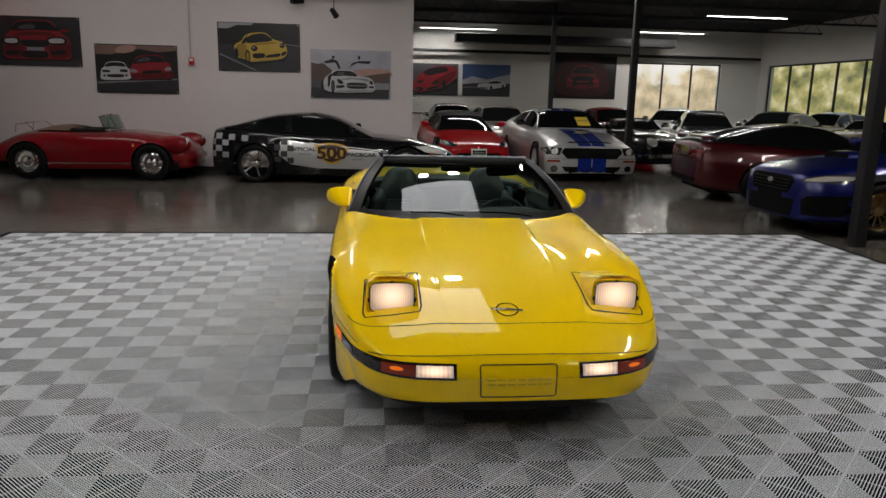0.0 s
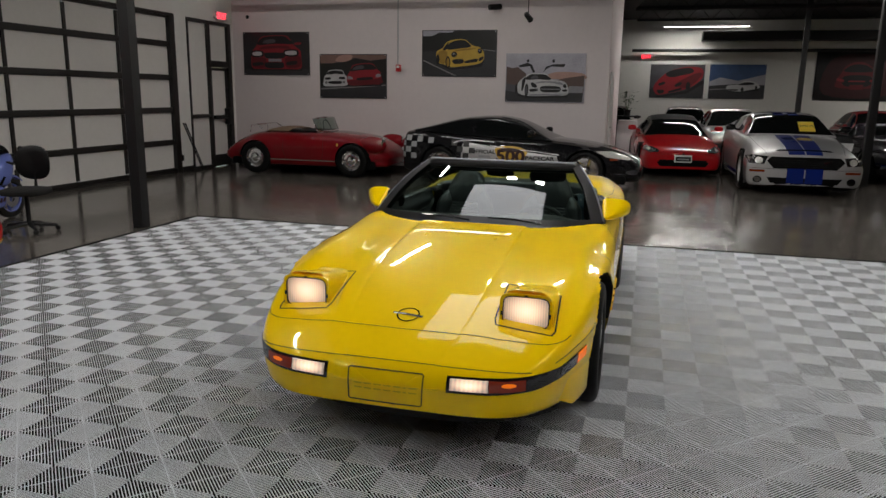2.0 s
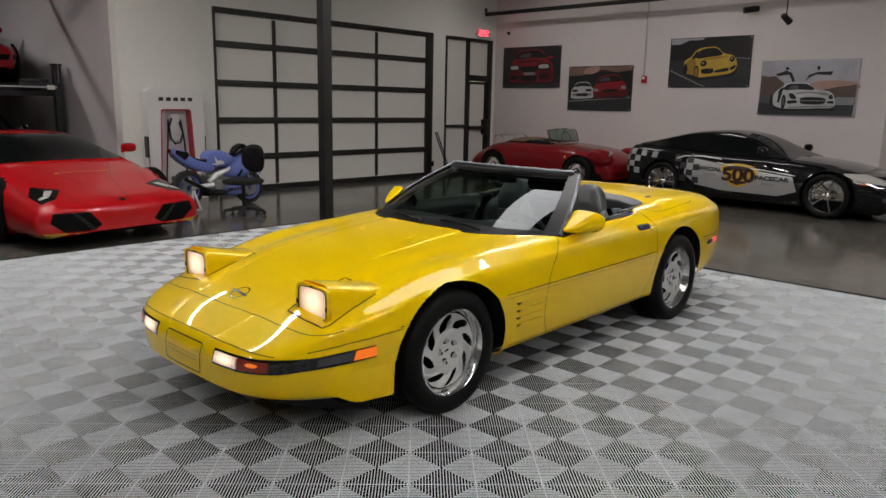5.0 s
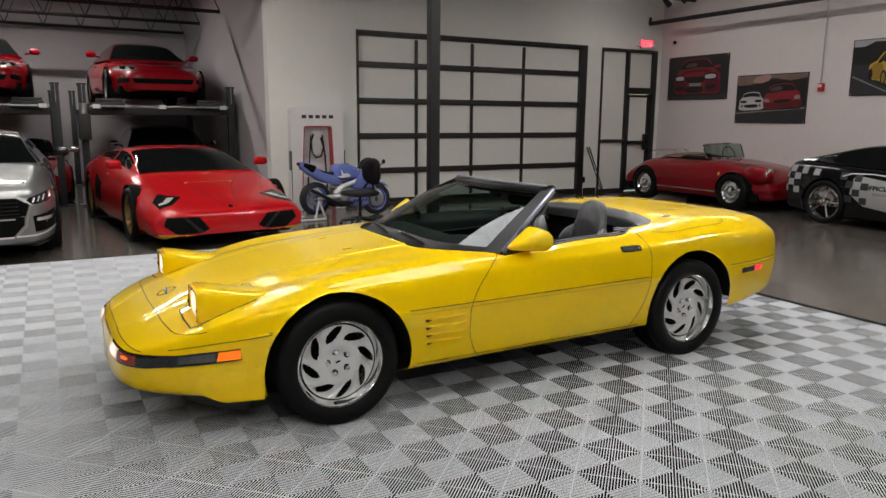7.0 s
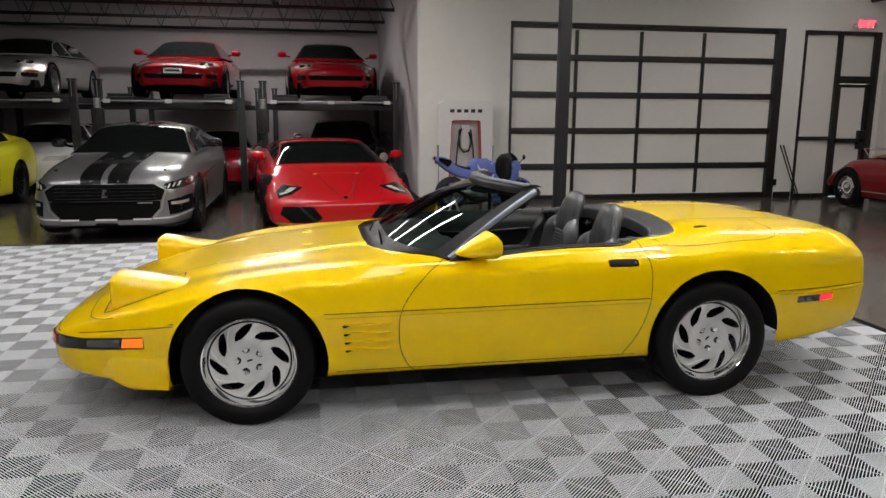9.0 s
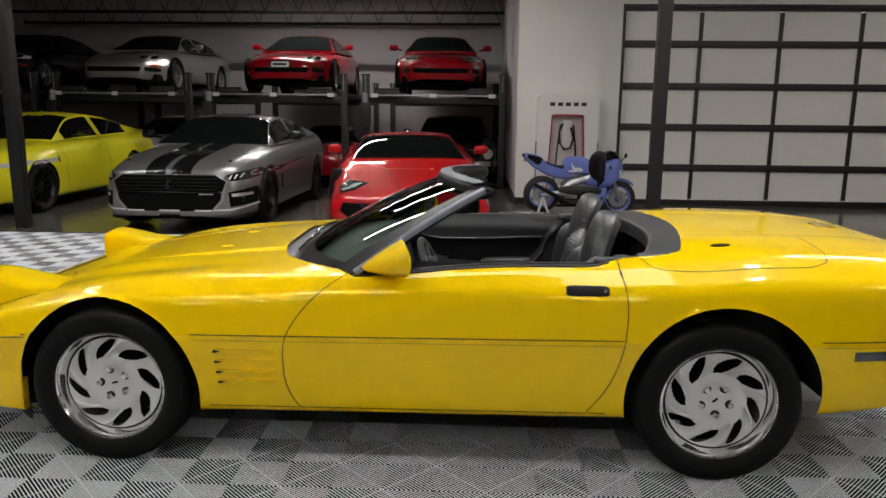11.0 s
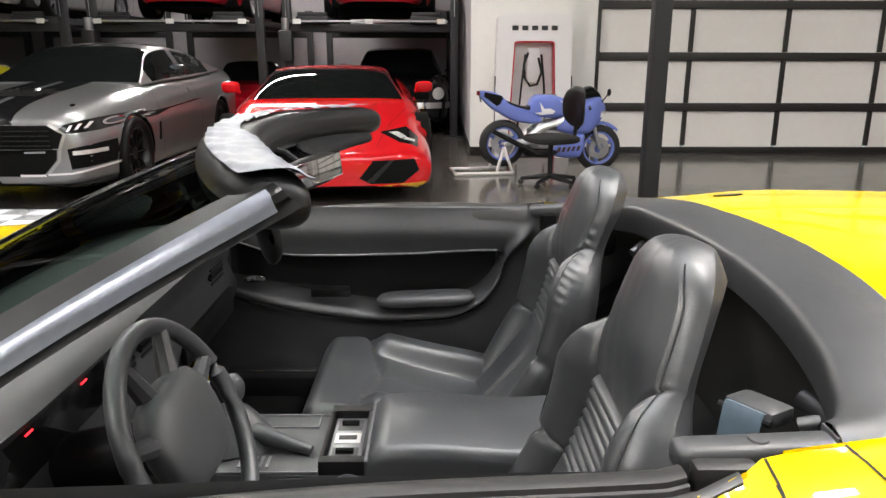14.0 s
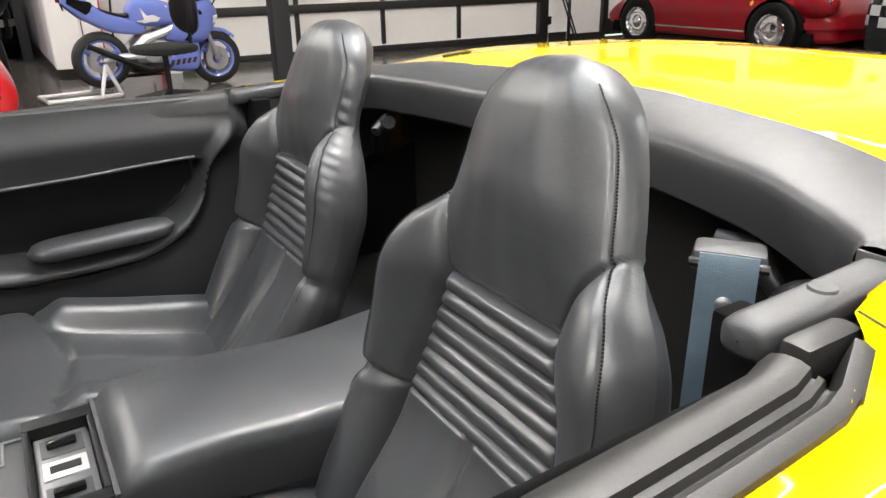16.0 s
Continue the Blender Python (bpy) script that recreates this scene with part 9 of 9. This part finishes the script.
# charging post
def ring_plate(outer, inner, x0, x1):
    b = bmesh.new()
    n = len(outer)
    loops = [[b.verts.new((x, y, z)) for y, z in pts] for x, pts in ((x0, outer), (x1, outer), (x1, inner), (x0, inner))]
    for i in range(4):
        q, w = loops[i], loops[(i + 1) % 4]
        for k in range(n):
            b.faces.new((q[k], q[(k + 1) % n], w[(k + 1) % n], w[k]))
    bmesh.ops.recalc_face_normals(b, faces=b.faces[:])
    return b


def charger():
    c = thing("charging_post", pose(-7.19, 6.635, 0), "white charging post with red-lined arch and black cable", "charger")

    def shape(hw0, hw1, z0, z1, r, n=12):
        right = [(hw0, z0), (hw0 * 0.94 + hw1 * 0.06, z0 + (z1 - z0) * 0.3), (hw1, z1 - r)] + [(hw1 - r + r * math.cos(t), z1 - r * 0.5 + r * 0.5 * math.sin(t)) for t in [k * math.pi / 2 / n for k in range(n + 1)]]
        return right + [(-y, z) for y, z in right[::-1]]

    part("shell", ring_plate(shape(0.485, 0.46, -0.013, 1.74, 0.15), shape(0.30, 0.25, -0.013, 1.42, 0.06), 0.0, 0.20), WHITEPL, c, "", 40)
    part("arch_lining", ring_plate(shape(0.299, 0.249, -0.013, 1.419, 0.06), shape(0.284, 0.234, -0.013, 1.400, 0.05), 0.02, 0.205), REDPL, c, "red arch lining", 40)
    for s in (-1, 1):
        part("side_slot", boxed(0.06, 0.205, s * 0.474 - 0.006, s * 0.474 + 0.006, 0.15, 1.0, 0.006), GLOSSB, c)
    part("back_panel", boxed(0.0, 0.05, -0.28, 0.28, 0.0, 1.41), WHITEPL, c)
    part("holder", boxed(0.05, 0.13, -0.075, 0.085, 0.92, 1.34, 0.03), WHITEPL, c)
    cable = [(0.16, 0.06, 1.22), (0.19, 0.10, 1.05), (0.19, 0.05, 0.90), (0.19, -0.04, 0.88), (0.19, -0.11, 0.98), (0.18, -0.12, 1.15), (0.17, -0.07, 1.28)]
    part("cable", tubed([(p[0], p[1], p[2]) for p in cable], 0.016, 8), TRIM, c, "black cable")
    part("cable", tubed([(0.12, 0.10, 1.26), (0.15, 0.14, 0.9), (0.13, 0.17, 0.45), (0.12, 0.18, 0.1)], 0.014, 8), TRIM, c)
    part("cable", tubed([(0.12, -0.10, 1.26), (0.15, -0.14, 0.9), (0.13, -0.17, 0.45), (0.12, -0.18, 0.1)], 0.012, 8), TRIM, c)
    for k in range(5):
        y = -0.24 + 0.12 * k
        part("mark_bar", boxed(0.2005, 0.203, y - 0.038, y + 0.038, 1.545, 1.60), INK, c)


charger()


# motorcycle: x along, front at +x
def motorcycle():
    m = thing("motorcycle", pose(-5.88, 6.69, 0.020, 0, 3.5, 98) @ Matrix.Scale(0.88, 4), "lilac-blue racing motorcycle on a paddock stand", "motorcycle")
    R = 0.295
    for x, wdt in ((0.63, 0.10), (-0.63, 0.14)):
        h = wdt / 2
        b = bmesh.new()
        prof = [(-h * 0.7, 0.205), (-h, 0.22), (-h, 0.25), (-h * 0.7, 0.285), (0, R), (h * 0.7, 0.285), (h, 0.25), (h, 0.22), (h * 0.7, 0.205)]
        lathe(b, prof, 40, "y")
        b.transform(pose(x, 0, R))
        wh = part("wheel", b, RUBBER, m)
        b = bmesh.new()
        lathe(b, [(-h * 0.8, 0.207), (-h * 0.6, 0.185), (h * 0.6, 0.185), (h * 0.8, 0.207)], 36, "y")
        for k in range(3):
            t = k * math.tau / 3 + 0.5
            tube(b, [(0.02 * math.cos(t), 0, 0.02 * math.sin(t)), (0.19 * math.cos(t), 0, 0.19 * math.sin(t))], [0.035, 0.024], 8)
        b.transform(pose(x, 0, R))
        part("rim", b, LILAC, wh, "lilac-blue rim")
        for s in (-1, 1):
            b = lathed([(s * 0.045, 0.06), (s * 0.045, 0.135), (s * 0.05, 0.135), (s * 0.05, 0.06)], 30, "y")
            b.transform(pose(x, 0, R))
            part("brake_disc", b, GALV, wh)
    for s in (-1, 1):
        part("fork_leg", tubed([(0.63, s * 0.085, R), (0.42, s * 0.085, 0.80)], [0.028, 0.022], 10), GALV, m)
        part("frame_spar", tubed([(0.30, s * 0.08, 0.72), (0.02, s * 0.15, 0.60), (-0.20, s * 0.155, 0.52), (-0.33, s * 0.14, 0.40)], [0.028, 0.040, 0.048, 0.040], 8), ALLOY, m)
        part("swing_arm", tubed([(-0.22, s * 0.13, 0.36), (-0.45, s * 0.115, 0.33), (-0.63, s * 0.10, R)], [0.040, 0.036, 0.022], 8), ALLOY, m)
        part("handlebar", tubed([(0.42, s * 0.10, 0.83), (0.36, s * 0.30, 0.80)], 0.014, 8), TRIM, m)
        part("grip", tubed([(0.385, s * 0.22, 0.812), (0.355, s * 0.32, 0.796)], 0.019, 8), TRIM, m)
        part("mirror_arm", tubed([(0.56, s * 0.12, 0.86), (0.60, s * 0.22, 0.98)], 0.008, 6), TRIM, m)
        part("mirror", ellipsoid(bmesh.new(), (0.60, s * 0.25, 1.00), (0.02, 0.055, 0.045), 12), TRIM, m)
    # bodywork: cross-sections along the machine, each from a foot to a crown with its half-width
    def hull(name, tab, mat, label="", power=0.75, n=28):
        lo, hi, wd = (curve([(q[0], q[k]) for q in tab]) for k in (1, 2, 3))
        rows = []
        for i in range(n + 1):
            x = tab[0][0] + (tab[-1][0] - tab[0][0]) * i / n
            zc, h, w = (lo(x) + hi(x)) / 2, (hi(x) - lo(x)) / 2, wd(x)
            rows.append([(x, w * math.copysign(abs(math.cos(t)) ** power, math.cos(t)), zc + h * math.copysign(abs(math.sin(t)) ** power, math.sin(t))) for t in [k * math.tau / 24 for k in range(25)]])
        bm = grid_mesh(rows)
        bmesh.ops.holes_fill(bm, edges=[e for e in bm.edges if e.is_boundary])
        return part(name, bm, mat, m, label, 50)

    def plate(name, pts, y, mat, parent, label=""):
        """A thin side panel at both flanks, drawn by its outline in side view."""
        for q in (-1, 1):
            bm = bmesh.new()
            f = bm.faces.new([bm.verts.new((px, q * y, pz)) for px, pz in pts])
            r = bmesh.ops.extrude_face_region(bm, geom=[f])["geom"]
            for v in r:
                if isinstance(v, bmesh.types.BMVert):
                    v.co.y -= q * 0.012
            bmesh.ops.recalc_face_normals(bm, faces=bm.faces[:])
            part(name, bm, mat, parent, label)

    tl = hull("tail_fairing", [(-0.97, 0.86, 0.925, 0.045), (-0.93, 0.82, 0.930, 0.075), (-0.80, 0.71, 0.92, 0.10), (-0.70, 0.66, 0.88, 0.115), (-0.60, 0.61, 0.80, 0.125), (-0.45, 0.57, 0.755, 0.135), (-0.30, 0.56, 0.72, 0.13), (-0.18, 0.58, 0.68, 0.10)], LILAC, "lilac-blue upswept tail", 0.45)
    plate("tail_panel", [(-0.93, 0.86), (-0.92, 0.915), (-0.70, 0.88), (-0.68, 0.81), (-0.76, 0.755)], 0.113, GLOSSB, tl, "black panel on the tail")
    part("tail_lamp", boxed(-0.995, -0.965, -0.04, 0.04, 0.865, 0.92, 0.008), REDLENSD, tl)
    part("number_holder", tubed([(-0.96, 0, 0.85), (-0.94, 0, 0.79)], 0.010, 6), TRIM, tl)
    hull("seat", [(-0.68, 0.79, 0.855, 0.07), (-0.62, 0.78, 0.825, 0.10), (-0.48, 0.74, 0.785, 0.12), (-0.38, 0.72, 0.77, 0.12), (-0.31, 0.71, 0.80, 0.09)], TRIM, "black racing seat")
    tk = hull("tank", [(-0.345, 0.68, 0.76, 0.09), (-0.31, 0.66, 0.87, 0.125), (-0.22, 0.645, 0.925, 0.155), (-0.08, 0.64, 0.93, 0.165), (0.08, 0.655, 0.90, 0.155), (0.20, 0.70, 0.85, 0.09)], LILAC, "lilac-blue tank", 0.62)
    plate("graphic", [(-0.29, 0.70), (-0.20, 0.715), (-0.235, 0.83), (-0.17, 0.755), (-0.10, 0.765), (-0.03, 0.735), (-0.06, 0.70), (-0.13, 0.695), (-0.20, 0.68)], 0.171, WHITEPL, tk, "white bird graphic")
    for k in range(4):
        plate("letter_bar", [(0.03 + 0.034 * k, 0.838 - 0.006 * k), (0.03 + 0.034 * k, 0.862 - 0.006 * k), (0.055 + 0.034 * k, 0.858 - 0.006 * k), (0.055 + 0.034 * k, 0.834 - 0.006 * k)], 0.150 - 0.010 * k, WHITEPL, tk)
    part("filler_cap", tubed([(-0.02, 0, 0.92), (-0.02, 0, 0.938)], 0.035, 16), ALLOYD, tk)
    uf = hull("upper_fairing", [(0.02, 0.50, 0.60, 0.15), (0.12, 0.47, 0.70, 0.19), (0.30, 0.46, 0.82, 0.205), (0.44, 0.47, 0.93, 0.20), (0.54, 0.56, 0.955, 0.165), (0.62, 0.68, 0.87, 0.11), (0.665, 0.72, 0.80, 0.03)], LILAC, "lilac-blue upper fairing", 0.60)
    plate("nose_panel", [(0.46, 0.74), (0.62, 0.775), (0.60, 0.70), (0.52, 0.67)], 0.150, WHITEPL, uf)
    plate("vent", [(0.20, 0.50), (0.30, 0.62), (0.33, 0.61), (0.25, 0.50)], 0.212, DARK, uf, "black slot in the fairing")
    lf = hull("lower_fairing", [(-0.02, 0.20, 0.30, 0.12), (0.06, 0.17, 0.33, 0.17), (0.20, 0.155, 0.47, 0.19), (0.34, 0.17, 0.49, 0.185), (0.40, 0.25, 0.48, 0.12), (0.43, 0.34, 0.44, 0.04)], LILAC, "lilac-blue belly fairing", 0.55)
    for k in range(5):
        plate("letter_bar", [(0.03 + 0.062 * k, 0.235 + 0.008 * k), (0.05 + 0.062 * k, 0.295 + 0.008 * k), (0.085 + 0.062 * k, 0.295 + 0.008 * k), (0.065 + 0.062 * k, 0.235 + 0.008 * k)], 0.193, BROWNINK, lf)
    hull("screen", [(0.26, 0.84, 0.90, 0.10), (0.34, 0.88, 1.02, 0.13), (0.43, 0.90, 1.06, 0.14), (0.53, 0.91, 1.00, 0.12), (0.60, 0.87, 0.91, 0.06)], GLASSD, "smoked fairing screen", 0.8)
    part("headlamp", ellipsoid(bmesh.new(), (0.645, 0, 0.775), (0.025, 0.055, 0.035), 14), LENS, m)
    part("belly_pan", boxed(-0.34, 0.0, -0.10, 0.10, 0.155, 0.27, 0.03), TRIM, m, "black exhaust chambers under the engine")
    # engine and pipes
    b = bmesh.new()
    box(b, -0.30, 0.14, -0.13, 0.13, 0.26, 0.50, 0.03)
    box(b, -0.06, 0.22, -0.11, 0.11, 0.42, 0.62, 0.03)
    eng = part("engine", b, ALLOYD, m)
    for s in (-1, 1):
        part("engine_cover", tubed([(-0.14, s * 0.13, 0.36), (-0.14, s * 0.165, 0.36)], 0.085, 20), GALV, eng)
        part("exhaust", tubed([(0.20, s * 0.10, 0.42), (0.12, s * 0.13, 0.24), (-0.20, s * 0.15, 0.20), (-0.42, s * 0.17, 0.29), (-0.80, s * 0.17, 0.455)], [0.028, 0.03, 0.042, 0.034, 0.030], 10), TRIM, m)
        part("foot_peg", tubed([(-0.18, s * 0.12, 0.42), (-0.18, s * 0.24, 0.42)], 0.012, 6), ALLOY, m)
    rows = [[(0.63 + r * math.cos(t), y, 0.295 + r * math.sin(t)) for y, r in ((-0.062, 0.30), (-0.058, 0.325), (-0.03, 0.338), (0.0, 0.340), (0.03, 0.338), (0.058, 0.325), (0.062, 0.30))] for t in [radians(48 + 70 * k / 20) for k in range(21)]]
    part("front_guard", grid_mesh(rows), LILAC, m, "", 60)
    return m


motorcycle()
ps = thing("paddock_stand", pose(-5.82, 6.16, -0.012, 0, 0, 98), "white steel paddock stand under the rear wheel", "stand")
for s in (-1, 1):
    part("upright", tubed([(-0.02, s * 0.17, 0.30), (-0.10, s * 0.19, 0.02)], 0.018, 8), WHITEPL, ps)
    part("upright", tubed([(-0.02, s * 0.17, 0.30), (0.08, s * 0.19, 0.02)], 0.018, 8), WHITEPL, ps)
    part("arm", tubed([(0.08, s * 0.19, 0.02), (-0.55, s * 0.19, 0.02)], 0.018, 8), WHITEPL, ps)
part("crossbar", tubed([(-0.55, -0.20, 0.02), (-0.55, 0.20, 0.02)], 0.018, 8), WHITEPL, ps)


# office chair
def office_chair():
    c = thing("office_chair", pose(-4.98, 6.57, -0.013, 0, 0, 22), "black office swivel chair with mesh back", "chair")
    b = bmesh.new()
    for k in range(5):
        t = k * math.tau / 5 + 0.3
        leg = part("leg", tubed([(0, 0, 0.10), (0.29 * math.cos(t), 0.29 * math.sin(t), 0.065)], [0.03, 0.018], 8), TRIM, c)
        part("castor", ellipsoid(bmesh.new(), (0.29 * math.cos(t), 0.29 * math.sin(t), 0.03), (0.03, 0.03, 0.03), 12), TRIM, leg)
    b.free()
    part("gas_lift", tubed([(0, 0, 0.08), (0, 0, 0.42)], 0.025, 12), TRIM, c)
    part("seat", ellipsoid(bmesh.new(), (0, 0, 0.47), (0.25, 0.25, 0.045), 24, 0.6), CARPET, c)
    part("back_post", tubed([(0, 0.10, 0.42), (0, 0.27, 0.46), (0, 0.29, 0.75)], 0.02, 8), TRIM, c)
    rows = []
    for d, k in ((0.0, 0.0), (0.0, 0.5), (0.0, 0.93), (0.012, 1.0), (0.03, 0.95), (0.03, 0.5), (0.03, 0.0)):
        rows.append([(0.195 * k * math.copysign(abs(math.cos(t)) ** 0.8, math.cos(t)), 0.27 + d - 0.05 * (k * math.cos(t)) ** 2, 0.775 + 0.20 * k * math.copysign(abs(math.sin(t)) ** 0.8, math.sin(t))) for t in [q * math.tau / 28 for q in range(29)]])
    part("backrest", grid_mesh(rows), TRIM, c, "", 50)


office_chair()

# shelf, plant and cabinet at the end of the poster wall
sh = thing("wall_shelf", pose(1.05, 20.35, 0), "dark wall shelf holding a potted plant", "shelf")
part("board", boxed(0.0, 0.62, -0.12, 0.40, 1.10, 1.14, 0.004), TRIM, sh)
part("bracket", boxed(0.0, 0.04, 0.05, 0.1, 0.9, 1.10), TRIM, sh)
pl = thing("potted_plant", pose(1.30, 20.45, 1.14), "small green potted plant on the shelf", "plant")
part("pot", lathed([(0.0, 0.001), (0.0, 0.07), (0.16, 0.10), (0.16, 0.085), (0.12, 0.08)], 20, "z"), TRIM, pl)
LEAF = material("leaf_green", (0.05, 0.09, 0.04), 0.5, vary=0.3, scale=14)
rng = random.Random(3)
b = bmesh.new()
for k in range(46):
    t, r, z = rng.random() * math.tau, 0.05 + 0.26 * rng.random(), 0.15 + 0.50 * rng.random()
    p = Vector((r * math.cos(t), r * math.sin(t), z))
    d = Vector((math.cos(t), math.sin(t), rng.uniform(-0.6, 0.4))).normalized()
    s = d.cross(Vector((0, 0, 1))).normalized() * rng.uniform(0.025, 0.05)
    ln = rng.uniform(0.09, 0.17)
    vs = [b.verts.new(q) for q in (p, p + d * ln * 0.5 + s, p + d * ln, p + d * ln * 0.5 - s)]
    b.faces.new(vs)
part("foliage", b, LEAF, pl)
b = bmesh.new()
for k in range(6):
    t = k
    tube(b, [(0, 0, 0.12), (0.08 * math.cos(t), 0.08 * math.sin(t), 0.35), (0.16 * math.cos(t), 0.16 * math.sin(t), 0.55)], 0.006, 5)
part("stem", b, LEAF, pl)
cb = thing("cabinet", pose(1.06, 20.9, 0), "white low cabinet against the wall", "cabinet")
part("body", boxed(0, 0.5, -0.5, 0.5, -0.013, 1.0, 0.005), WHITEPL, cb)
for y in (-0.25, 0.25):
    d_ = part("door", boxed(0.501, 0.52, y - 0.24, y + 0.24, 0.05, 0.98, 0.004), WHITEPL, cb)
    part("handle", boxed(0.521, 0.53, y - 0.01, y + 0.01, 0.6, 0.7), GALV, d_)


# ---- interlocking floor tiles: diagonal ribs that turn by quarter ----
SQ, X0, Y1, NX, NY = 0.2, -3.78, 8.075, 23, 27
PITCH, RIB, LOW = 0.01285, 0.0039, -0.0036


def rib_tile():
    vs, fs = [], []

    def strip(rows):
        """rows: the two ends of each line along the rib, from one foot over the top to the other"""
        n = len(vs)
        for (x0, y0), (x1, y1), z in rows:
            vs.extend([(x0, y0, z), (x1, y1, z)])
        for k in range(len(rows) - 1):
            fs.append((n + 2 * k, n + 2 * k + 2, n + 2 * k + 3, n + 2 * k + 1))

    for qi in (0, 1):
        for qj in (0, 1):
            flip = (qi + qj) % 2 == RIBSIDE
            k = PITCH / 2
            while k < SQ * math.sqrt(2) - 0.004:
                rows = []
                for off, z in ((-RIB * 0.50, LOW), (-RIB * 0.50, -0.0020), (-RIB * 0.44, -0.0010), (-RIB * 0.28, -0.0003), (0.0, 0.0), (RIB * 0.28, -0.0003), (RIB * 0.44, -0.0010), (RIB * 0.50, -0.0020), (RIB * 0.50, LOW)):
                    q = max(0.0, min(2 * SQ, (k + off) * math.sqrt(2)))
                    e0, e1 = ((q, 0.0), (0.0, q)) if q <= SQ else ((SQ, q - SQ), (q - SQ, SQ))
                    if flip:
                        e0, e1 = (SQ - e0[0], e0[1]), (SQ - e1[0], e1[1])
                    rows.append(((e0[0] + qi * SQ, e0[1] + qj * SQ), (e1[0] + qi * SQ, e1[1] + qj * SQ), z))
                strip(rows)
                k += PITCH
            # the bar across the ribs
            e = 0.0035
            bar = [(e, 0.0), (SQ, SQ - e), (SQ - e, SQ), (0.0, e)]
            if flip:
                bar = [(SQ - x, y) for x, y in bar][::-1]
            n = len(vs)
            vs.extend([(x + qi * SQ, y + qj * SQ, -0.0030) for x, y in bar])
            fs.append((n, n + 1, n + 2, n + 3))
    return vs, fs


RIBSIDE = 1
tv, tf = rib_tile()
tile_mesh = bpy.data.meshes.new("tile")
tile_mesh.from_pydata(tv, [], tf)
tile_mesh.materials.append(TILE)
tile_mesh.shade_smooth()
mat_floor = thing("floor_mat", pose(0, 0, 0), "grey ribbed interlocking plastic floor tiles with black edging", "floor mat", kind="structure")
near, far = [], []
for i in range(NX):
    for j in range(NY):
        x, y = X0 + i * 0.4, Y1 - (j + 1) * 0.4
        (near if len(near) < 300 and -2.2 < x < 4.2 and 0.4 < y < 8 else far).append((x, y))
for x, y in near:
    share("tile", tile_mesh, mat_floor, pose(x, y, 0))
V = np.array(tv)
allv = np.concatenate([V + np.array([x, y, 0]) for x, y in far])
allf = [tuple(a + k * len(tv) for a in f) for k in range(len(far)) for f in tf]
me = bpy.data.meshes.new("tile_field")
me.from_pydata(allv.tolist(), [], allf)
me.materials.append(TILE)
me.shade_smooth()
rest = new("tile_field", me)
rest.parent = mat_floor
tagged(rest, kind="stuff")
xr, yb = X0 + NX * 0.4, Y1 - NY * 0.4
b = bmesh.new()
for x0, x1, y0, y1 in ((X0 - 0.07, xr + 0.07, Y1 + 0.001, Y1 + 0.08), (X0 - 0.07, X0 - 0.001, yb, Y1), (xr + 0.001, xr + 0.07, yb, Y1)):
    box(b, x0, x1, y0, y1, -0.0139, -0.002, 0.003)
# Added black sheet below the ribs: its colour is the shade in the gaps.
part("gap_shade_sheet", boxed(X0, xr, yb, Y1, -0.0138, -0.0035), EDGE, mat_floor, "black sheet that stands in for shade between the ribs")
part("edging", b, EDGE, mat_floor, "black ramped edging")
